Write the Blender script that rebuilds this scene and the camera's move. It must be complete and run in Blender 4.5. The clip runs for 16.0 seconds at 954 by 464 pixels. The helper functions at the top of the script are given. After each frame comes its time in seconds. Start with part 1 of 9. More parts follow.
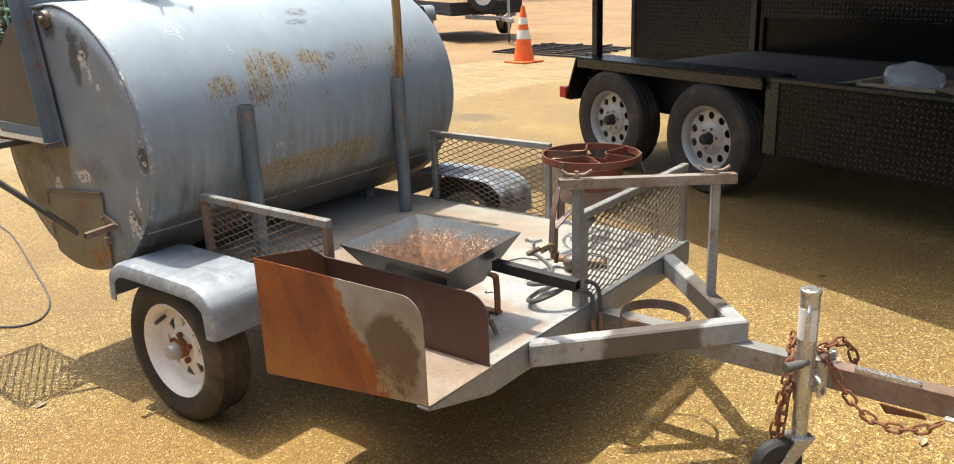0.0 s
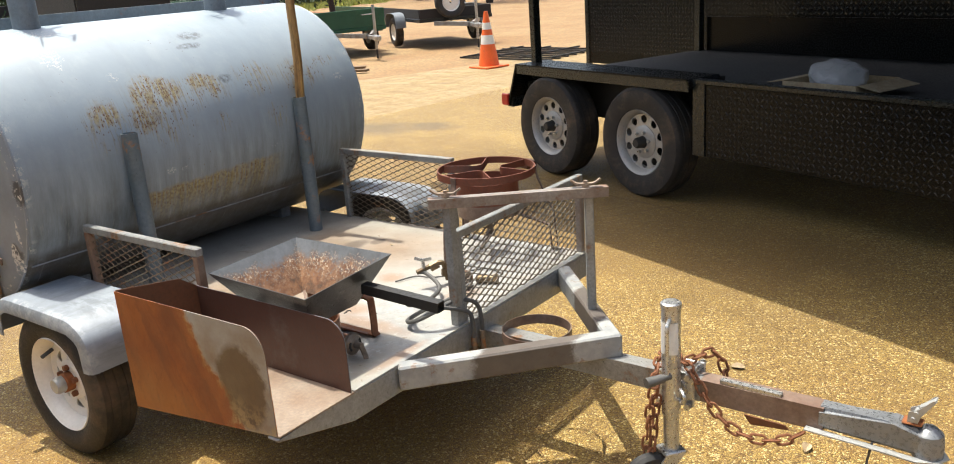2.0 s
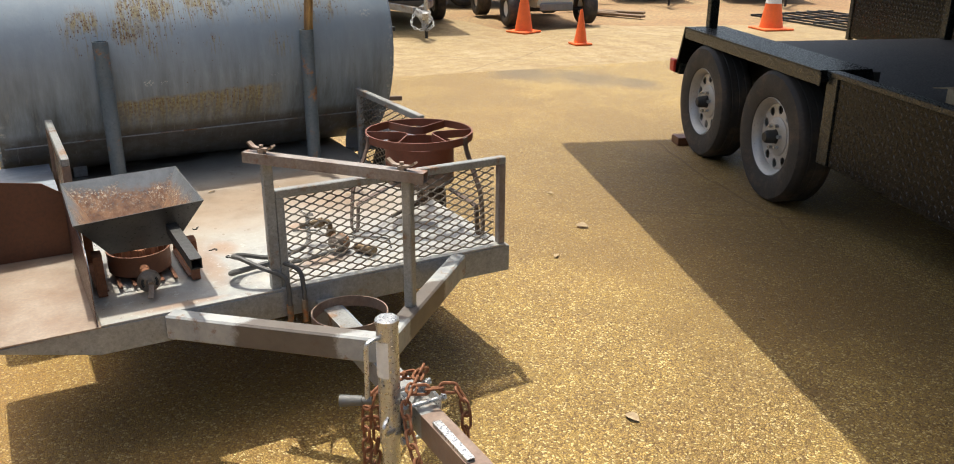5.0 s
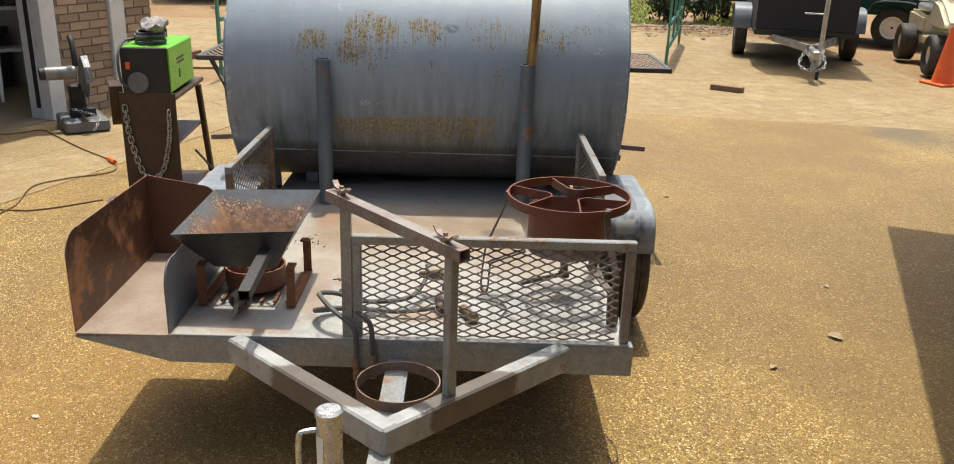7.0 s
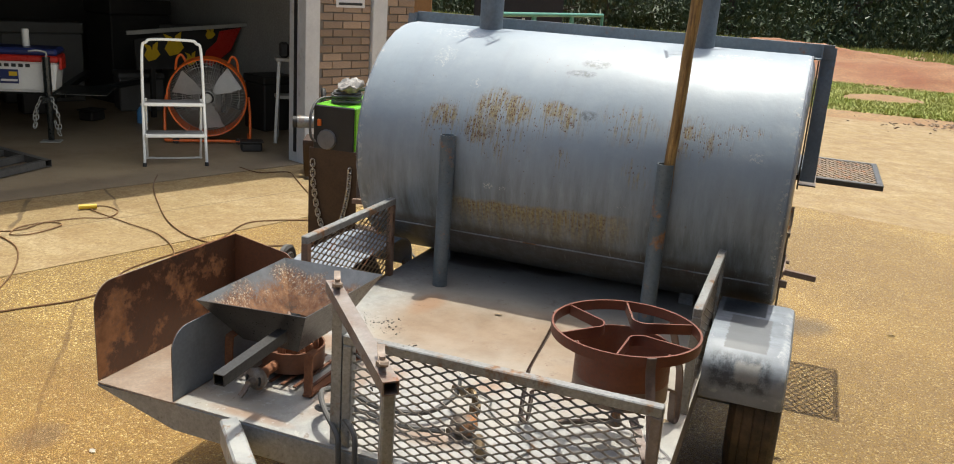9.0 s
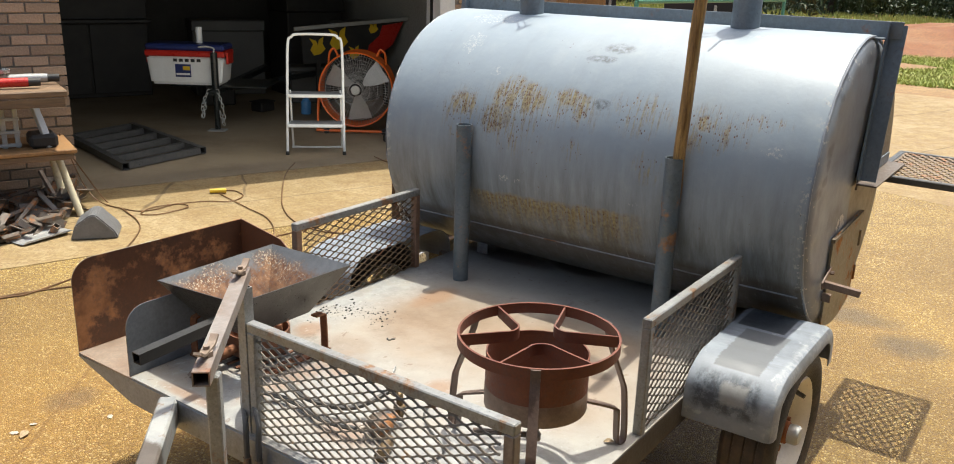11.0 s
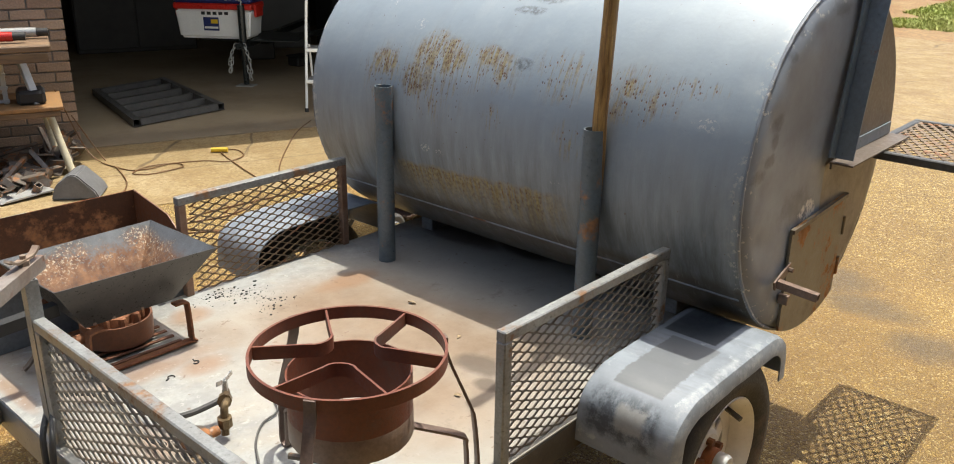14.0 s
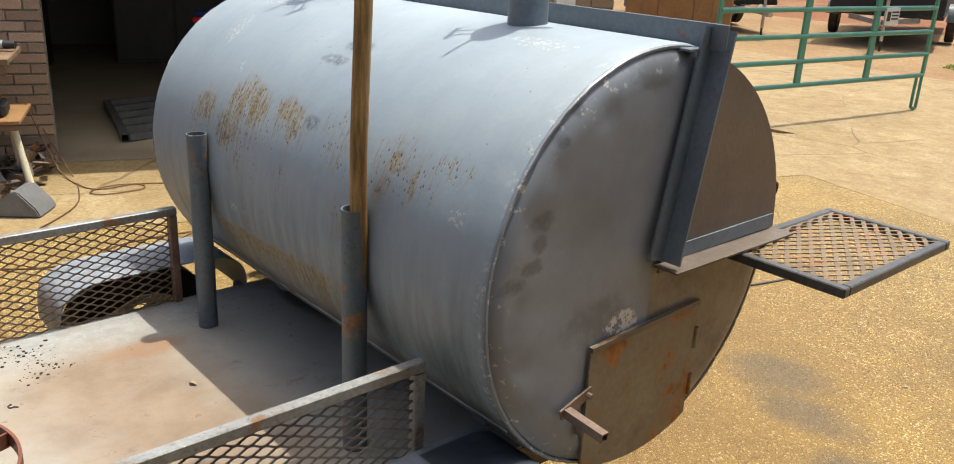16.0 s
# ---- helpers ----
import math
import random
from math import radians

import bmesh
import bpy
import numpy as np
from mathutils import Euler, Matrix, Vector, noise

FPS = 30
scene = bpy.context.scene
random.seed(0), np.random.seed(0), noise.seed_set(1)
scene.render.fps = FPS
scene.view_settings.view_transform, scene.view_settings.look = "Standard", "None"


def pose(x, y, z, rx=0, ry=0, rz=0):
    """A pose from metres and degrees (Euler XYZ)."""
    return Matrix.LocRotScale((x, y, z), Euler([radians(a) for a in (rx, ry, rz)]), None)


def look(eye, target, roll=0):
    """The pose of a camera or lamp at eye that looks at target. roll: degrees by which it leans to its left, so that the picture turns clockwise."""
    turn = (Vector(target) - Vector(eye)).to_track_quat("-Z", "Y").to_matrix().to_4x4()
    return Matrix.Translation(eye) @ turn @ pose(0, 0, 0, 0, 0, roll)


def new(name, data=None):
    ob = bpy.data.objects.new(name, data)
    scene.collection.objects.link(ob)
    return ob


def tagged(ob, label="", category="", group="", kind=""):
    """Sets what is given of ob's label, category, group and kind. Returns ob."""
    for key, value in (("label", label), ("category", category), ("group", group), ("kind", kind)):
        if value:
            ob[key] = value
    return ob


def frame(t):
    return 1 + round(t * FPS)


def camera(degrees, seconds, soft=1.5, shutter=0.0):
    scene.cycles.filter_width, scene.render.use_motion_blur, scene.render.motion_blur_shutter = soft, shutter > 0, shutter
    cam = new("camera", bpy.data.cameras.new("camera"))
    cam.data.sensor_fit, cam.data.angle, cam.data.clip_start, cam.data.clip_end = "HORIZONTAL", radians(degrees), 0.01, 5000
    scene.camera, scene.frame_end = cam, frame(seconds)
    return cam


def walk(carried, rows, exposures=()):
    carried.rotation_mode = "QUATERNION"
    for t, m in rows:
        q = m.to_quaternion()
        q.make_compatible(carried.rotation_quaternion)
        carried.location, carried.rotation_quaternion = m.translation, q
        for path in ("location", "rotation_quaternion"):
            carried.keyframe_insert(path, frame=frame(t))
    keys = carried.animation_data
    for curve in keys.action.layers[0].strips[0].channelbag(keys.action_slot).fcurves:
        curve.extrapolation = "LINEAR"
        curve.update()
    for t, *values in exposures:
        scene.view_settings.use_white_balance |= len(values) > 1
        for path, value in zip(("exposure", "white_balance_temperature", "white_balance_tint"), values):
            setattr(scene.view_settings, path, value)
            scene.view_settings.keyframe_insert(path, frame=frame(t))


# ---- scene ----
cam = camera(58.1, 16.0, soft=1.0)
PATH = [
    (0, (-0.061, 0.007, 1.613), (-1.229, 1.518, 1.017), -2.1),
    (0.5, (-0.132, 0.017, 1.612), (-1.301, 1.528, 1.02), -2.1),
    (1, (-0.13, 0.045, 1.61), (-1.304, 1.554, 1.022), -2.2),
    (1.5, (0.062, 0.166, 1.618), (-1.084, 1.697, 1.034), -3.6),
    (2, (0.252, 0.285, 1.642), (-0.909, 1.802, 1.052), -4.2),
    (2.5, (0.335, 0.47, 1.603), (-0.808, 1.924, 0.842), -3.2),
    (3, (0.446, 0.657, 1.612), (-0.715, 2.076, 0.812), -0.8),
    (3.2, (0.54, 0.745, 1.603), (-0.638, 2.154, 0.81), 0.3),
    (5.3, (1.091, 1.838, 1.618), (-0.627, 2.599, 0.934), 0.1),
    (5.5, (1.086, 1.917, 1.641), (-0.678, 2.56, 0.953), 0.1),
    (6, (0.976, 2.19, 1.622), (-0.832, 2.728, 0.958), 0.7),
    (6.5, (0.924, 2.479, 1.63), (-0.918, 2.896, 0.974), 0.7),
    (7, (0.915, 2.763, 1.665), (-0.971, 2.789, 0.999), 1.8),
    (7.5, (0.734, 2.96, 1.669), (-1.13, 2.685, 0.998), 2.7),
    (8, (0.6, 3.073, 1.671), (-1.252, 2.611, 1.075), 2.5),
    (8.5, (0.481, 3.37, 1.69), (-1.334, 2.732, 1.143), 4.0),
    (8.7, (0.448, 3.409, 1.71), (-1.364, 2.763, 1.161), 4.1),
    (10.8, (-0.102, 4.099, 1.717), (-1.682, 3.019, 1.135), 2.1),
    (11, (-0.118, 4.122, 1.715), (-1.676, 3.017, 1.124), 1.8),
    (11.5, (-0.138, 4.146, 1.691), (-1.656, 3.017, 1.041), 0.7),
    (12, (-0.144, 4.134, 1.701), (-1.636, 2.971, 1.054), 0.2),
    (12.5, (-0.182, 4.18, 1.69), (-1.648, 2.987, 1.034), -1.1),
    (13, (-0.371, 4.192, 1.634), (-1.802, 3.017, 0.878), -1.5),
    (13.5, (-0.61, 4.236, 1.675), (-2.03, 3.067, 0.89), -1.1),
    (14, (-0.834, 4.351, 1.685), (-2.232, 3.101, 0.988), 0.9),
    (14.5, (-1.079, 4.476, 1.704), (-2.438, 3.177, 1.022), 1.2),
    (15, (-1.374, 4.498, 1.699), (-2.702, 3.169, 1.014), 0.9),
    (15.5, (-1.581, 4.532, 1.73), (-2.867, 3.161, 1.049), 0.5),
    (16, (-1.766, 4.645, 1.75), (-3.017, 3.233, 1.086), 2.7),
]
walk(cam, [(t, look(eye, target, roll)) for t, eye, target, roll in PATH],
     exposures=[(0, 0.79, 6400, 6), (2.0, 0.78, 6400, 6), (3.2, 0.72, 6400, 6), (5.5, 0.54, 6400, 6), (6.5, 0.44, 6400, 6), (7.5, 0.36, 6400, 6), (8.7, 0.36, 6400, 6), (11, 0.60, 6400, 6), (13, 0.55, 6400, 6), (16, 0.51, 6400, 6)])

# ---- light ----
SUN_TO = Vector((-0.294, 0.014, 1.0)).normalized()
world = bpy.data.worlds.new("sky")
scene.world = world
world.use_nodes = True
wn = world.node_tree
sky = wn.nodes.new("ShaderNodeTexSky")
sky.sky_type = "NISHITA"
sky.sun_disc = False
sky.sun_elevation = radians(73.6)
sky.sun_rotation = radians(-90)
sky.air_density, sky.dust_density, sky.ozone_density = 1.0, 6.0, 0.4
wn.nodes["Background"].inputs["Strength"].default_value = 0.15
wn.links.new(sky.outputs[0], wn.nodes["Background"].inputs["Color"])
sun = new("sun", bpy.data.lights.new("sun", "SUN"))
sun.data.energy, sun.data.angle, sun.data.color = 3.7, radians(0.55), (1.0, 0.95, 0.86)
sun.matrix_world = look(SUN_TO * 30, (0, 0, 0))
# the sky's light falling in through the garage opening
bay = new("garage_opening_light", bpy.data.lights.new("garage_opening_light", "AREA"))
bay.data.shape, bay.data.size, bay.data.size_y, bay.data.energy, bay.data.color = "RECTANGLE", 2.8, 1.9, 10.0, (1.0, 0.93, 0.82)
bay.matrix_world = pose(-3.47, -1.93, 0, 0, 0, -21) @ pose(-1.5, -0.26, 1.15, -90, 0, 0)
scene.view_settings.exposure = 0.45

# ---- materials ----
def node(nt, kind, ins=None, **attrs):
    n = nt.nodes.new("ShaderNode" + kind)
    for k, v in attrs.items():
        setattr(n, k, v)
    for k, v in (ins or {}).items():
        if hasattr(v, "links"):
            nt.links.new(v, n.inputs[k])
        else:
            n.inputs[k].default_value = v
    return n


def mix(nt, f, a, b, blend="MIX"):
    n = nt.nodes.new("ShaderNodeMix")
    n.data_type, n.blend_type = "RGBA", blend
    for i, v in ((0, f), (6, a), (7, b)):
        if hasattr(v, "links"):
            nt.links.new(v, n.inputs[i])
        else:
            n.inputs[i].default_value = v if i == 0 else (*v[:3], 1)
    return n.outputs[2]


def ramp(nt, f, lo, hi, a=0.0, b=1.0):
    n = node(nt, "MapRange", {0: f, 1: lo, 2: hi, 3: a, 4: b})
    n.clamp = True
    return n.outputs[0]


def math_n(nt, op, a, b=0.0):
    return node(nt, "Math", {0: a, 1: b}, operation=op).outputs[0]


def blank(name):
    m = bpy.data.materials.new(name)
    m.use_nodes = True
    nt = m.node_tree
    return m, nt, nt.nodes["Principled BSDF"], node(nt, "TexCoord").outputs["Object"]


def noise_f(nt, co, scale, detail=5.0, rough=0.6, stretch=None):
    if stretch:
        co = node(nt, "Mapping", {0: co, 3: stretch}).outputs[0]
    return node(nt, "TexNoise", {"Vector": co, "Scale": scale, "Detail": detail, "Roughness": rough}).outputs["Fac"]


RUST = (0.17, 0.062, 0.028)


def surface(name, a, b, scale=5.0, rough=0.5, metal=0.0, grain=90.0, grain_amt=0.25, bump=0.15, rust=0.0, rust_scale=6.0,
            rust_col=RUST, dirt=0.0, dirt_col=(0.16, 0.11, 0.07), stretch=None, spec=0.5, piece=0.0, rough_var=0.15, seed=0.0):
    """Two tones in broad patches, a fine grain, and rust or dirt in broken patches over them."""
    m, nt, p, co = blank(name)
    if seed:
        co = node(nt, "Mapping", {0: co, 1: (seed, seed * 1.7, seed * 0.6)}).outputs[0]
    big = noise_f(nt, co, scale, 6, 0.65, stretch)
    fine = noise_f(nt, co, grain, 3, 0.7, stretch)
    col = mix(nt, ramp(nt, big, 0.32, 0.68), a, b)
    dark = mix(nt, 1.0, col, [max(0.0, 1 - 1.6 * grain_amt)] * 3, "MULTIPLY")
    col = mix(nt, ramp(nt, fine, 0.35, 0.75), dark, col)
    if piece:
        rnd = node(nt, "ObjectInfo").outputs["Random"]
        tone = node(nt, "CombineColor", {0: (t := ramp(nt, rnd, 0, 1, 1 - piece, 1 + piece * 0.6)), 1: t, 2: t}).outputs[0]
        col = mix(nt, 1.0, col, tone, "MULTIPLY")
    rgh = ramp(nt, fine, 0.3, 0.7, max(0.03, rough - rough_var), min(1, rough + rough_var))
    met = metal
    if dirt:
        d = ramp(nt, noise_f(nt, co, scale * 0.7 + 1.3, 8, 0.72), 0.62 - 0.3 * dirt, 0.85 - 0.2 * dirt, 0, 0.85)
        col = mix(nt, d, col, dirt_col)
        rgh = math_n(nt, "MAXIMUM", rgh, math_n(nt, "MULTIPLY", d, 0.85))
    if rust:
        r = ramp(nt, noise_f(nt, co, rust_scale, 10, 0.72), 0.70 - 0.34 * rust, 0.78 - 0.34 * rust)
        rcol = mix(nt, ramp(nt, noise_f(nt, co, rust_scale * 6, 4), 0.3, 0.7), rust_col, [min(1, c * 2.0) for c in rust_col])
        col = mix(nt, r, col, rcol)
        rgh = math_n(nt, "MAXIMUM", rgh, math_n(nt, "MULTIPLY", r, 0.88))
        if metal:
            met = math_n(nt, "MULTIPLY", math_n(nt, "SUBTRACT", 1.0, r), metal)
    for key, v in (("Base Color", col), ("Roughness", rgh), ("Metallic", met)):
        if hasattr(v, "links"):
            nt.links.new(v, p.inputs[key])
        else:
            p.inputs[key].default_value = v
    p.inputs["Specular IOR Level"].default_value = spec
    if bump:
        h = math_n(nt, "ADD", fine, math_n(nt, "MULTIPLY", big, 1.5))
        nt.links.new(node(nt, "Bump", {"Strength": bump, "Distance": 0.004, "Height": h}).outputs[0], p.inputs["Normal"])
    return m


def spots(nt, u, v, rows, warp, soft=0.25):
    """A mask of soft-edged uneven spots: rows of (u, v, half width, half height)."""
    out = None
    for cu, cv, ru, rv in rows:
        du = math_n(nt, "DIVIDE", math_n(nt, "SUBTRACT", u, cu), ru)
        dv = math_n(nt, "DIVIDE", math_n(nt, "SUBTRACT", v, cv), rv)
        d = math_n(nt, "ADD", math_n(nt, "ADD", math_n(nt, "MULTIPLY", du, du), math_n(nt, "MULTIPLY", dv, dv)), warp)
        k = ramp(nt, d, 1.0 + soft / 2, 1.0 - soft / 2 - 0.1)
        out = k if out is None else math_n(nt, "MAXIMUM", out, k)
    return out


def aggregate_material():
    """Small rounded golden pebbles set in brown mortar, with broad stains, tracks and a few hair cracks."""
    m, nt, p, co = blank("pebble_aggregate")
    loose = node(nt, "TexNoise", {"Vector": co, "Scale": 40.0, "Detail": 2.0}).outputs["Color"]
    cw = node(nt, "MixRGB", {0: 0.006, 1: co, 2: loose}).outputs[0]
    vor = node(nt, "TexVoronoi", {"Vector": cw, "Scale": 118.0, "Randomness": 1.0})
    edge = node(nt, "TexVoronoi", {"Vector": cw, "Scale": 118.0}, feature="DISTANCE_TO_EDGE").outputs["Distance"]
    tone = node(nt, "SeparateColor", {0: vor.outputs["Color"]})
    stone = mix(nt, tone.outputs[0], (0.31, 0.195, 0.050), (0.60, 0.430, 0.150))
    stone = mix(nt, ramp(nt, tone.outputs[1], 0.80, 0.84, 0, 0.85), stone, (0.88, 0.72, 0.38))
    stone = mix(nt, ramp(nt, tone.outputs[2], 0.80, 0.84, 0, 0.85), stone, (0.17, 0.090, 0.030))
    col = mix(nt, ramp(nt, edge, 0.02, 0.14), (0.17, 0.092, 0.026), stone)
    sand = noise_f(nt, co, 260, 2, 0.6)
    col = mix(nt, ramp(nt, sand, 0.56, 0.68, 0, 0.35), col, (0.62, 0.50, 0.25))
    wide = noise_f(nt, co, 0.55, 6, 0.6)
    col = mix(nt, ramp(nt, wide, 0.48, 0.68, 0, 0.30), col, (0.36, 0.200, 0.048))
    mid = noise_f(nt, co, 6.0, 6, 0.7)
    col = mix(nt, ramp(nt, mid, 0.55, 0.74, 0, 0.35), col, (0.24, 0.140, 0.050))
    stain = noise_f(nt, co, 2.3, 7, 0.7)
    col = mix(nt, ramp(nt, stain, 0.62, 0.76, 0, 0.4), col, (0.17, 0.105, 0.05))
    x, y, z = node(nt, "SeparateXYZ", {0: co}).outputs
    warp = math_n(nt, "MULTIPLY", math_n(nt, "SUBTRACT", noise_f(nt, co, 0.9, 7, 0.7), 0.5), 2.6)
    old = spots(nt, x, y, ((-4.6, 4.9, 3.0, 1.9), (-1.9, 4.6, 1.3, 0.8), (-4.6, 3.0, 0.9, 1.2), (-1.2, 0.3, 1.6, 0.8)), warp, 0.8)
    col = mix(nt, math_n(nt, "MULTIPLY", old, 0.40), col, (0.25, 0.150, 0.048))
    pale = noise_f(nt, co, 0.9, 7, 0.65)
    col = mix(nt, ramp(nt, pale, 0.46, 0.64, 0, 0.9), col, (1.30, 1.34, 1.30), "MULTIPLY")
    # wet-looking dark tracks
    fine_w = math_n(nt, "MULTIPLY", math_n(nt, "SUBTRACT", noise_f(nt, co, 3.0, 7, 0.7), 0.5), 3.0)
    track = spots(nt, x, y, ((-4.95, 3.05, 0.16, 0.20), (-4.75, 3.32, 0.13, 0.24), (-4.5, 3.62, 0.15, 0.16), (-6.75, 6.75, 0.45, 0.34), (-6.25, 7.2, 0.5, 0.34), (-5.8, 7.45, 0.4, 0.22), (-1.70, 1.02, 0.10, 0.08), (0.30, 3.05, 0.25, 0.12)), fine_w, 1.4)
    col = mix(nt, math_n(nt, "MULTIPLY", track, 0.62), col, (0.13, 0.105, 0.085))
    warped = node(nt, "MixRGB", {0: 0.12, 1: co, 2: node(nt, "TexNoise", {"Vector": co, "Scale": 1.8, "Detail": 6.0}).outputs["Color"]}).outputs[0]
    crack = node(nt, "TexVoronoi", {"Vector": warped, "Scale": 0.31}, feature="DISTANCE_TO_EDGE").outputs["Distance"]
    line = math_n(nt, "MULTIPLY", ramp(nt, crack, 0.0028, 0.0012), ramp(nt, noise_f(nt, co, 0.45, 3), 0.50, 0.56))
    col = mix(nt, math_n(nt, "MULTIPLY", line, 0.5), col, (0.16, 0.085, 0.03))
    iron = spots(nt, x, y, ((-0.9, 1.0, 1.3, 0.75), (0.6, 2.2, 0.7, 1.2), (-2.3, 2.2, 1.2, 1.2)), warp, 1.2)
    col = mix(nt, math_n(nt, "MULTIPLY", iron, 0.30), col, (0.42, 0.210, 0.040))
    col = mix(nt, 1.0, col, (0.69, 0.655, 0.565), "MULTIPLY")
    nt.links.new(col, p.inputs["Base Color"])
    nt.links.new(ramp(nt, tone.outputs[0], 0, 1, 0.45, 0.8), p.inputs["Roughness"])
    h = math_n(nt, "ADD", ramp(nt, edge, 0.0, 0.25), math_n(nt, "MULTIPLY", tone.outputs[1], 0.4))
    nt.links.new(node(nt, "Bump", {"Strength": 0.7, "Distance": 0.004, "Height": h}).outputs[0], p.inputs["Normal"])
    return m


def tank_material():
    """Blue-grey primer; rust has broken through as small chips with thin runs below them."""
    m, nt, p, co = blank("tank_primer")
    x, y, z = node(nt, "SeparateXYZ", {0: co}).outputs
    arc = math_n(nt, "ARCTAN2", math_n(nt, "ADD", x, 3.375), math_n(nt, "SUBTRACT", z, 1.0))
    flat = node(nt, "CombineXYZ", {0: y, 1: math_n(nt, "MULTIPLY", arc, 0.53)}).outputs[0]
    big = noise_f(nt, co, 2.2, 6, 0.6)
    col = mix(nt, ramp(nt, big, 0.3, 0.7), (0.235, 0.285, 0.325), (0.31, 0.36, 0.395))
    mid = noise_f(nt, co, 9, 7, 0.7)
    col = mix(nt, ramp(nt, mid, 0.50, 0.72, 0, 0.30), col, (0.42, 0.45, 0.46))
    runs = noise_f(nt, flat, 14, 7, 0.7, (1.0, 0.10, 1.0))
    col = mix(nt, ramp(nt, runs, 0.5, 0.8, 0, 0.22), col, (0.19, 0.21, 0.22))

    def window(v, lo, hi, soft):
        return math_n(nt, "MULTIPLY", ramp(nt, v, lo - soft, lo + soft), ramp(nt, v, hi + soft, hi - soft))

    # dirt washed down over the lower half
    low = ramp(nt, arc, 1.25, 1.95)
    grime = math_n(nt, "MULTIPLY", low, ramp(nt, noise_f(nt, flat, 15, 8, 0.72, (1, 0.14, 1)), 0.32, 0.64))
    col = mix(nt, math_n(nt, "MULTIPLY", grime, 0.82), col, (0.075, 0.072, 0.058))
    # brown grime below the seam, deepened to paint shade onto the underside
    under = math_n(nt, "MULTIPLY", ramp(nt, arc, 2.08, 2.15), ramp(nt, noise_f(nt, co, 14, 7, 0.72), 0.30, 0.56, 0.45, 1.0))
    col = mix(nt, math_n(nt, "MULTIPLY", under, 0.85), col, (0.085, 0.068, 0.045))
    # where the paint broke: clusters of pits with thin runs below, and a long band over the seam
    loose = math_n(nt, "MULTIPLY", math_n(nt, "SUBTRACT", noise_f(nt, co, 14, 6, 0.75), 0.5), 4.2)
    core = spots(nt, y, arc, ((2.075, 1.20, 0.06, 0.09), (2.29, 1.13, 0.085, 0.16), (2.36, 1.10, 0.07, 0.12), (2.23, 1.27, 0.05, 0.12), (2.55, 1.06, 0.07, 0.06), (2.60, 1.12, 0.03, 0.10), (3.08, 1.12, 0.030, 0.05)), loose, 0.9)
    halo = spots(nt, y, arc, ((2.08, 1.27, 0.10, 0.17), (2.31, 1.24, 0.16, 0.24), (2.50, 1.14, 0.20, 0.13), (2.595, 1.42, 0.035, 0.07), (2.83, 1.12, 0.11, 0.14), (2.90, 1.46, 0.05, 0.10), (3.10, 1.15, 0.11, 0.14), (3.26, 1.07, 0.09, 0.05)), loose, 1.6)
    thin = noise_f(nt, flat, 95, 4, 0.6, (1.0, 0.055, 1.0))
    wide = noise_f(nt, flat, 34, 6, 0.75, (1.0, 0.22, 1.0))
    runs2 = math_n(nt, "ADD", thin, math_n(nt, "MULTIPLY", wide, 0.9))
    m1 = math_n(nt, "MULTIPLY", core, ramp(nt, runs2, 0.82, 1.00))
    m3 = math_n(nt, "MULTIPLY", math_n(nt, "MULTIPLY", halo, 0.8), ramp(nt, runs2, 0.94, 1.08))
    aw = math_n(nt, "ADD", arc, math_n(nt, "MULTIPLY", loose, 0.022))
    yw = math_n(nt, "ADD", y, math_n(nt, "MULTIPLY", loose, 0.03))
    top_edge = math_n(nt, "SUBTRACT", aw, math_n(nt, "MULTIPLY", math_n(nt, "SUBTRACT", 2.48, y), 0.08))
    dn = math_n(nt, "MULTIPLY", math_n(nt, "MULTIPLY", ramp(nt, top_edge, 1.815, 1.850), ramp(nt, aw, 2.20, 1.90)), window(yw, 2.16, 2.86, 0.07))
    m2 = math_n(nt, "MULTIPLY", dn, ramp(nt, runs2, 0.76, 1.02, 0.25, 1.0))
    mask = math_n(nt, "MAXIMUM", m1, math_n(nt, "MAXIMUM", m2, m3))
    rcol = mix(nt, ramp(nt, noise_f(nt, co, 70, 4), 0.35, 0.65), (0.165, 0.100, 0.032), (0.37, 0.30, 0.125))
    col = mix(nt, math_n(nt, "MULTIPLY", mask, 0.85), col, rcol)
    cell = node(nt, "TexVoronoi", {"Vector": node(nt, "Mapping", {0: flat, 3: (1.0, 0.6, 1.0)}).outputs[0], "Scale": 135.0})
    rnd = node(nt, "SeparateColor", {0: cell.outputs["Color"]}).outputs
    dense = math_n(nt, "MAXIMUM", core, math_n(nt, "MAXIMUM", math_n(nt, "MULTIPLY", halo, 0.38), math_n(nt, "MULTIPLY", dn, 0.30)))
    pits = math_n(nt, "MULTIPLY", ramp(nt, cell.outputs["Distance"], 0.42, 0.22), ramp(nt, math_n(nt, "SUBTRACT", dense, rnd[0]), 0.05, 0.20))
    col = mix(nt, pits, col, mix(nt, rnd[1], (0.075, 0.034, 0.020), (0.20, 0.092, 0.040)))
    # chipped primer along the end welds
    off = math_n(nt, "ABSOLUTE", math_n(nt, "SUBTRACT", y, 2.575))
    rim = math_n(nt, "MULTIPLY", ramp(nt, off, 0.845, 0.872), ramp(nt, noise_f(nt, co, 42, 5, 0.7), 0.54, 0.60))
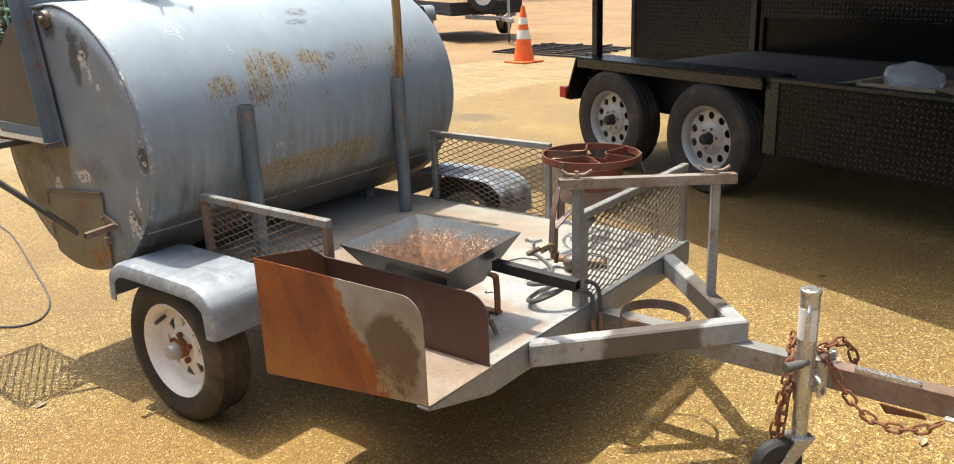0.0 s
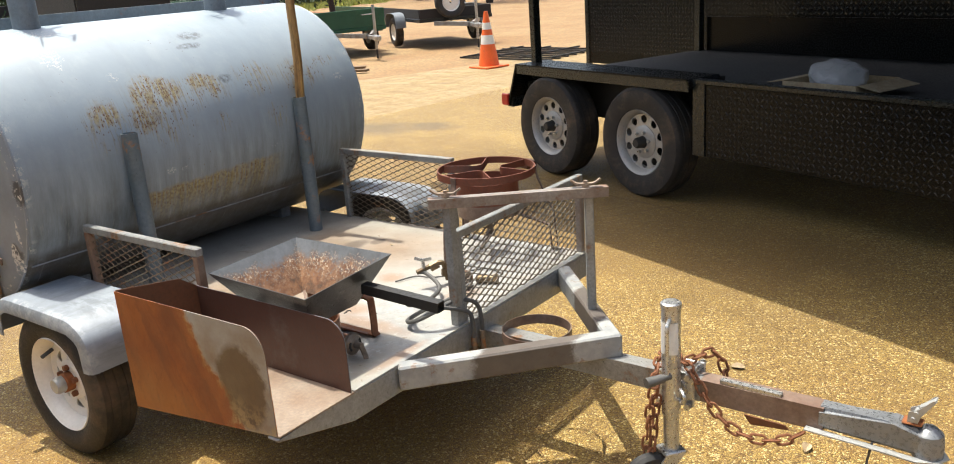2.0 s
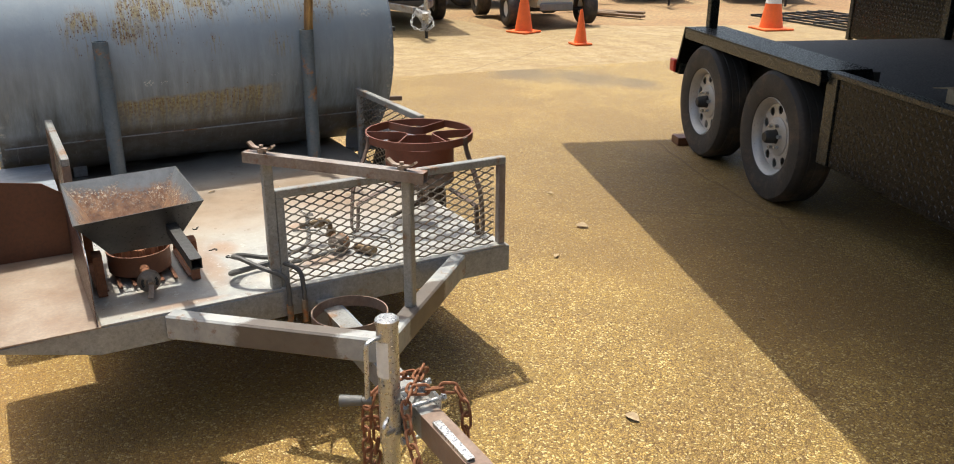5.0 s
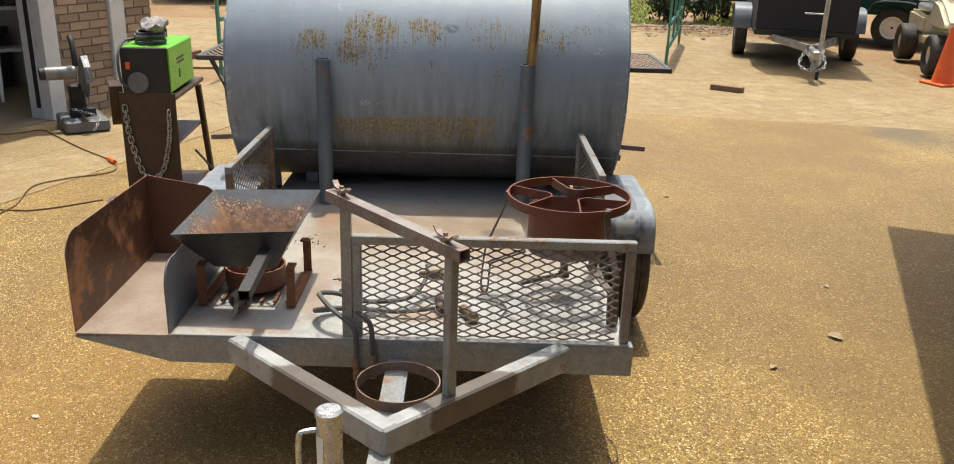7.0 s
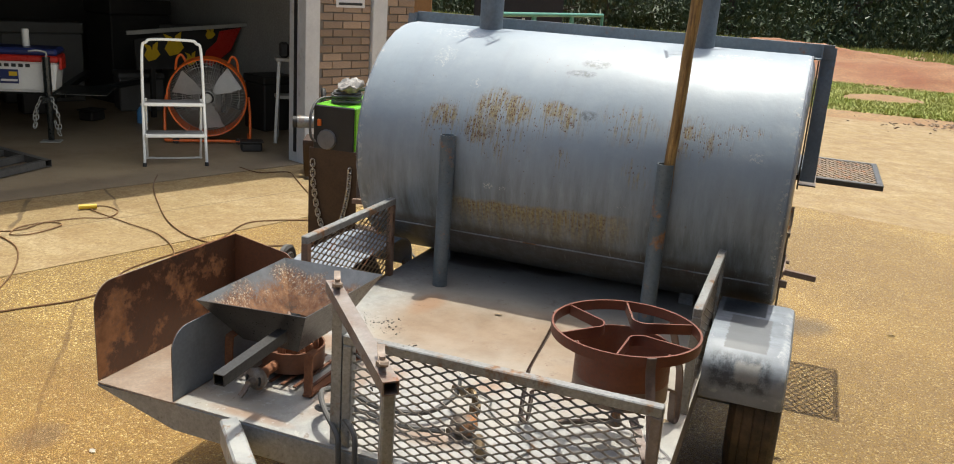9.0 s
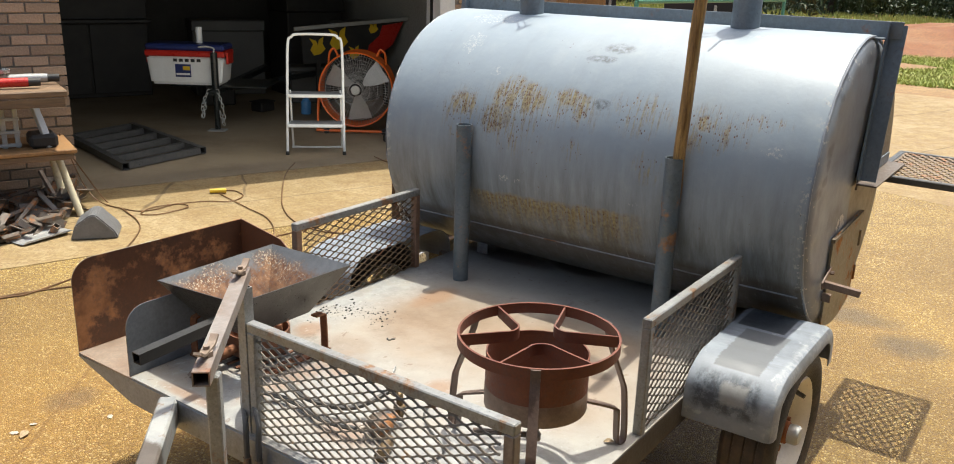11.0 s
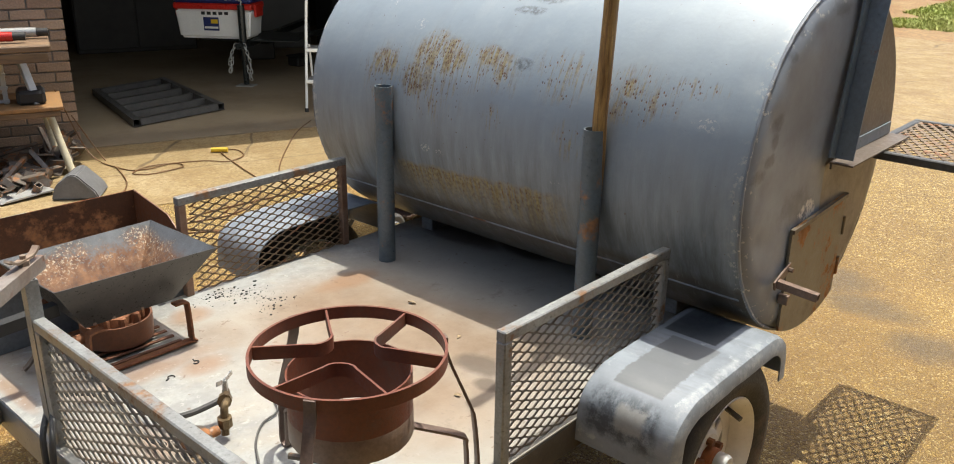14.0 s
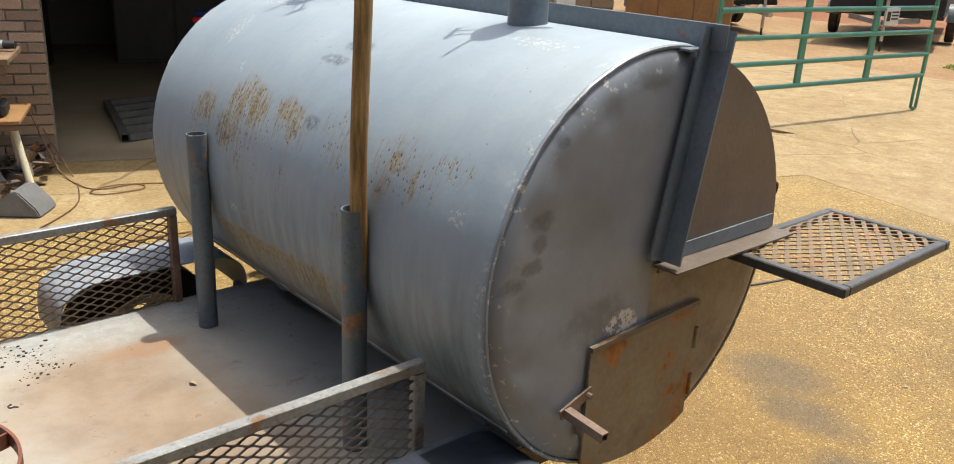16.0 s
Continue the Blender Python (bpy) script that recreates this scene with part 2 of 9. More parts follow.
    col = mix(nt, math_n(nt, "MULTIPLY", rim, ramp(nt, noise_f(nt, co, 5, 3), 0.38, 0.56)), col, (0.50, 0.49, 0.45))
    # scraped pale lines low on the shell
    scrape = math_n(nt, "MULTIPLY", ramp(nt, arc, 1.62, 1.95), ramp(nt, noise_f(nt, flat, 48, 5, 0.7, (1.0, 0.16, 1.0)), 0.60, 0.68, 0, 0.55))
    col = mix(nt, scrape, col, (0.36, 0.36, 0.32))
    # pale chips and dark scuffs
    warp = math_n(nt, "MULTIPLY", math_n(nt, "SUBTRACT", noise_f(nt, co, 45, 4, 0.7), 0.5), 3.2)
    pale = spots(nt, y, arc, ((2.30, 1.71, 0.026, 0.040), (2.37, 1.72, 0.020, 0.022), (3.33, 1.24, 0.05, 0.04), (2.00, 0.66, 0.05, 0.14), (2.18, 0.91, 0.03, 0.05), (2.0, 0.30, 0.14, 0.12), (3.2, 0.30, 0.12, 0.06), (2.86, 1.72, 0.02, 0.02)), warp)
    col = mix(nt, math_n(nt, "MULTIPLY", pale, ramp(nt, noise_f(nt, co, 90, 4, 0.75), 0.54, 0.60)), col, (0.50, 0.50, 0.47))
    scuff = spots(nt, y, arc, ((2.655, 0.60, 0.055, 0.05), (2.61, 0.72, 0.06, 0.03), (2.68, 1.08, 0.035, 0.035)), warp, 1.4)
    scuff = math_n(nt, "MULTIPLY", scuff, ramp(nt, noise_f(nt, co, 34, 5, 0.7), 0.40, 0.54))
    col = mix(nt, math_n(nt, "MULTIPLY", scuff, 0.8), col, (0.085, 0.095, 0.095))
    dot = ramp(nt, noise_f(nt, co, 70, 2, 0.5), 0.73, 0.75)
    col = mix(nt, math_n(nt, "MULTIPLY", dot, ramp(nt, big, 0.46, 0.58)), col, (0.14, 0.10, 0.07))
    nt.links.new(col, p.inputs["Base Color"])
    rg = ramp(nt, mid, 0.3, 0.7, 0.40, 0.55)
    nt.links.new(math_n(nt, "MAXIMUM", rg, math_n(nt, "MULTIPLY", mask, 0.85)), p.inputs["Roughness"])
    p.inputs["Specular IOR Level"].default_value = 0.62
    h = math_n(nt, "ADD", math_n(nt, "MULTIPLY", big, 1.6), math_n(nt, "MULTIPLY", mid, 0.25))
    h = math_n(nt, "ADD", h, math_n(nt, "MULTIPLY", math_n(nt, "MAXIMUM", mask, pits), -0.35))
    nt.links.new(node(nt, "Bump", {"Strength": 0.25, "Distance": 0.012, "Height": h}).outputs[0], p.inputs["Normal"])
    return m


def head_material():
    """Dull grey steel, bare and brown behind the lid's edge, scorched and chipped in places."""
    m, nt, p, co = blank("tank_head_steel")
    x, y, z = node(nt, "SeparateXYZ", {0: co}).outputs
    big, mid = noise_f(nt, co, 3.2, 6, 0.6), noise_f(nt, co, 13, 7, 0.7)
    col = mix(nt, ramp(nt, big, 0.35, 0.65), (0.255, 0.285, 0.32), (0.18, 0.195, 0.22))
    col = mix(nt, ramp(nt, mid, 0.52, 0.72, 0, 0.4), col, (0.23, 0.21, 0.20))
    warp = math_n(nt, "MULTIPLY", math_n(nt, "SUBTRACT", noise_f(nt, co, 19, 8, 0.75), 0.5), 5.5)
    edge = math_n(nt, "ADD", x, math_n(nt, "MULTIPLY", math_n(nt, "SUBTRACT", mid, 0.5), 0.02))
    brown = math_n(nt, "MULTIPLY", ramp(nt, edge, -3.380, -3.392), ramp(nt, z, 1.02, 0.99))
    col = mix(nt, math_n(nt, "MULTIPLY", brown, 0.85), col, mix(nt, ramp(nt, noise_f(nt, co, 8, 7, 0.7), 0.36, 0.62), (0.13, 0.085, 0.05), (0.27, 0.215, 0.15)))
    far = ramp(nt, y, 2.6, 2.5)
    near = ramp(nt, y, 2.5, 2.6)
    dark_a = spots(nt, x, z, ((-3.34, 1.50, 0.06, 0.035), (-3.20, 0.90, 0.10, 0.05)), warp, 1.6)
    scar = math_n(nt, "MULTIPLY", near, spots(nt, x, z, ((-2.915, 1.050, 0.032, 0.020), (-2.97, 1.085, 0.034, 0.016), (-2.985, 1.135, 0.022, 0.020), (-2.995, 1.185, 0.032, 0.022), (-3.03, 1.35, 0.020, 0.015), (-3.07, 1.41, 0.020, 0.015), (-3.30, 1.475, 0.075, 0.040)), warp, 1.2))
    dark_a = math_n(nt, "MAXIMUM", dark_a, scar)
    dark_b = math_n(nt, "MULTIPLY", far, spots(nt, x, z, ((-3.205, 1.335, 0.035, 0.10), (-3.135, 1.36, 0.03, 0.05), (-2.865, 0.975, 0.028, 0.05), (-3.36, 1.44, 0.05, 0.05), (-2.97, 0.745, 0.03, 0.035)), warp, 0.7))
    col = mix(nt, math_n(nt, "MULTIPLY", math_n(nt, "MAXIMUM", math_n(nt, "MULTIPLY", dark_a, 0.6), dark_b), 0.85), col, (0.070, 0.062, 0.058))
    pale_a = spots(nt, x, z, ((-3.29, 0.872, 0.055, 0.030), (-2.93, 1.28, 0.012, 0.03)), warp)
    pale_b = math_n(nt, "MULTIPLY", far, spots(nt, x, z, ((-3.155, 1.325, 0.030, 0.040), (-3.12, 1.27, 0.012, 0.03), (-2.985, 0.715, 0.028, 0.055), (-2.955, 0.655, 0.03, 0.04), (-2.865, 0.965, 0.012, 0.012), (-3.08, 1.23, 0.012, 0.012), (-2.93, 0.82, 0.012, 0.05), (-3.50, 0.80, 0.03, 0.04)), warp))
    fleck = ramp(nt, noise_f(nt, co, 65, 3, 0.6), 0.44, 0.52)
    dx, dz = math_n(nt, "ADD", x, 3.375), math_n(nt, "SUBTRACT", z, 1.0)
    rim = ramp(nt, math_n(nt, "SQRT", math_n(nt, "ADD", math_n(nt, "MULTIPLY", dx, dx), math_n(nt, "MULTIPLY", dz, dz))), 0.455, 0.51)
    chip = math_n(nt, "MULTIPLY", rim, ramp(nt, noise_f(nt, co, 48, 3, 0.6), 0.60, 0.64))
    pale_a = math_n(nt, "MAXIMUM", pale_a, math_n(nt, "MULTIPLY", chip, ramp(nt, noise_f(nt, co, 6, 3), 0.42, 0.56)))
    col = mix(nt, math_n(nt, "MULTIPLY", math_n(nt, "MAXIMUM", pale_a, pale_b), fleck), col, (0.60, 0.57, 0.52))
    nt.links.new(col, p.inputs["Base Color"])
    nt.links.new(ramp(nt, mid, 0.3, 0.7, 0.34, 0.52), p.inputs["Roughness"])
    p.inputs["Metallic"].default_value = 0.0
    nt.links.new(node(nt, "Bump", {"Strength": 0.2, "Distance": 0.006, "Height": math_n(nt, "ADD", big, math_n(nt, "MULTIPLY", mid, 0.4))}).outputs[0], p.inputs["Normal"])
    return m


def concrete_material():
    """Sandy worn concrete: speckle, old stains, dark spills and a few wandering cracks."""
    m, nt, p, co = blank("worn_concrete")
    big, mid, fine = noise_f(nt, co, 0.7, 7, 0.65), noise_f(nt, co, 5.5, 7, 0.7), noise_f(nt, co, 75, 3, 0.7)
    col = mix(nt, ramp(nt, big, 0.35, 0.65), (0.36, 0.275, 0.135), (0.43, 0.345, 0.19))
    col = mix(nt, ramp(nt, noise_f(nt, co, 1.4, 8, 0.72), 0.50, 0.66, 0, 0.75), col, (0.58, 0.50, 0.33))
    col = mix(nt, ramp(nt, noise_f(nt, co, 2.6, 8, 0.75), 0.54, 0.68, 0, 0.5), col, (0.27, 0.175, 0.075))
    col = mix(nt, ramp(nt, mid, 0.46, 0.66, 0, 0.5), col, (0.29, 0.195, 0.085))
    col = mix(nt, ramp(nt, noise_f(nt, co, 17, 5, 0.65), 0.56, 0.70, 0, 0.5), col, (0.47, 0.385, 0.25))
    col = mix(nt, ramp(nt, fine, 0.52, 0.70, 0, 0.45), col, (0.25, 0.18, 0.085))
    spill = noise_f(nt, co, 0.42, 8, 0.72)
    col = mix(nt, ramp(nt, spill, 0.52, 0.70, 0, 0.6), col, (0.27, 0.165, 0.07))
    grey = noise_f(nt, co, 0.9, 8, 0.75, (0.5, 1, 1))
    col = mix(nt, ramp(nt, grey, 0.58, 0.70, 0, 0.6), col, (0.17, 0.135, 0.105))
    cx, cy, cz = node(nt, "SeparateXYZ", {0: co}).outputs
    sand = math_n(nt, "MULTIPLY", ramp(nt, cx, -5.2, -7.4), ramp(nt, noise_f(nt, co, 0.8, 8, 0.7), 0.36, 0.62, 0.15, 0.70))
    col = mix(nt, sand, col, mix(nt, ramp(nt, noise_f(nt, co, 3.1, 9, 0.78), 0.40, 0.60), (0.24, 0.155, 0.065), (0.46, 0.365, 0.18)))
    col = mix(nt, ramp(nt, noise_f(nt, co, 38, 5, 0.75), 0.56, 0.66, 0, 0.5), col, (0.22, 0.145, 0.062))
    grit = node(nt, "TexVoronoi", {"Vector": co, "Scale": 60.0}).outputs["Color"]
    col = mix(nt, ramp(nt, node(nt, "SeparateColor", {0: grit}).outputs[0], 0.0, 1.0, 0.0, 0.45), col, (0.16, 0.10, 0.045))
    warped = node(nt, "MixRGB", {0: 0.10, 1: co, 2: node(nt, "TexNoise", {"Vector": co, "Scale": 2.2, "Detail": 6.0}).outputs["Color"]}).outputs[0]
    crack = node(nt, "TexVoronoi", {"Vector": warped, "Scale": 0.36}, feature="DISTANCE_TO_EDGE").outputs["Distance"]
    line = math_n(nt, "MULTIPLY", ramp(nt, crack, 0.0032, 0.0014), ramp(nt, noise_f(nt, co, 0.5, 3), 0.46, 0.54))
    away = math_n(nt, "ADD", math_n(nt, "MULTIPLY", cx, 0.358), math_n(nt, "MULTIPLY", cy, 0.934))
    gap = math_n(nt, "PINGPONG", math_n(nt, "ADD", away, 3.02), 0.775)
    joint = ramp(nt, math_n(nt, "SUBTRACT", 0.775, gap), 0.010, 0.005, 0, 0.7)
    line = math_n(nt, "MAXIMUM", line, math_n(nt, "MULTIPLY", joint, ramp(nt, cx, -7.6, -7.0)))
    col = mix(nt, math_n(nt, "MULTIPLY", line, 0.75), col, (0.11, 0.075, 0.04))
    col = mix(nt, 1.0, col, (0.78, 0.725, 0.63), "MULTIPLY")
    nt.links.new(col, p.inputs["Base Color"])
    nt.links.new(ramp(nt, mid, 0.3, 0.7, 0.6, 0.9), p.inputs["Roughness"])
    h = math_n(nt, "SUBTRACT", math_n(nt, "ADD", fine, mid), math_n(nt, "MULTIPLY", line, 2.0))
    nt.links.new(node(nt, "Bump", {"Strength": 0.35, "Distance": 0.005, "Height": h}).outputs[0], p.inputs["Normal"])
    return m


def fender_material():
    """Grey primer, sanded through to dark patches; one dark square paints in the tank's shade."""
    m, nt, p, co = blank("fender_primer")
    x, y, z = node(nt, "SeparateXYZ", {0: co}).outputs
    big, mid = noise_f(nt, co, 4.5, 7, 0.65), noise_f(nt, co, 22, 6, 0.7)
    col = mix(nt, ramp(nt, big, 0.38, 0.62), (0.275, 0.305, 0.34), (0.20, 0.225, 0.255))
    col = mix(nt, ramp(nt, noise_f(nt, co, 3.1, 8, 0.6), 0.50, 0.72, 0, 0.55), col, (0.085, 0.095, 0.105))
    col = mix(nt, ramp(nt, mid, 0.60, 0.70, 0, 0.5), col, (0.52, 0.54, 0.55))
    col = mix(nt, ramp(nt, noise_f(nt, co, 30, 6, 0.75, (0.6, 0.12, 1)), 0.50, 0.66, 0, 0.5), col, (0.14, 0.15, 0.16))
    jit = math_n(nt, "MULTIPLY", math_n(nt, "SUBTRACT", noise_f(nt, co, 38, 6, 0.75), 0.5), 0.030)
    xj, yj, zj = (math_n(nt, "ADD", v, jit) for v in (x, y, z))

    def patch(u, u0, u1, v, v0, v1, soft=0.003):
        a = math_n(nt, "MULTIPLY", ramp(nt, u, u0 - soft, u0 + soft), ramp(nt, u, u1 + soft, u1 - soft))
        b = math_n(nt, "MULTIPLY", ramp(nt, v, v0 - soft, v0 + soft), ramp(nt, v, v1 + soft, v1 - soft))
        return math_n(nt, "MULTIPLY", a, b)

    brush = ramp(nt, noise_f(nt, co, 26, 6, 0.75, (0.35, 1.0, 1.0)), 0.36, 0.56)
    over = ramp(nt, z, 0.565, 0.575)
    # the tank's shadow and reflection on the fender top, painted as a dark blue square
    tank_shade_sq = math_n(nt, "MULTIPLY", over, patch(x, -3.07, -2.815, y, 3.295, 3.452))
    col = mix(nt, math_n(nt, "MULTIPLY", tank_shade_sq, 0.93), col, (0.030, 0.036, 0.044))
    grey_sq = math_n(nt, "MULTIPLY", over, patch(x, -2.795, -2.500, yj, 3.335, 3.478))
    col = mix(nt, math_n(nt, "MULTIPLY", grey_sq, 0.85), col, mix(nt, mid, (0.085, 0.092, 0.10), (0.15, 0.155, 0.16)))
    rear = math_n(nt, "MULTIPLY", ramp(nt, y, 3.0, 3.1), math_n(nt, "MULTIPLY", over, ramp(nt, xj, -2.90, -3.00, 0, 0.6)))
    col = mix(nt, math_n(nt, "MULTIPLY", rear, brush), col, (0.13, 0.145, 0.155))
    face = math_n(nt, "MULTIPLY", ramp(nt, x, -2.50, -2.46), patch(yj, 3.300, 3.500, zj, 0.455, 0.575, 0.012))
    col = mix(nt, math_n(nt, "MULTIPLY", face, math_n(nt, "MULTIPLY", brush, 0.85)), col, (0.040, 0.046, 0.054))
    bare = math_n(nt, "MULTIPLY", ramp(nt, x, -2.50, -2.46), patch(yj, 3.385, 3.465, zj, 0.490, 0.548, 0.006))
    col = mix(nt, math_n(nt, "MULTIPLY", bare, 0.7), col, (0.34, 0.335, 0.31))
    blot = math_n(nt, "MULTIPLY", over, math_n(nt, "MULTIPLY", patch(xj, -2.70, -2.49, yj, 1.660, 1.790, 0.02), brush))
    col = mix(nt, math_n(nt, "MULTIPLY", blot, 0.55), col, (0.10, 0.11, 0.12))
    worn = math_n(nt, "MULTIPLY", ramp(nt, math_n(nt, "ABSOLUTE", math_n(nt, "SUBTRACT", y, 2.572)), 0.945, 0.960), ramp(nt, mid, 0.46, 0.58, 0, 0.35))
    col = mix(nt, worn, col, (0.48, 0.49, 0.49))
    nt.links.new(col, p.inputs["Base Color"])
    nt.links.new(ramp(nt, mid, 0.3, 0.7, 0.46, 0.66), p.inputs["Roughness"])
    p.inputs["Metallic"].default_value = 0.0
    nt.links.new(node(nt, "Bump", {"Strength": 0.12, "Distance": 0.004, "Height": math_n(nt, "ADD", big, mid)}).outputs[0], p.inputs["Normal"])
    return m


def deck_material():
    """Grey plate, tan and soft-edged where dust and rust have settled, paler and cooler where it is trodden."""
    m, nt, p, co = blank("deck_plate")
    x, y, z = node(nt, "SeparateXYZ", {0: co}).outputs
    big = noise_f(nt, co, 2.4, 6, 0.58)
    col = mix(nt, ramp(nt, big, 0.36, 0.64), (0.37, 0.342, 0.292), (0.285, 0.260, 0.220))
    warp = math_n(nt, "MULTIPLY", math_n(nt, "SUBTRACT", noise_f(nt, co, 2.6, 8, 0.66), 0.5), 3.4)
    tan = spots(nt, x, y, ((-2.42, 2.50, 0.30, 0.46), (-2.58, 2.80, 0.20, 0.30), (-2.24, 2.95, 0.22, 0.20), (-2.02, 2.22, 0.12, 0.10), (-1.80, 1.98, 0.22, 0.16)), warp, 1.7)
    dust = mix(nt, ramp(nt, noise_f(nt, co, 6, 7, 0.65), 0.36, 0.64), (0.185, 0.122, 0.072), (0.265, 0.192, 0.128))
    col = mix(nt, math_n(nt, "MULTIPLY", tan, 0.90), col, dust)
    # cool worn steel along the front and the sides
    edge = math_n(nt, "MAXIMUM", ramp(nt, x, -2.15, -1.80), ramp(nt, y, 2.16, 1.96))
    cool = math_n(nt, "MULTIPLY", edge, ramp(nt, noise_f(nt, co, 3.4, 8, 0.68), 0.36, 0.52, 0, 0.85))
    col = mix(nt, cool, col, mix(nt, ramp(nt, noise_f(nt, co, 16, 6, 0.7), 0.40, 0.62), (0.245, 0.250, 0.245), (0.345, 0.352, 0.340)))
    # rust stains, small dark spots, pale flakes
    stain = spots(nt, x, y, ((-2.07, 2.03, 0.06, 0.05), (-1.92, 2.34, 0.07, 0.05), (-2.60, 2.17, 0.10, 0.05), (-1.64, 2.62, 0.05, 0.10), (-2.02, 2.66, 0.05, 0.05), (-1.80, 2.26, 0.20, 0.045), (-1.50, 2.10, 0.02, 0.12)), warp, 1.6)
    col = mix(nt, math_n(nt, "MULTIPLY", stain, 0.6), col, (0.26, 0.135, 0.062))
    col = mix(nt, ramp(nt, noise_f(nt, co, 7, 9, 0.75), 0.60, 0.70, 0, 0.55), col, (0.13, 0.095, 0.065))
    flake = math_n(nt, "MULTIPLY", edge, ramp(nt, noise_f(nt, co, 30, 6, 0.75), 0.58, 0.64, 0, 0.6))
    col = mix(nt, flake, col, (0.45, 0.44, 0.41))
    col = mix(nt, ramp(nt, noise_f(nt, co, 24, 4, 0.6), 0.67, 0.70, 0, 0.55), col, (0.15, 0.085, 0.05))
    oil = spots(nt, x, y, ((-2.47, 2.92, 0.055, 0.085), (-2.40, 3.00, 0.035, 0.045), (-3.20, 2.15, 0.07, 0.20), (-3.26, 2.45, 0.06, 0.16)), warp, 0.8)
    col = mix(nt, math_n(nt, "MULTIPLY", oil, 0.75), col, (0.085, 0.062, 0.045))
    col = mix(nt, ramp(nt, noise_f(nt, co, 65, 5, 0.75), 0.58, 0.70, 0, 0.3), col, (0.13, 0.10, 0.075))
    nt.links.new(col, p.inputs["Base Color"])
    nt.links.new(ramp(nt, big, 0.3, 0.7, 0.42, 0.64), p.inputs["Roughness"])
    nt.links.new(node(nt, "Bump", {"Strength": 0.2, "Distance": 0.004, "Height": noise_f(nt, co, 40, 6)}).outputs[0], p.inputs["Normal"])
    return m


def tongue_material():
    """Grey steel with a brown-black painted length before the coupler."""
    m, nt, p, co = blank("tongue_steel")
    x, y, z = node(nt, "SeparateXYZ", {0: co}).outputs
    mid = noise_f(nt, co, 14, 6, 0.65)
    col = mix(nt, ramp(nt, mid, 0.36, 0.64), (0.24, 0.25, 0.25), (0.36, 0.36, 0.34))
    col = mix(nt, ramp(nt, noise_f(nt, co, 22, 7, 0.75), 0.56, 0.64, 0, 0.7), col, (0.20, 0.11, 0.06))
    u = math_n(nt, "ADD", x, math_n(nt, "MULTIPLY", math_n(nt, "SUBTRACT", noise_f(nt, co, 30, 5, 0.7), 0.5), 0.05))
    patch = math_n(nt, "MULTIPLY", ramp(nt, u, -1.285, -1.270), ramp(nt, u, -1.045, -1.060))
    col = mix(nt, math_n(nt, "MULTIPLY", patch, 0.9), col, mix(nt, mid, (0.060, 0.045, 0.036), (0.11, 0.085, 0.065)))
    nt.links.new(col, p.inputs["Base Color"])
    p.inputs["Roughness"].default_value = 0.52
    nt.links.new(node(nt, "Bump", {"Strength": 0.15, "Distance": 0.003, "Height": mid}).outputs[0], p.inputs["Normal"])
    return m


M = {}
M["aggregate"] = aggregate_material()
M["concrete"] = concrete_material()
M["garage_floor"] = surface("garage_concrete", (0.30, 0.23, 0.14), (0.37, 0.295, 0.20), 0.8, 0.6, 0, 50, 0.2, 0.1, dirt=0.5, dirt_col=(0.16, 0.11, 0.065))
M["dirt"] = surface("sandy_earth", (0.32, 0.175, 0.070), (0.42, 0.285, 0.135), 0.5, 0.95, 0, 20, 0.35, 0.6, dirt=0.4, dirt_col=(0.21, 0.095, 0.04))
M["red_bank"] = surface("red_earth", (0.27, 0.085, 0.028), (0.40, 0.225, 0.105), 0.45, 0.95, 0, 20, 0.35, 0.6, dirt=0.5, dirt_col=(0.15, 0.05, 0.02))
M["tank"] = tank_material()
M["deck"] = deck_material()
M["tongue_steel"] = tongue_material()
M["primer"] = surface("blue_grey_primer", (0.145, 0.18, 0.21), (0.21, 0.245, 0.27), 5, 0.42, 0, 70, 0.15, 0.12, rust=0.28, rust_scale=8, dirt=0.2, dirt_col=(0.11, 0.10, 0.085))
M["head"] = head_material()
M["bare_head"] = surface("bare_brown_steel", (0.155, 0.118, 0.088), (0.22, 0.172, 0.128), 4.0, 0.45, 0.2, 60, 0.2, 0.2, rust=0.25, rust_scale=7, rust_col=(0.13, 0.065, 0.03))
M["fire_door"] = surface("fire_door_steel", (0.29, 0.255, 0.185), (0.20, 0.15, 0.095), 5, 0.45, 0.1, 60, 0.2, 0.15, rust=0.52, rust_scale=5, rust_col=(0.20, 0.085, 0.022), dirt=0.2, dirt_col=(0.08, 0.055, 0.035))
M["steel"] = surface("weathered_grey_steel", (0.37, 0.385, 0.395), (0.24, 0.245, 0.24), 5, 0.42, 0.2, 90, 0.22, 0.18, rust=0.40, rust_scale=5, rust_col=(0.14, 0.075, 0.04), dirt=0.28, dirt_col=(0.10, 0.085, 0.07))
M["frame_dark"] = surface("rusted_dark_frame", (0.15, 0.128, 0.10), (0.085, 0.066, 0.048), 6, 0.5, 0.15, 90, 0.25, 0.2, rust=0.42, rust_scale=5, rust_col=(0.12, 0.058, 0.028), dirt=0.2)
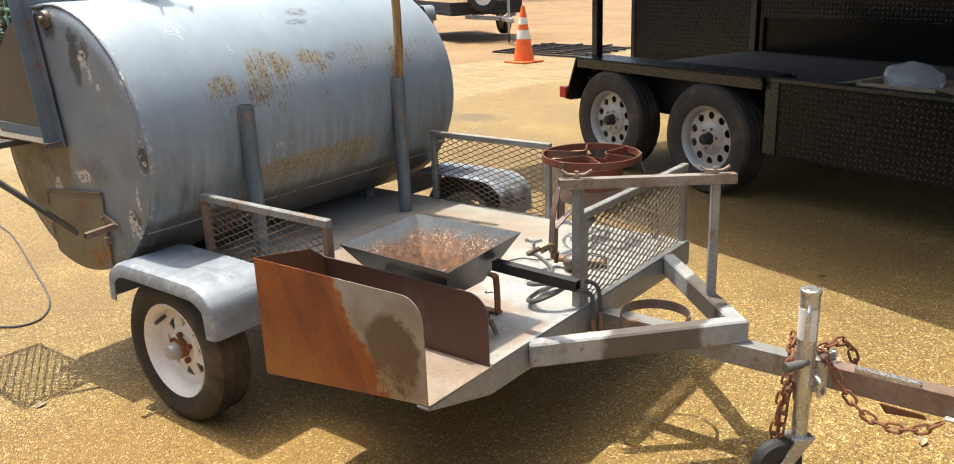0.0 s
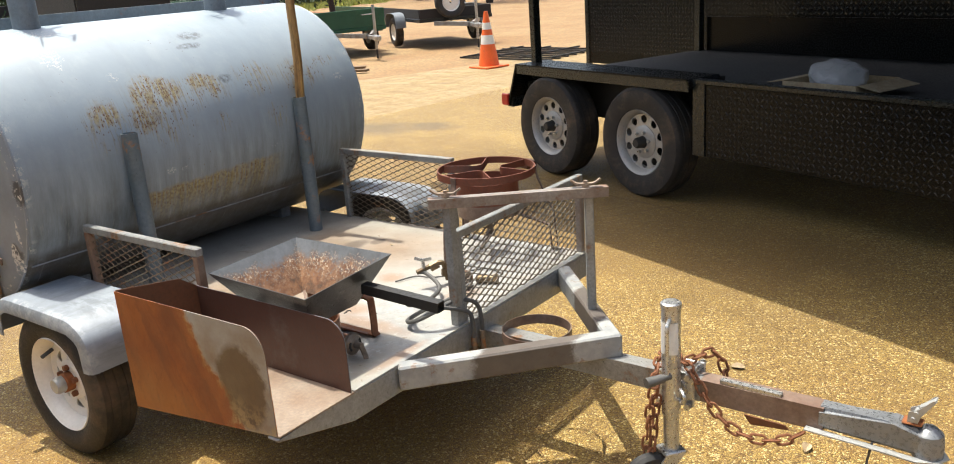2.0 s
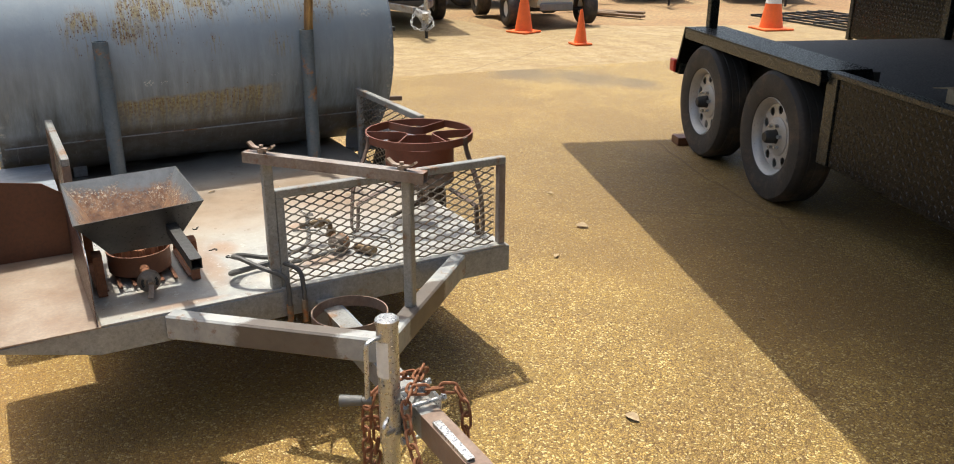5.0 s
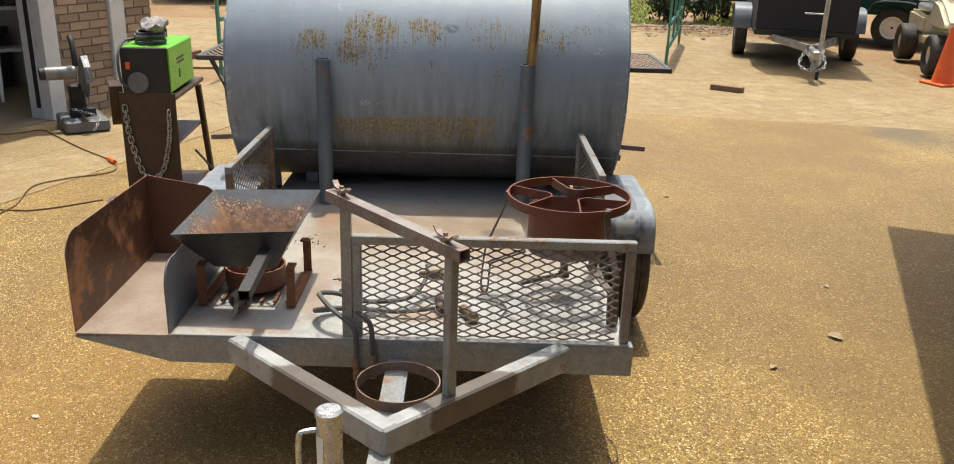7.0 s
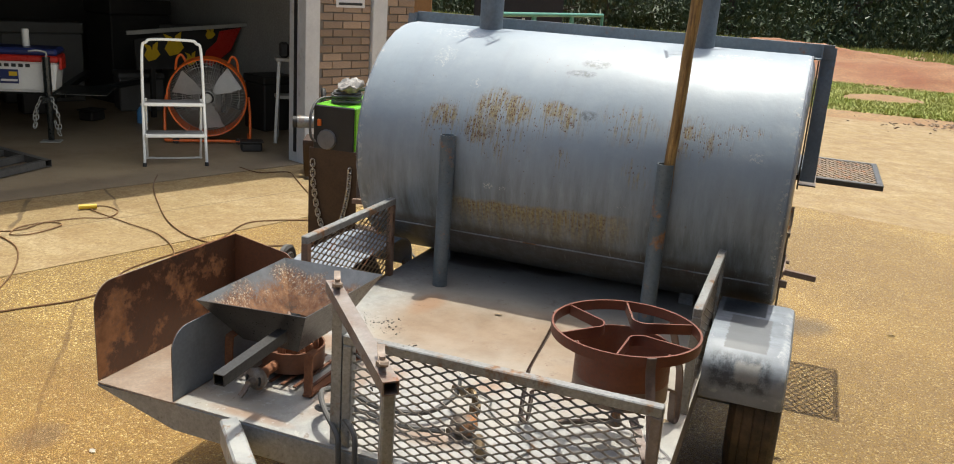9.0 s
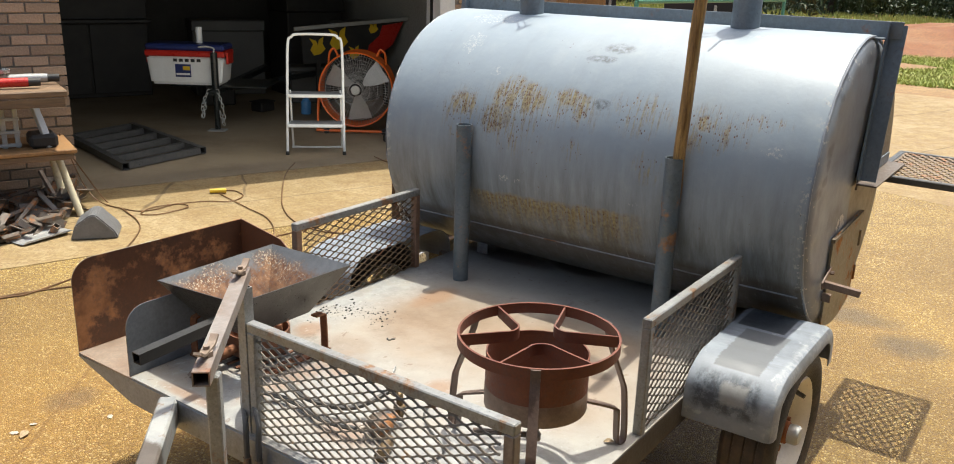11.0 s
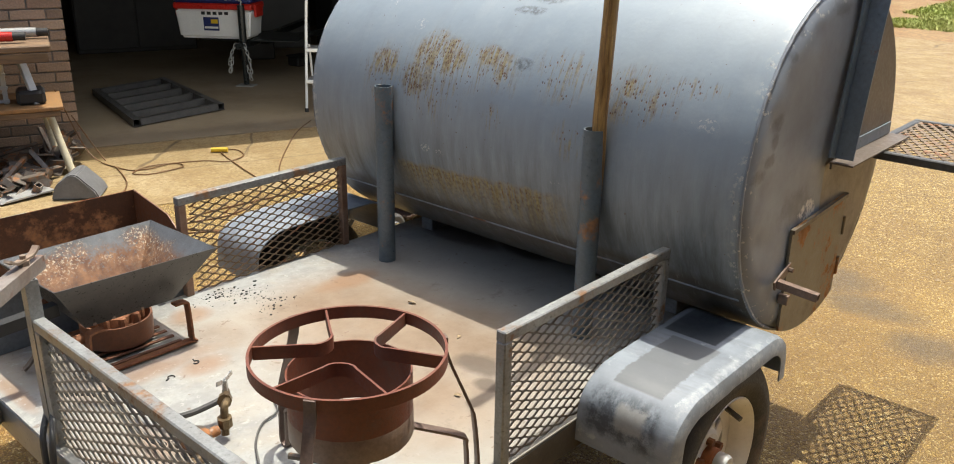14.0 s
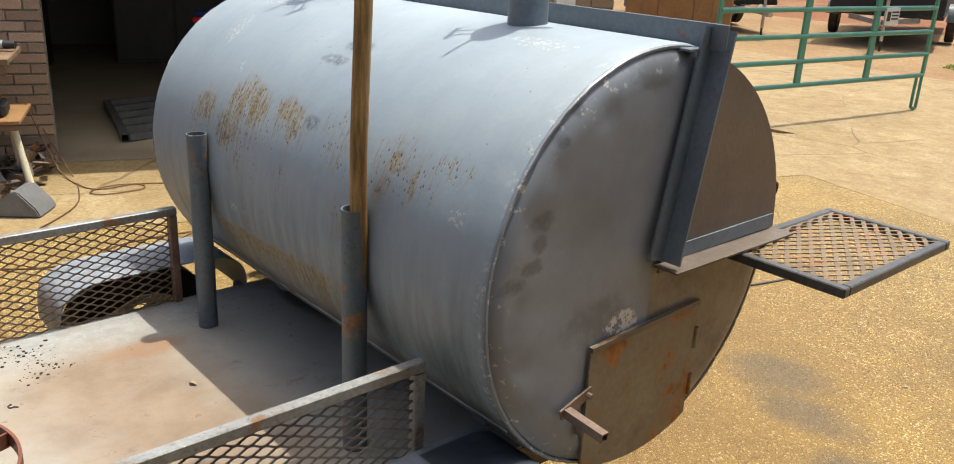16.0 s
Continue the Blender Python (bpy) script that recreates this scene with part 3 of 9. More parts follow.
M["rail"] = surface("grey_square_tube", (0.39, 0.40, 0.39), (0.26, 0.25, 0.23), 8, 0.4, 0.25, 110, 0.22, 0.18, rust=0.42, rust_scale=8, rust_col=(0.15, 0.085, 0.045), dirt=0.22, dirt_col=(0.11, 0.09, 0.07))
M["mesh"] = surface("expanded_steel", (0.26, 0.225, 0.17), (0.15, 0.115, 0.085), 9, 0.42, 0.3, 120, 0.2, 0.1, rust=0.32, rust_scale=14, rust_col=(0.16, 0.095, 0.05))
M["box_rust"] = surface("rust_brown_sheet", (0.135, 0.056, 0.030), (0.20, 0.078, 0.034), 3.6, 0.5, 0.1, 80, 0.2, 0.15, dirt=0.15, dirt_col=(0.06, 0.04, 0.03))
M["red_oxide"] = surface("red_oxide_iron", (0.155, 0.040, 0.020), (0.215, 0.068, 0.034), 8, 0.55, 0.0, 110, 0.2, 0.2, dirt=0.30, dirt_col=(0.10, 0.075, 0.062), rust=0.12, rust_scale=10)
M["burnt_leg"] = surface("burnt_flat_bar", (0.22, 0.155, 0.125), (0.13, 0.085, 0.065), 9, 0.5, 0.1, 110, 0.2, 0.2, rust=0.32, rust_scale=7, rust_col=(0.17, 0.05, 0.025))
M["pan"] = surface("fire_pan_steel", (0.105, 0.105, 0.10), (0.055, 0.055, 0.056), 7, 0.38, 0.45, 100, 0.2, 0.15, rust=0.08, rust_scale=8)
M["pan_in"] = surface("burnt_pan_inside", (0.20, 0.19, 0.175), (0.13, 0.085, 0.055), 7, 0.6, 0.2, 130, 0.3, 0.3, rust=0.5, rust_scale=9, rust_col=(0.17, 0.075, 0.035))
M["fender"] = fender_material()
M["tyre"] = surface("tyre_rubber", (0.026, 0.024, 0.022), (0.045, 0.039, 0.033), 6, 0.68, 0, 120, 0.25, 0.3, dirt=0.42, dirt_col=(0.14, 0.095, 0.060))
M["white_rim"] = surface("white_rim_paint", (0.84, 0.82, 0.77), (0.76, 0.72, 0.65), 7, 0.4, 0, 80, 0.06, 0.05, rust=0.10, rust_scale=18)
M["silver_rim"] = surface("silver_rim_paint", (0.50, 0.49, 0.46), (0.38, 0.37, 0.35), 6, 0.4, 0.3, 80, 0.1, 0.05)
M["black_steel"] = surface("black_paint", (0.012, 0.016, 0.016), (0.022, 0.026, 0.025), 3, 0.3, 0, 90, 0.2, 0.08, dirt=0.10, dirt_col=(0.05, 0.045, 0.035))
M["black_tread"] = surface("black_tread_plate", (0.0045, 0.005, 0.005), (0.008, 0.008, 0.0075), 3, 0.26, 0, 90, 0.2, 0.05, spec=0.16)
M["tread_pattern"] = surface("worn_tread_pattern", (0.009, 0.0095, 0.009), (0.018, 0.017, 0.015), 3, 0.22, 0, 90, 0.2, 0.03, spec=0.55)
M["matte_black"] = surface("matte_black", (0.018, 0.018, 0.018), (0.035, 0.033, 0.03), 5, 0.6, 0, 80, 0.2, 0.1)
M["zinc"] = surface("zinc_plate", (0.62, 0.62, 0.60), (0.45, 0.45, 0.44), 9, 0.33, 0.75, 110, 0.12, 0.08, dirt=0.1)
M["chain"] = surface("rusty_chain", (0.20, 0.070, 0.028), (0.32, 0.135, 0.060), 30, 0.8, 0.1, 150, 0.25, 0.3)
M["brass"] = surface("brass", (0.24, 0.17, 0.085), (0.15, 0.10, 0.06), 20, 0.45, 0.6, 120, 0.25, 0.1, dirt=0.3)
M["rubber"] = surface("hose_rubber", (0.075, 0.073, 0.070), (0.12, 0.115, 0.105), 12, 0.6, 0, 90, 0.15, 0.1)
M["wood_pole"] = surface("weathered_pole", (0.66, 0.40, 0.13), (0.24, 0.115, 0.035), 60, 0.5, 0, 140, 0.35, 0.3, stretch=(1, 1, 0.09), dirt=0.25, dirt_col=(0.11, 0.06, 0.03))
M["wood"] = surface("old_wood", (0.20, 0.125, 0.07), (0.29, 0.185, 0.10), 7, 0.75, 0, 60, 0.3, 0.35, stretch=(0.1, 1, 1), dirt=0.3, piece=0.2)
M["brick"] = surface("tan_brick", (0.41, 0.275, 0.175), (0.50, 0.365, 0.25), 5, 0.85, 0, 90, 0.25, 0.4, dirt=0.2, dirt_col=(0.24, 0.15, 0.10), piece=0.35)
M["mortar"] = surface("mortar", (0.30, 0.265, 0.22), (0.24, 0.21, 0.17), 6, 0.9, 0, 90, 0.2, 0.4)
M["white_paint"] = surface("white_paint", (0.74, 0.74, 0.71), (0.62, 0.62, 0.59), 4, 0.5, 0, 60, 0.06, 0.05, dirt=0.12)
# dark tone for garage walls and ceiling: the room's dimness put into the colour
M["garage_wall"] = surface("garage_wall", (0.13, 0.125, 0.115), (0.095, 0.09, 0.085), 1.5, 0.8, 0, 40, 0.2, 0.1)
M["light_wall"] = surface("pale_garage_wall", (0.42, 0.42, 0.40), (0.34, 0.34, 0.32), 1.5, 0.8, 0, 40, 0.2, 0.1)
M["orange"] = surface("orange_paint", (0.85, 0.17, 0.02), (0.70, 0.12, 0.015), 7, 0.4, 0, 60, 0.08, 0.05)
M["cone"] = surface("orange_vinyl", (0.90, 0.165, 0.03), (0.75, 0.12, 0.02), 6, 0.5, 0, 60, 0.1, 0.05, dirt=0.12)
M["reflective"] = surface("reflective_white", (0.80, 0.79, 0.75), (0.68, 0.67, 0.63), 8, 0.4, 0, 60, 0.08, 0.03)
M["lime"] = surface("lime_green_case", (0.165, 0.56, 0.02), (0.12, 0.46, 0.015), 5, 0.35, 0, 60, 0.06, 0.03)
M["brown_steel"] = surface("brown_cart_steel", (0.055, 0.030, 0.020), (0.085, 0.050, 0.032), 5, 0.45, 0.2, 80, 0.2, 0.1)
M["red"] = surface("red_plastic", (0.55, 0.025, 0.015), (0.44, 0.02, 0.012), 6, 0.35, 0, 60, 0.06, 0.03)
M["blue"] = surface("blue_plastic", (0.02, 0.035, 0.16), (0.02, 0.03, 0.11), 6, 0.4, 0, 60, 0.06, 0.03)
M["cool_white"] = surface("cooler_white", (0.80, 0.80, 0.78), (0.72, 0.72, 0.70), 6, 0.4, 0, 60, 0.04, 0.03)
M["yellow"] = surface("yellow_plastic", (0.75, 0.50, 0.02), (0.62, 0.40, 0.02), 6, 0.45, 0, 60, 0.06, 0.03)
M["gate_green"] = surface("gate_green", (0.07, 0.25, 0.17), (0.10, 0.30, 0.21), 6, 0.4, 0, 70, 0.12, 0.06, rust=0.05)
M["cream"] = surface("cream_bodywork", (0.66, 0.60, 0.42), (0.58, 0.52, 0.36), 3, 0.35, 0, 60, 0.06, 0.03, dirt=0.12)
M["dark_green"] = surface("dark_green_paint", (0.012, 0.075, 0.038), (0.02, 0.10, 0.055), 3, 0.35, 0, 60, 0.1, 0.05)
M["grey_plastic"] = surface("grey_plastic", (0.14, 0.14, 0.14), (0.20, 0.20, 0.20), 9, 0.5, 0, 80, 0.12, 0.05)
M["light_grey"] = surface("light_grey_steel", (0.50, 0.50, 0.48), (0.40, 0.40, 0.38), 7, 0.4, 0.3, 80, 0.1, 0.05)
M["black_ink"] = surface("black_print", (0.02, 0.02, 0.02), (0.03, 0.03, 0.03), 7, 0.5, 0, 80, 0.05, 0)
M["cord_orange"] = surface("brown_orange_cord", (0.20, 0.10, 0.035), (0.14, 0.075, 0.03), 15, 0.55, 0, 90, 0.1, 0.05)
M["scrap"] = surface("scrap_steel", (0.27, 0.24, 0.20), (0.15, 0.10, 0.065), 11, 0.45, 0.3, 90, 0.25, 0.2, rust=0.5, rust_scale=12, rust_col=(0.20, 0.085, 0.03), piece=0.45)
M["leaf_dry"] = surface("dry_leaf", (0.42, 0.30, 0.17), (0.55, 0.44, 0.28), 25, 0.8, 0, 90, 0.2, 0.2)
M["leaves"] = surface("tree_leaves", (0.022, 0.050, 0.014), (0.06, 0.10, 0.028), 0.6, 0.6, 0, 12, 0.3, 0.0)
M["bark"] = surface("bark", (0.08, 0.055, 0.04), (0.05, 0.035, 0.025), 6, 0.9, 0, 50, 0.3, 0.5)
M["grass"] = surface("grass_blades", (0.34, 0.42, 0.075), (0.46, 0.47, 0.14), 0.8, 0.7, 0, 60, 0.2, 0.0)
M["clamp_rust"] = surface("worn_rusty_tube", (0.36, 0.33, 0.30), (0.20, 0.135, 0.10), 7, 0.48, 0.1, 100, 0.2, 0.15, rust=0.4, rust_scale=8, rust_col=(0.13, 0.065, 0.038))
M["mesh_rust"] = surface("rusted_expanded_steel", (0.29, 0.215, 0.13), (0.15, 0.10, 0.060), 9, 0.55, 0.15, 120, 0.2, 0.1, rust=0.5, rust_scale=14, rust_col=(0.18, 0.085, 0.04))
M["rust_tube"] = surface("rust_brown_tube", (0.21, 0.105, 0.06), (0.30, 0.20, 0.14), 14, 0.55, 0.1, 100, 0.2, 0.15, rust=0.5, rust_scale=10, rust_col=(0.13, 0.06, 0.03))
M["post"] = surface("post_primer", (0.105, 0.14, 0.16), (0.165, 0.195, 0.21), 6, 0.40, 0, 80, 0.15, 0.12, rust=0.40, rust_scale=9, rust_col=(0.20, 0.10, 0.045), dirt=0.35, dirt_col=(0.10, 0.105, 0.06))
M["ledge"] = surface("brown_worn_angle", (0.13, 0.095, 0.07), (0.20, 0.16, 0.125), 9, 0.5, 0.1, 90, 0.2, 0.15, rust=0.3, rust_scale=8, rust_col=(0.17, 0.08, 0.035))
M["shelf_frame"] = surface("worn_dark_frame", (0.075, 0.075, 0.075), (0.13, 0.125, 0.115), 8, 0.4, 0.2, 90, 0.2, 0.1, rust=0.1)
M["coupler"] = surface("scuffed_dark_steel", (0.30, 0.315, 0.33), (0.17, 0.175, 0.18), 7, 0.32, 0.35, 90, 0.15, 0.1, dirt=0.15)
M["tongue_brown"] = surface("brown_worn_tube", (0.20, 0.125, 0.09), (0.30, 0.22, 0.17), 12, 0.5, 0.1, 90, 0.2, 0.15)
M["dark_bay"] = surface("dark_bay", (0.02, 0.02, 0.02), (0.035, 0.03, 0.028), 2, 0.8, 0, 50, 0.2, 0.1)


def box_sheet_material():
    """Orange-brown rust with dark red bands, a bare grey corner, a burnt brown patch in front."""
    m, nt, p, co = blank("rust_sheet_burnt")
    x, y, z = node(nt, "SeparateXYZ", {0: co}).outputs
    n1, n2 = noise_f(nt, co, 6, 8, 0.6), noise_f(nt, co, 30, 7, 0.75)
    warp = math_n(nt, "ADD", math_n(nt, "MULTIPLY", math_n(nt, "SUBTRACT", n1, 0.5), 0.10), math_n(nt, "MULTIPLY", math_n(nt, "SUBTRACT", n2, 0.5), 0.07))
    xx, zz = math_n(nt, "ADD", x, warp), math_n(nt, "ADD", z, math_n(nt, "MULTIPLY", warp, 0.7))
    col = mix(nt, ramp(nt, noise_f(nt, co, 4.0, 7, 0.6), 0.34, 0.66), (0.31, 0.085, 0.017), (0.175, 0.042, 0.014))
    tilt = math_n(nt, "SUBTRACT", xx, math_n(nt, "MULTIPLY", z, -0.55))
    band = ramp(nt, noise_f(nt, node(nt, "CombineXYZ", {0: tilt}).outputs[0], 9, 4, 0.6), 0.48, 0.62, 0, 0.75)
    col = mix(nt, band, col, (0.125, 0.030, 0.014))
    low = math_n(nt, "MULTIPLY", ramp(nt, zz, 0.60, 0.45), ramp(nt, xx, -1.75, -1.95))
    col = mix(nt, math_n(nt, "MULTIPLY", low, 0.55), col, (0.33, 0.135, 0.032))
    col = mix(nt, ramp(nt, noise_f(nt, co, 60, 6, 0.75, (1, 1, 0.4)), 0.52, 0.70, 0, 0.5), col, (0.11, 0.032, 0.014))
    # bare corner: upper front, bounded by a line that falls towards the front
    diag = math_n(nt, "ADD", xx, math_n(nt, "MULTIPLY", math_n(nt, "SUBTRACT", zz, 0.755), 0.70))
    bare = ramp(nt, diag, -1.825, -1.795)
    edge = math_n(nt, "MULTIPLY", ramp(nt, diag, -1.85, -1.815), ramp(nt, n2, 0.44, 0.56))
    col = mix(nt, math_n(nt, "MULTIPLY", edge, 0.6), col, (0.44, 0.27, 0.10))
    col = mix(nt, math_n(nt, "MULTIPLY", bare, 0.92), col, mix(nt, ramp(nt, n1, 0.35, 0.65), (0.32, 0.325, 0.305), (0.22, 0.175, 0.125)))
    dx = math_n(nt, "DIVIDE", math_n(nt, "ADD", xx, 1.585), 0.105)
    dz = math_n(nt, "DIVIDE", math_n(nt, "SUBTRACT", zz, 0.585), 0.125)
    rad = math_n(nt, "ADD", math_n(nt, "MULTIPLY", dx, dx), math_n(nt, "MULTIPLY", dz, dz))
    burnt = ramp(nt, rad, 1.15, 0.80)
    col = mix(nt, math_n(nt, "MULTIPLY", burnt, 0.94), col, mix(nt, n2, (0.070, 0.044, 0.025), (0.135, 0.080, 0.042)))
    drip = math_n(nt, "MULTIPLY", math_n(nt, "MULTIPLY", ramp(nt, zz, 0.56, 0.49), ramp(nt, xx, -1.68, -1.64)), ramp(nt, n2, 0.47, 0.57))
    col = mix(nt, math_n(nt, "MULTIPLY", drip, 0.7), col, (0.33, 0.235, 0.12))
    nt.links.new(col, p.inputs["Base Color"])
    nt.links.new(ramp(nt, n1, 0.3, 0.7, 0.40, 0.62), p.inputs["Roughness"])
    nt.links.new(node(nt, "Bump", {"Strength": 0.2, "Distance": 0.003, "Height": math_n(nt, "ADD", n2, noise_f(nt, co, 90, 4))}).outputs[0], p.inputs["Normal"])
    return m


M["box_sheet"] = box_sheet_material()
M["box_lining"] = surface("dark_rust_lining", (0.115, 0.050, 0.026), (0.15, 0.068, 0.034), 3.0, 0.5, 0.1, 80, 0.2, 0.15, rust=0.60, rust_scale=4.5, rust_col=(0.215, 0.098, 0.040), dirt=0.15, dirt_col=(0.05, 0.035, 0.025))
M["box_in"] = surface("burnt_grey_brown_sheet", (0.095, 0.042, 0.030), (0.135, 0.068, 0.048), 3.5, 0.45, 0.1, 80, 0.2, 0.15, dirt=0.25, dirt_col=(0.16, 0.145, 0.13))


def wrap_material():
    m, nt, p, co = blank("clear_wrap")
    p.inputs["Base Color"].default_value = (0.80, 0.80, 0.80, 1)
    p.inputs["Roughness"].default_value = 0.25
    p.inputs["Transmission Weight"].default_value = 0.55
    nt.links.new(node(nt, "Bump", {"Strength": 0.7, "Distance": 0.02, "Height": noise_f(nt, co, 22, 5)}).outputs[0], p.inputs["Normal"])
    return m


M["clear_wrap"] = wrap_material()
M["jug_blue"] = surface("blue_jug", (0.10, 0.30, 0.62), (0.08, 0.24, 0.5), 6, 0.3, 0, 60, 0.05, 0.02)
# crate grey, darkened to hold the dimness of the garage rear
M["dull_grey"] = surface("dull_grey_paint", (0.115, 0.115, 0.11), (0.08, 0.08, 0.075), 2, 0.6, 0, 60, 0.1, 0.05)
M["glove_grey"] = surface("grey_glove_leather", (0.42, 0.40, 0.37), (0.28, 0.26, 0.24), 14, 0.9, 0, 90, 0.2, 0.3)
M["shelf_wood"] = surface("orange_plywood", (0.40, 0.215, 0.075), (0.30, 0.155, 0.06), 5, 0.7, 0, 60, 0.25, 0.2)
M["crate_white"] = surface("white_crate_plastic", (0.45, 0.45, 0.43), (0.34, 0.34, 0.32), 8, 0.5, 0, 60, 0.1, 0.05)
M["dull_paper"] = surface("weathered_paper", (0.52, 0.48, 0.40), (0.40, 0.36, 0.29), 12, 0.9, 0, 60, 0.1, 0.1)
M["rust_mat"] = surface("rust_red_crumbs", (0.30, 0.14, 0.06), (0.40, 0.22, 0.10), 8, 0.9, 0, 120, 0.5, 0.6)
M["scrap_tread"] = surface("rusty_tread_offcut", (0.22, 0.13, 0.10), (0.33, 0.28, 0.24), 5, 0.6, 0.3, 70, 0.3, 0.4)
M["platform"] = surface("rusty_plate", (0.25, 0.165, 0.11), (0.36, 0.29, 0.225), 5, 0.5, 0, 80, 0.2, 0.15, dirt=0.2)
M["primer_dark"] = surface("dull_blue_grey", (0.15, 0.175, 0.20), (0.22, 0.24, 0.26), 5, 0.5, 0, 80, 0.15, 0.1, rust=0.15)
M["latch_rust"] = surface("orange_rust", (0.35, 0.12, 0.03), (0.25, 0.08, 0.025), 20, 0.8, 0, 90, 0.2, 0.2)
M["rubble"] = surface("rubble_mix", (0.42, 0.33, 0.24), (0.17, 0.10, 0.06), 9, 0.9, 0, 20, 0.3, 0.3)


def pan_inside_material():
    """Scorched steel: blue-grey at the rim, crusted with rust and pale ash flecks lower down."""
    m, nt, p, co = blank("burnt_pan_inside")
    x, y, z = node(nt, "SeparateXYZ", {0: co}).outputs
    n1, n2 = noise_f(nt, co, 9, 7, 0.7), noise_f(nt, co, 95, 5, 0.75)
    col = mix(nt, ramp(nt, n1, 0.35, 0.65), (0.165, 0.175, 0.185), (0.085, 0.088, 0.092))
    depth = math_n(nt, "ADD", ramp(nt, z, 0.760, 0.64), math_n(nt, "MULTIPLY", math_n(nt, "SUBTRACT", n1, 0.5), 1.1))
    rust = mix(nt, ramp(nt, noise_f(nt, co, 34, 5), 0.35, 0.65), (0.125, 0.056, 0.028), (0.27, 0.140, 0.068))
    crust = math_n(nt, "MULTIPLY", ramp(nt, depth, 0.22, 0.50), ramp(nt, math_n(nt, "ADD", n2, math_n(nt, "MULTIPLY", depth, 0.18)), 0.44, 0.60))
    col = mix(nt, crust, col, rust)
    pale = math_n(nt, "MULTIPLY", math_n(nt, "MULTIPLY", ramp(nt, depth, 0.16, 0.42), ramp(nt, depth, 1.1, 0.6)), ramp(nt, noise_f(nt, co, 120, 5, 0.75), 0.53, 0.60))
    pale = math_n(nt, "MULTIPLY", pale, ramp(nt, noise_f(nt, co, 9, 4), 0.42, 0.54))
    col = mix(nt, pale, col, (0.56, 0.48, 0.35))
    soot = math_n(nt, "MULTIPLY", ramp(nt, depth, 0.55, 1.05), ramp(nt, noise_f(nt, co, 16, 6, 0.7), 0.50, 0.64))
    col = mix(nt, math_n(nt, "MULTIPLY", soot, 0.8), col, (0.055, 0.042, 0.034))
    nt.links.new(col, p.inputs["Base Color"])
    p.inputs["Roughness"].default_value = 0.55
    nt.links.new(node(nt, "Bump", {"Strength": 0.4, "Distance": 0.003, "Height": n2}).outputs[0], p.inputs["Normal"])
    return m


M["pan_in"] = pan_inside_material()

# ---- mesh tools ----
def thing(name, label, category, group="", at=None, kind=""):
    e = new(name)
    e.empty_display_size = 0.1
    if at is not None:
        e.matrix_basis = at
    return tagged(e, label, category, group, kind)


def finish(name, bm, material, smooth=True):
    me = bpy.data.meshes.new(name)
    bmesh.ops.recalc_face_normals(bm, faces=bm.faces[:])
    if smooth:
        for f in bm.faces:
            f.smooth = True
        for e in bm.edges:
            if len(e.link_faces) != 2 or e.calc_face_angle(0) > 0.6:
                e.smooth = False
    bm.to_mesh(me)
    bm.free()
    me.materials.append(M[material] if isinstance(material, str) else material)
    return me


def part(name, bm, material, parent=None, label="", at=None):
    ob = new(name, finish(name, bm, material))
    if parent:
        ob.parent = parent
    if at is not None:
        ob.matrix_basis = at
    if label:
        ob["label"] = label
    return ob


def solo(name, bm, material, label, category, group="", kind="", at=None):
    return tagged(part(name, bm, material, at=at), label, category, group, kind)


def box(bm, lo, hi, bevel=0.0, m=None):
    lo, hi = Vector(lo), Vector(hi)
    c, s = (lo + hi) / 2, hi - lo
    mat4 = Matrix.Translation(c) @ Matrix.Diagonal((*s, 1))
    vs = bmesh.ops.create_cube(bm, size=1.0, matrix=(m @ mat4) if m else mat4)["verts"]
    if bevel:
        es = list({e for v in vs for e in v.link_edges})
        bmesh.ops.bevel(bm, geom=es, offset=bevel, segments=1, affect="EDGES", clamp_overlap=True)
    return bm


def B():
    return bmesh.new()


def frame_of(d, up=(0, 0, 1)):
    d = Vector(d).normalized()
    up = Vector(up)
    if abs(d.dot(up)) > 0.99:
        up = Vector((0, 1, 0))
    s = d.cross(up).normalized()
    return d, s, s.cross(d)


def beam(bm, p, q, w, h, bevel=0.004, up=(0, 0, 1)):
    """A square bar from p to q, w across and h along up."""
    p, q = Vector(p), Vector(q)
    d, s, u = frame_of(q - p, up)
    m = Matrix((s, d, u)).transposed().to_4x4()
    m.translation = (p + q) / 2
    L = (q - p).length
    return box(bm, (-w / 2, -L / 2, -h / 2), (w / 2, L / 2, h / 2), bevel, m)


def hollow(bm, p, q, w, h, wall=0.003, up=(0, 0, 1)):
    """A square tube, open at both ends."""
    p, q = Vector(p), Vector(q)
    d, s, u = frame_of(q - p, up)
    rings = []
    for c in (p, q):
        for k in (1, 0):
            a, b = w / 2 - (0 if k else wall), h / 2 - (0 if k else wall)
            rings.append([bm.verts.new(c + s * x * a + u * y * b) for x, y in ((-1, -1), (1, -1), (1, 1), (-1, 1))])
    o0, i0, o1, i1 = rings
    for r0, r1 in ((o0, o1), (i0, i1), (o0, i0), (o1, i1)):
        for n in range(4):
            bm.faces.new((r0[n], r0[(n + 1) % 4], r1[(n + 1) % 4], r1[n]))
    return bm


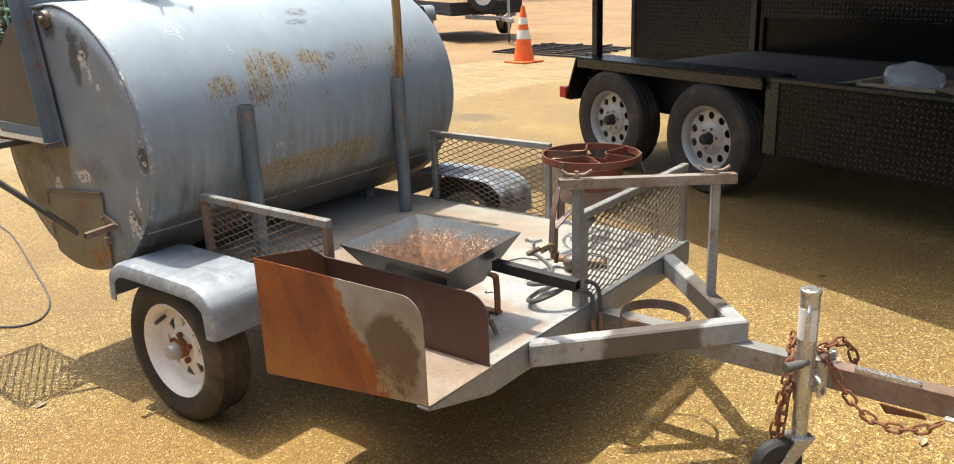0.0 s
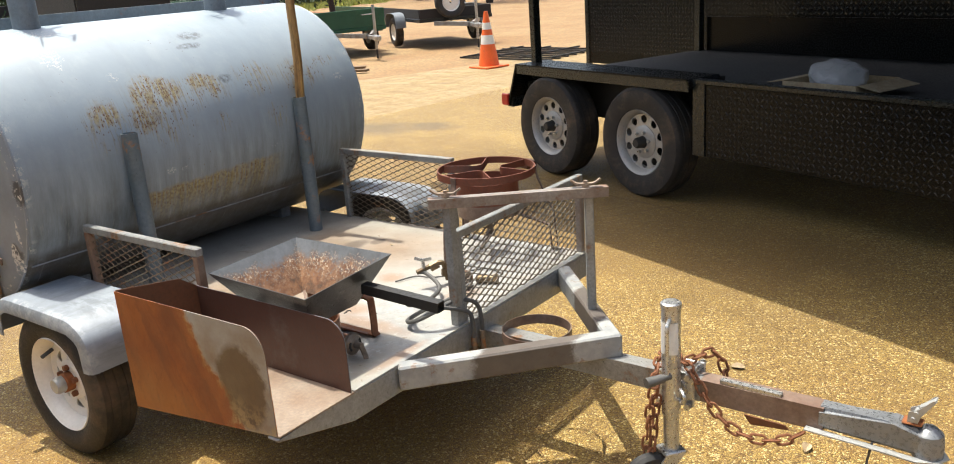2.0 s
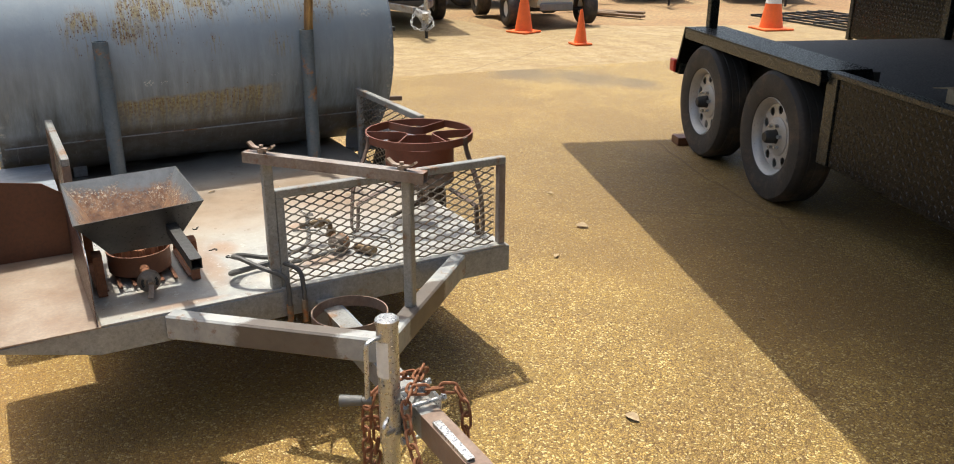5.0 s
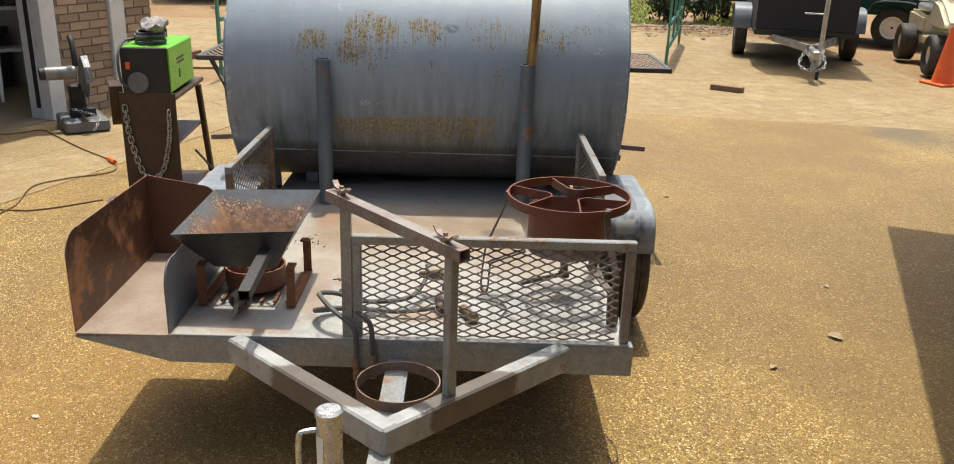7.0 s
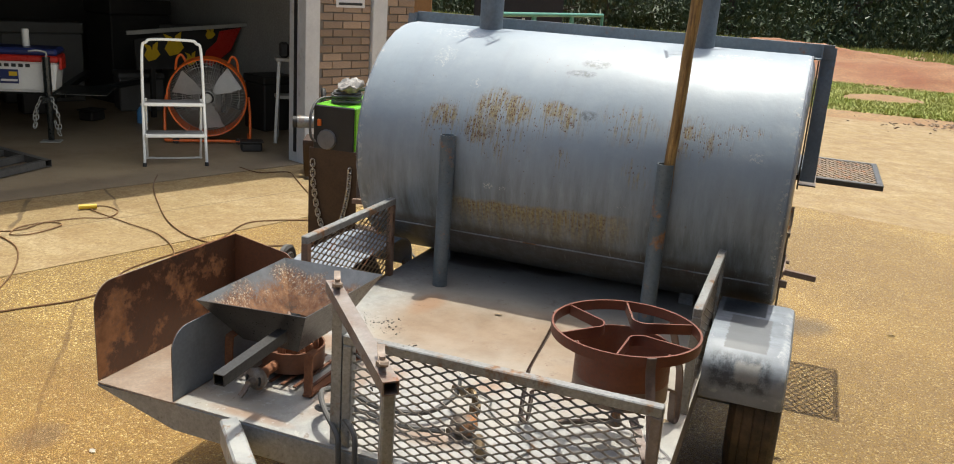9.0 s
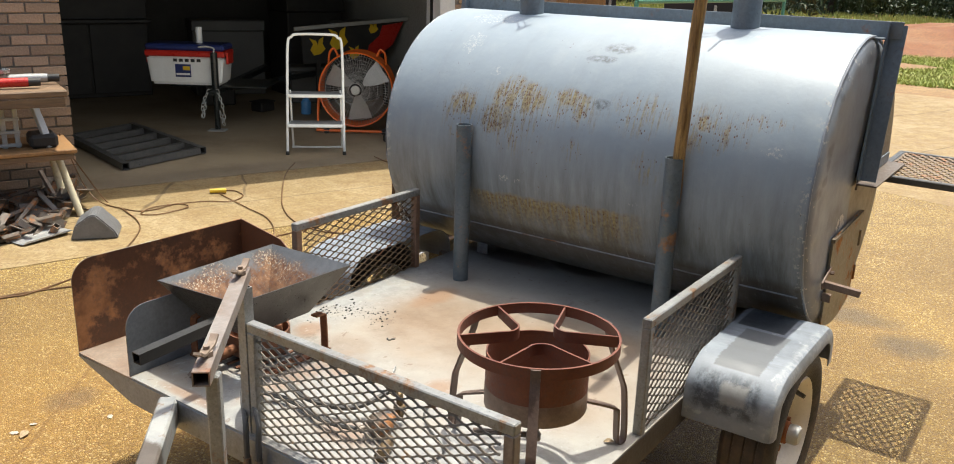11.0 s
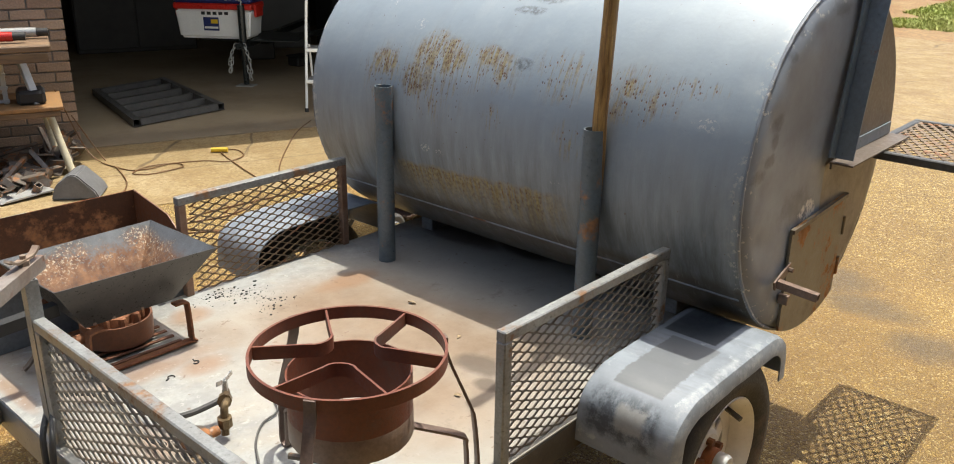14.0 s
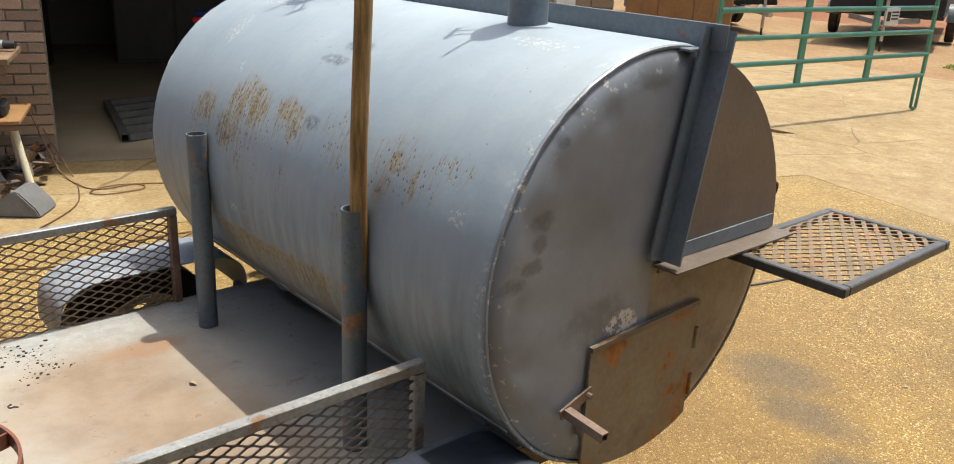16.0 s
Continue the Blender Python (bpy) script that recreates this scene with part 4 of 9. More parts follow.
def pipe(bm, p, q, r, seg=20, wall=0.0, r2=None):
    """A round bar, or a tube open at both ends when wall is given."""
    p, q = Vector(p), Vector(q)
    d, s, u = frame_of(q - p)
    r2 = r if r2 is None else r2

    def ring(c, rad):
        return [bm.verts.new(c + rad * (s * math.cos(a) + u * math.sin(a))) for a in (2 * math.pi * k / seg for k in range(seg))]

    def skin(a, b):
        for n in range(seg):
            bm.faces.new((a[n], a[(n + 1) % seg], b[(n + 1) % seg], b[n]))

    a, b = ring(p, r), ring(q, r2)
    skin(a, b)
    if wall:
        c, e = ring(p, r - wall), ring(q, r2 - wall)
        skin(c, e), skin(a, c), skin(b, e)
    else:
        bm.faces.new(a), bm.faces.new(b)
    return bm


def sweep(bm, pts, r, seg=8, closed=False):
    """A round rod along points."""
    pts = [Vector(p) for p in pts]
    n = len(pts)
    rings, side = [], None
    for i, p in enumerate(pts):
        a = pts[(i - 1) % n] if closed or i else p
        b = pts[(i + 1) % n] if closed or i < n - 1 else p
        d = (b - a).normalized()
        if side is None:
            side = frame_of(d)[1]
        side = (side - d * side.dot(d)).normalized()
        u = side.cross(d)
        rings.append([bm.verts.new(p + r * (side * math.cos(t) + u * math.sin(t))) for t in (2 * math.pi * k / seg for k in range(seg))])
    for i in range(n if closed else n - 1):
        x, y = rings[i], rings[(i + 1) % n]
        for k in range(seg):
            bm.faces.new((x[k], x[(k + 1) % seg], y[(k + 1) % seg], y[k]))
    if not closed:
        bm.faces.new(rings[0]), bm.faces.new(rings[-1])
    return bm


def smooth_path(pts, n=8):
    """Catmull-Rom points through pts."""
    p = [Vector(v) for v in pts]
    p = [2 * p[0] - p[1], *p, 2 * p[-1] - p[-2]]
    out = []
    for i in range(1, len(p) - 2):
        for k in range(n):
            t = k / n
            a, b, c, d = p[i - 1], p[i], p[i + 1], p[i + 2]
            out.append(0.5 * ((2 * b) + (c - a) * t + (2 * a - 5 * b + 4 * c - d) * t * t + (3 * b - a - 3 * c + d) * t**3))
    return out + [p[-2]]


def strap(bm, pts, w, t, up=(0, 0, 1), closed=False):
    """A flat bar bent along pts: w along up, t thick."""
    pts = [Vector(p) for p in pts]
    up, n, rings = Vector(up).normalized(), len(pts), []
    for i, p in enumerate(pts):
        a = pts[(i - 1) % n] if closed or i else p
        b = pts[(i + 1) % n] if closed or i < n - 1 else p
        s = (b - a).normalized().cross(up).normalized()
        v = up
        if not closed:
            v = s.cross((b - a).normalized()).normalized()
        rings.append([bm.verts.new(p + s * x * t / 2 + v * y * w / 2) for x, y in ((-1, -1), (1, -1), (1, 1), (-1, 1))])
    for i in range(n if closed else n - 1):
        x, y = rings[i], rings[(i + 1) % n]
        for k in range(4):
            bm.faces.new((x[k], x[(k + 1) % 4], y[(k + 1) % 4], y[k]))
    if not closed:
        bm.faces.new(rings[0]), bm.faces.new(rings[-1])
    return bm


def lathe(bm, prof, seg=40, axis="y", c=(0, 0, 0), closed=True):
    """Turns a profile of (radius, along) round an axis through c."""
    c, rings = Vector(c), []
    for r, h in prof:
        ring = []
        for k in range(seg):
            a = 2 * math.pi * k / seg
            x, y = r * math.cos(a), r * math.sin(a)
            v = {"y": (x, h, y), "z": (x, y, h), "x": (h, x, y)}[axis]
            ring.append(bm.verts.new(c + Vector(v)))
        rings.append(ring)
    pairs = list(zip(rings, rings[1:])) + ([(rings[-1], rings[0])] if closed else [])
    for a, b in pairs:
        for k in range(seg):
            bm.faces.new((a[k], a[(k + 1) % seg], b[(k + 1) % seg], b[k]))
    return bm


def prism(bm, outline, thick, m=None):
    """An outline in the xz plane given thickness along y (centred), moved by m."""
    m = m or Matrix()
    a = [bm.verts.new(m @ Vector((x, -thick / 2, z))) for x, z in outline]
    b = [bm.verts.new(m @ Vector((x, thick / 2, z))) for x, z in outline]
    bm.faces.new(a), bm.faces.new(b)
    n = len(a)
    for k in range(n):
        bm.faces.new((a[k], a[(k + 1) % n], b[(k + 1) % n], b[k]))
    return bm


def expanded(bm, o, a, b, la, lb, lw=0.062, sw=0.0128, width=0.0042, thick=0.0026, lean=0.0008):
    """Expanded metal in the plane of a (the long way) and b: wavy strands that meet at their crests."""
    o, a, b = Vector(o), Vector(a).normalized(), Vector(b).normalized()
    n = a.cross(b)
    wave = ((0.0, -0.5), (0.07, -0.5), (0.43, 0.5), (0.57, 0.5), (0.93, -0.5))
    cols, rows = int(la / lw) + 1, int(lb / sw)
    for j in range(rows + 1):
        pts = []
        flip = j % 2
        for i in range(cols):
            for ph, v in wave:
                x = (i + ph) * lw
                y = (j + (v if not flip else -v) * 0.92) * sw
                if x <= la:
                    pts.append(o + a * x + b * min(max(y, 0), lb))
        rings = []
        for p in pts:
            rings.append([bm.verts.new(p + b * s * width / 2 + n * (t * thick / 2 + s * lean)) for s, t in ((-1, -1), (1, -1), (1, 1), (-1, 1))])
        for x, y in zip(rings, rings[1:]):
            for k in range(4):
                bm.faces.new((x[k], x[(k + 1) % 4], y[(k + 1) % 4], y[k]))
    return bm


def ring_pts(c, r, n=40, z=None, a0=0.0, a1=2 * math.pi):
    return [(c[0] + r * math.cos(a0 + (a1 - a0) * k / n), c[1] + r * math.sin(a0 + (a1 - a0) * k / n), c[2]) for k in range(n)]


def sheet(bm, outline, z, thick=0.0):
    """A flat sheet from xy points; with thickness below z."""
    a = [bm.verts.new((x, y, z)) for x, y in outline]
    bm.faces.new(a)
    if thick:
        b = [bm.verts.new((x, y, z - thick)) for x, y in outline]
        bm.faces.new(b)
        n = len(a)
        for k in range(n):
            bm.faces.new((a[k], a[(k + 1) % n], b[(k + 1) % n], b[k]))
    return bm


def hole_disc(bm, r0, r1, n, rm, rh, y, thick, k=8):
    """A disc in xz from r0 to r1 with n round holes of radius rh at radius rm, set at y."""
    for s in range(n):
        a0, a1 = 2 * math.pi * s / n, 2 * math.pi * (s + 1) / n
        am = (a0 + a1) / 2
        outer, inner = [], []
        corners = [(r0, a0), (r0, am), (r0, a1), (rm, a1), (r1, a1), (r1, am), (r1, a0), (rm, a0)]
        for r, a in corners:
            outer.append((r * math.cos(a), r * math.sin(a)))
        cx, cz = rm * math.cos(am), rm * math.sin(am)
        for x, z in outer:
            t = math.atan2(z - cz, x - cx)
            inner.append((cx + rh * math.cos(t), cz + rh * math.sin(t)))
        for yy in (y, y + thick):
            o = [bm.verts.new((x, yy, z)) for x, z in outer]
            i = [bm.verts.new((x, yy, z)) for x, z in inner]
            for q in range(8):
                bm.faces.new((o[q], o[(q + 1) % 8], i[(q + 1) % 8], i[q]))
            if yy == y:
                first = i
        for q in range(8):
            bm.faces.new((first[q], first[(q + 1) % 8], i[(q + 1) % 8], i[q]))
    return bm


# ---- ground ----
DRIVE = [(12, -6.2), (-1.2, -1.05), (-8.2, 1.35), (-7.45, 4.4), (-6.9, 8.0), (-6.2, 13.0), (-4.0, 22), (14, 22)]
bm = B()
R = 320.0
sheet(bm, [(-R, -R), (R, -R), (R, R), (-R, R)], -0.03)
solo("ground", bm, "dirt", "reddish bare earth round the paved yard", "ground", kind="structure")
bm = B()
sheet(bm, DRIVE, 0.0, 0.06)
solo("driveway", bm, "aggregate", "golden exposed pebble aggregate driveway with stains", "driveway", kind="structure")
bm = B()
sheet(bm, [(-8.215, 1.34), (-1.21, -1.065), (12, -6.21), (11, -9), (-3.45, -2.25), (-6.7, -1.0), (-9.6, 0.45), (-9.2, -4.0), (-15.0, -4.0), (-15.2, 7.6), (-13.2, 8.3), (-11.3, 8.6), (-10.0, 8.5), (-9.82, 8.95), (-9.88, 9.5), (-10.02, 10.2), (-9.66, 10.65), (-9.4, 11.1), (-8.7, 13.0), (-7.0, 16.0),
           (-6.21, 13.01), (-6.91, 8.0), (-7.46, 4.4)], -0.002, 0.06)
solo("concrete_apron", bm, "concrete", "worn stained concrete apron with cracks beside the driveway", "pavement", kind="structure")

# ---- smoker trailer ----
YC = 2.572
trailer = thing("smoker_trailer", "grey single-axle steel utility trailer with deck and mesh gates", "trailer")
DZ = 0.468
bm = B()
box(bm, (-3.70, 1.872, DZ - 0.006), (-1.462, 3.275, DZ), 0.001)
part("deck", bm, "deck", trailer, "rust-stained grey steel deck plate")
bm = B()
box(bm, (-2.15, 1.5796, DZ - 0.010), (-1.462, 1.8715, DZ - 0.004), 0.001)
part("side_platform", bm, "platform", trailer, "rusty plate beside the deck")
# front channel with its tapered end under the side platform
bm = B()
prism(bm, [(1.574, 0.4575), (1.574, 0.448), (1.86, 0.372), (3.29, 0.360), (3.29, 0.4615), (1.88, 0.4615), (1.88, 0.4575)], 0.045, pose(-1.4845, 0, 0, 0, 0, 90))
bmesh.ops.bevel(bm, geom=bm.edges[:], offset=0.003, segments=1, affect="EDGES")
part("front_channel", bm, "steel", trailer)
for y0, y1 in ((1.874, 1.914), (3.235, 3.275)):
    bm = B()
    box(bm, (-3.70, y0, 0.375), (-1.508, y1, DZ - 0.0065), 0.003)
    part("side_rail", bm, "frame_dark", trailer, "dark rusted side rail")
for x in (-3.68, -2.9, -2.2):
    bm = B()
    beam(bm, (x, 1.915, 0.42), (x, 3.234, 0.42), 0.04, 0.06)
    part("cross_member", bm, "steel", trailer)
bm = B()
box(bm, (-2.135, 1.60, 0.43), (-2.10, 1.873, DZ - 0.0105), 0.002)
part("platform_bracket", bm, "steel", trailer)
# a-frame
for y0, y1, z in ((2.065, 2.588, 0.0), (3.075, 2.552, -0.002)):
    bm = B()
    beam(bm, (-1.4615, y0, 0.428 + z), (-0.958, y1, 0.438 + z), 0.055, 0.080, 0.006)
    part("tongue_rail", bm, "tongue_steel", trailer)
bm = B()
hollow(bm, (-1.55, 2.56, 0.366), (-0.66, 2.560, 0.3645), 0.058, 0.072, 0.004)
part("tongue_tube", bm, "rail", trailer, "grey square tongue tube")
bm = B()
hollow(bm, (-0.66, 2.56, 0.3645), (-0.30, 2.560, 0.363), 0.058, 0.072, 0.004)
part("tongue_tube", bm, "tongue_brown", trailer, "worn brown end of the tongue tube")
# gates of square tube with expanded metal
def gate(x0, y0, x1, y1, top, name="side_gate", lean=0.0008, tubes=("rail", "rail"), net="mesh"):
    a, b = Vector((x0, y0, 0)), Vector((x1, y1, 0))
    d = (b - a).normalized()
    w = 0.028
    g = part(name, beam(B(), a + Vector((0, 0, top - w / 2)), b + Vector((0, 0, top - w / 2)), w, w, 0.003), "rail", trailer)
    for p, tube in zip((a + d * w / 2, b - d * w / 2), tubes):
        part("upright", beam(B(), p + Vector((0, 0, DZ)), p + Vector((0, 0, top - w)), w, w, 0.003, up=d), tube, g)
    L = (b - a).length - 2 * w
    part("mesh_panel", expanded(B(), a + d * w + Vector((0, 0, DZ + 0.004)), d, (0, 0, 1), L, top - w - DZ - 0.004, 0.062, 0.0128, lean=lean), net, g, "expanded steel mesh")
    return g


gate(-2.832, 1.885, -2.135, 1.885, 0.815, tubes=("rust_tube", "rust_tube"), net="mesh_rust")
gate(-2.845, 3.262, -2.135, 3.262, 0.822)
front = gate(-1.485, 2.425, -1.485, 3.275, 0.800, "front_gate", -0.0014, ("rail", "clamp_rust"))
bm = B()
hollow(bm, (-1.485, 2.408, DZ), (-1.485, 2.408, 0.892), 0.030, 0.030)
part("tall_upright", bm, "rail", front)
bm = B()
beam(bm, (-1.137, 2.729, 0.470), (-1.137, 2.729, 0.879), 0.030, 0.030, up=(0.8, 0.6, 0))
part("bottle_post", bm, "rail", trailer)
bm = B()
hollow(bm, (-1.528, 2.357, 0.9085), (-1.082, 2.762, 0.8960), 0.036, 0.033, 0.003)
bar = part("clamp_bar", bm, "clamp_rust", trailer, "removable square clamp bar with rust")
for x, y, h in ((-1.485, 2.398, 0.0), (-1.137, 2.712, -0.0105)):
    bm = B()
    pipe(bm, (x, y, 0.924 + h), (x, y, 0.948 + h), 0.007, 10)
    pipe(bm, (x, y, 0.924 + h), (x, y, 0.936 + h), 0.014, 6)
    strap(bm, smooth_path([(x - 0.042, y - 0.026, 0.952 + h), (x - 0.024, y - 0.015, 0.938 + h), (x, y, 0.937 + h), (x + 0.024, y + 0.015, 0.938 + h), (x + 0.042, y + 0.026, 0.952 + h)], 3), 0.017, 0.006, up=(-0.5, 0.86, 0))
    part("wing_nut", bm, "platform", bar, "pale rusted wing nut")
# ring for the gas bottle
bm = B()
strap(bm, ring_pts((-1.275, 2.580, 0.412), 0.120, 48), 0.036, 0.004, closed=True)
part("bottle_ring", bm, "tongue_brown", trailer, "rusty flat-bar hoop")
bm = B()
hollow(bm, (-1.50, 2.574, 0.388), (-1.03, 2.574, 0.388), 0.05, 0.022)
part("ring_support", bm, "fender", trailer)
# posts on the deck
for y in (2.127, 3.013):
    bm = B()
    pipe(bm, (-2.822, y, DZ + 0.001), (-2.822, y, 1.118), 0.0315, 28, 0.004)
    part("pipe_post", bm, "post", trailer, "blue-grey pipe socket")
# rust-brown open box on the side platform
box_thing = part("wood_box", B(), "box_rust", trailer, "rust-brown open sheet steel box")
def side_sheet(z1, rear_z, r, low=DZ - 0.003):
    pts = [(-2.15, low), (-1.466, DZ - 0.003), (-1.466, z1 - r)]
    pts += [(-1.466 - r + r * math.cos(a), z1 - r + r * math.sin(a)) for a in (radians(k) for k in range(10, 91, 10))]
    return pts + [(-2.15, rear_z)]


bm = B()
prism(bm, side_sheet(0.776, 0.770, 0.075, 0.377), 0.002, pose(0, 1.576, 0))
part("outer_sheet", bm, "box_sheet", box_thing, "sheet with bare grey and burnt dark patches")
bm = B()
prism(bm, side_sheet(0.775, 0.769, 0.074), 0.002, pose(0, 1.5782, 0))
part("sheet_lining", bm, "box_lining", box_thing, "dark rust-brown inner face of the sheet")
bm = B()
prism(bm, side_sheet(0.690, 0.690, 0.07), 0.002, pose(0, 1.861, 0))
part("inner_sheet", bm, "box_in", box_thing)
bm = B()
prism(bm, side_sheet(0.690, 0.690, 0.07), 0.002, pose(0, 1.8635, 0))
part("sheet_facing", bm, "primer_dark", box_thing, "dull blue-grey outer face of the inner sheet")
bm = B()
prism(bm, [(1.5798, DZ - 0.003), (1.8595, DZ - 0.003), (1.8595, 0.692), (1.80, 0.735), (1.5798, 0.772)], 0.004, pose(-2.148, 0, 0, 0, 0, 90))
part("end_sheet", bm, "box_rust", box_thing)


# fenders: bent sheet with a rolled outer lip
def fender(sign):
    """Built for the +y side; mirrored for the other."""
    top = [(-2.428, 0.408), (-2.434, 0.50), (-2.458, 0.548), (-2.52, 0.583), (-2.60, 0.592), (-2.92, 0.594), (-3.00, 0.588), (-3.055, 0.560), (-3.085, 0.515), (-3.092, 0.435)]
    inner, outer = (3.277, 3.555)
    pts = smooth_path([(x, 0, z) for x, z in top], 4)
    bm = B()
    prev = None
    n = len(pts)
    for i, p in enumerate(pts):
        t = pts[min(i + 1, n - 1)] - pts[max(i - 1, 0)]
        nrm = Vector((t.z, 0, -t.x)).normalized()
        if nrm.z < 0 and abs(nrm.x) < 0.9:
            nrm = -nrm
        ctr = Vector((-2.755, 0, 0.30))
        if nrm.dot(p - ctr) < 0:
            nrm = -nrm
        row = []
        for y, off in ((inner, 0.0), (outer - 0.022, 0.0), (outer - 0.007, -0.006), (outer, -0.022), (outer, -0.055),
                       (outer - 0.004, -0.055), (outer - 0.004, -0.024), (outer - 0.010, -0.010), (outer - 0.022, -0.004), (inner, -0.004)):
            q = p + nrm * off
            row.append(bm.verts.new((q.x, YC + sign * (y - YC), q.z)))
        if prev:
            for k in range(len(row)):
                bm.faces.new((prev[k], prev[(k + 1) % len(row)], row[(k + 1) % len(row)], row[k]))
        else:
            bm.faces.new(row)
        prev = row
    bm.faces.new(prev)
    f = part("fender", bm, "fender", trailer, "sanded grey primer fender")
    for x, z, a in ((-2.45, 0.47, 80), (-3.06, 0.47, -80)):
        bm = B()
        box(bm, (x - 0.012, YC + sign * (3.276 - YC) - 0.002, 0.40), (x + 0.012, YC + sign * (3.31 - YC), 0.47), 0.002)
        part("fender_bracket", bm, "steel", f)


fender(1)
fender(-1)


# wheels
def tyre_profile(r, rr, w, grooves=True):
    """Closed profile of a tyre: radius, across."""
    h = w / 2
    p = [(rr, -h * 0.72), (rr + 0.012, -h * 0.86), (rr + (r - rr) * 0.45, -h), (r - 0.022, -h * 0.93), (r - 0.006, -h * 0.78)]
    tread = [-0.70, -0.46, -0.44, -0.40, -0.38, -0.04, -0.02, 0.02, 0.04, 0.38, 0.40, 0.44, 0.46, 0.70]
    for k, t in enumerate(tread):
        deep = grooves and k in (2, 3, 6, 7, 10, 11)
        p.append((r - (0.0035 if deep else 0.0), h * t))
    p += [(a, -b) for a, b in reversed(p[:5])]
    p += [(rr - 0.004, h * 0.5), (rr - 0.004, -h * 0.5)]
    return p


def white_wheel(at, out):
    """A small trailer wheel; out is +1 or -1, the side along y that faces outward."""
    w = part("wheel", B(), "tyre", trailer, "white spoked steel wheel with worn tyre")
    w.matrix_basis = at
    bm = B()
    lathe(bm, tyre_profile(0.278, 0.176, 0.165), 56)
    part("tyre", bm, "tyre", w, "worn black rubber tyre")
    o = out
    bm = B()
    lathe(bm, [(0.180, o * 0.070), (0.183, o * 0.066), (0.183, o * 0.058), (0.172, o * 0.052), (0.160, o * 0.040), (0.156, o * 0.0), (0.168, -o * 0.06), (0.180, -o * 0.066),
               (0.176, -o * 0.070), (0.160, -o * 0.055), (0.150, o * 0.0), (0.153, o * 0.040), (0.167, o * 0.058)], 56)
    rim = part("rim", bm, "white_rim", w, "white painted rim with rust specks")
    bm = B()
    lathe(bm, [(0.030, o * 0.044), (0.066, o * 0.046), (0.078, o * 0.038), (0.078, o * 0.033), (0.066, o * 0.041), (0.030, o * 0.039)], 40)
    lathe(bm, [(0.117, o * 0.030), (0.156, o * 0.034), (0.156, o * 0.028), (0.117, o * 0.024)], 40)
    for k in range(8):
        a = 2 * math.pi * (k + 0.5) / 8
        da, db = 0.34, 0.16
        q = []
        for yy in (0.0, -0.005):
            q.append([bm.verts.new((r * math.cos(a + s * d), o * (y + yy), r * math.sin(a + s * d))) for r, d, y, s in
                      ((0.076, da, 0.037, -1), (0.120, db, 0.029, -1), (0.120, db, 0.029, 1), (0.076, da, 0.037, 1))])
        bm.faces.new(q[0]), bm.faces.new(q[1])
        for i in range(4):
            bm.faces.new((q[0][i], q[0][(i + 1) % 4], q[1][(i + 1) % 4], q[1][i]))
    part("wheel_disc", bm, "white_rim", w, at=pose(0, -o * 0.020, 0))
    part("hub_barrel", lathe(B(), [(0.02, -o * 0.03), (0.036, -o * 0.03), (0.036, o * 0.050), (0.030, o * 0.056), (0.0005, o * 0.056)], 28, closed=False), "latch_rust", w, "rust-brown hub barrel")
    bm = B()
    lathe(bm, [(0.0300, o * 0.052), (0.0315, o * 0.058), (0.0315, o * 0.080), (0.026, o * 0.088), (0.0005, o * 0.089)], 28, closed=False)
    part("hub_cap", bm, "light_grey", w, "dull grey grease cap")
    for k in range(5):
        a = 2 * math.pi * k / 5 + 0.3
        x, z = 0.052 * math.cos(a), 0.052 * math.sin(a)
        part("lug_nut", pipe(B(), (x, o * 0.020, z), (x, o * 0.042, z), 0.011, 6), "chain", w)
    bm = B()
    pipe(bm, (-0.110, o * 0.015, 0.095), (-0.100, o * 0.062, 0.085), 0.0075, 10)
    part("valve_stem", bm, "rubber", w)
    return w


white_wheel(pose(-2.752, 1.690, 0.281) @ Matrix.Scale(1.012, 4), -1)
white_wheel(pose(-2.745, 3.470, 0.294) @ Matrix.Scale(1.058, 4), 1)
bm = B()
pipe(bm, (-2.755, 1.70, 0.277), (-2.755, 3.44, 0.277), 0.028, 16)
part("axle", bm, "steel", trailer)
for y in (1.935, 3.21):
    bm = B()
    strap(bm, smooth_path([(-3.15, y, 0.37), (-2.95, y, 0.325), (-2.755, y, 0.308), (-2.55, y, 0.325), (-2.38, y, 0.37)], 5), 0.045, 0.018, up=(0, 1, 0))
    part("leaf_spring", bm, "steel", trailer)

# coupler, latch
bm = B()
prof = [(-0.325, 0.402), (-0.325, 0.335), (-0.06, 0.322), (-0.03, 0.328), (-0.03, 0.375), (-0.05, 0.398), (-0.12, 0.403)]
prism(bm, prof, 0.068, pose(0, 2.560, 0))
bmesh.ops.bevel(bm, geom=bm.edges[:], offset=0.014, segments=4, affect="EDGES")
coupler = part("coupler", bm, "coupler", trailer, "scuffed steel ball coupler")
bm = B()
lathe(bm, [(0.0005, 0.405), (0.020, 0.400), (0.036, 0.384), (0.040, 0.36), (0.040, 0.318)], 24, "z", (-0.040, 2.562, 0), closed=False)
part("ball_socket", bm, "coupler", coupler)
bm = B()
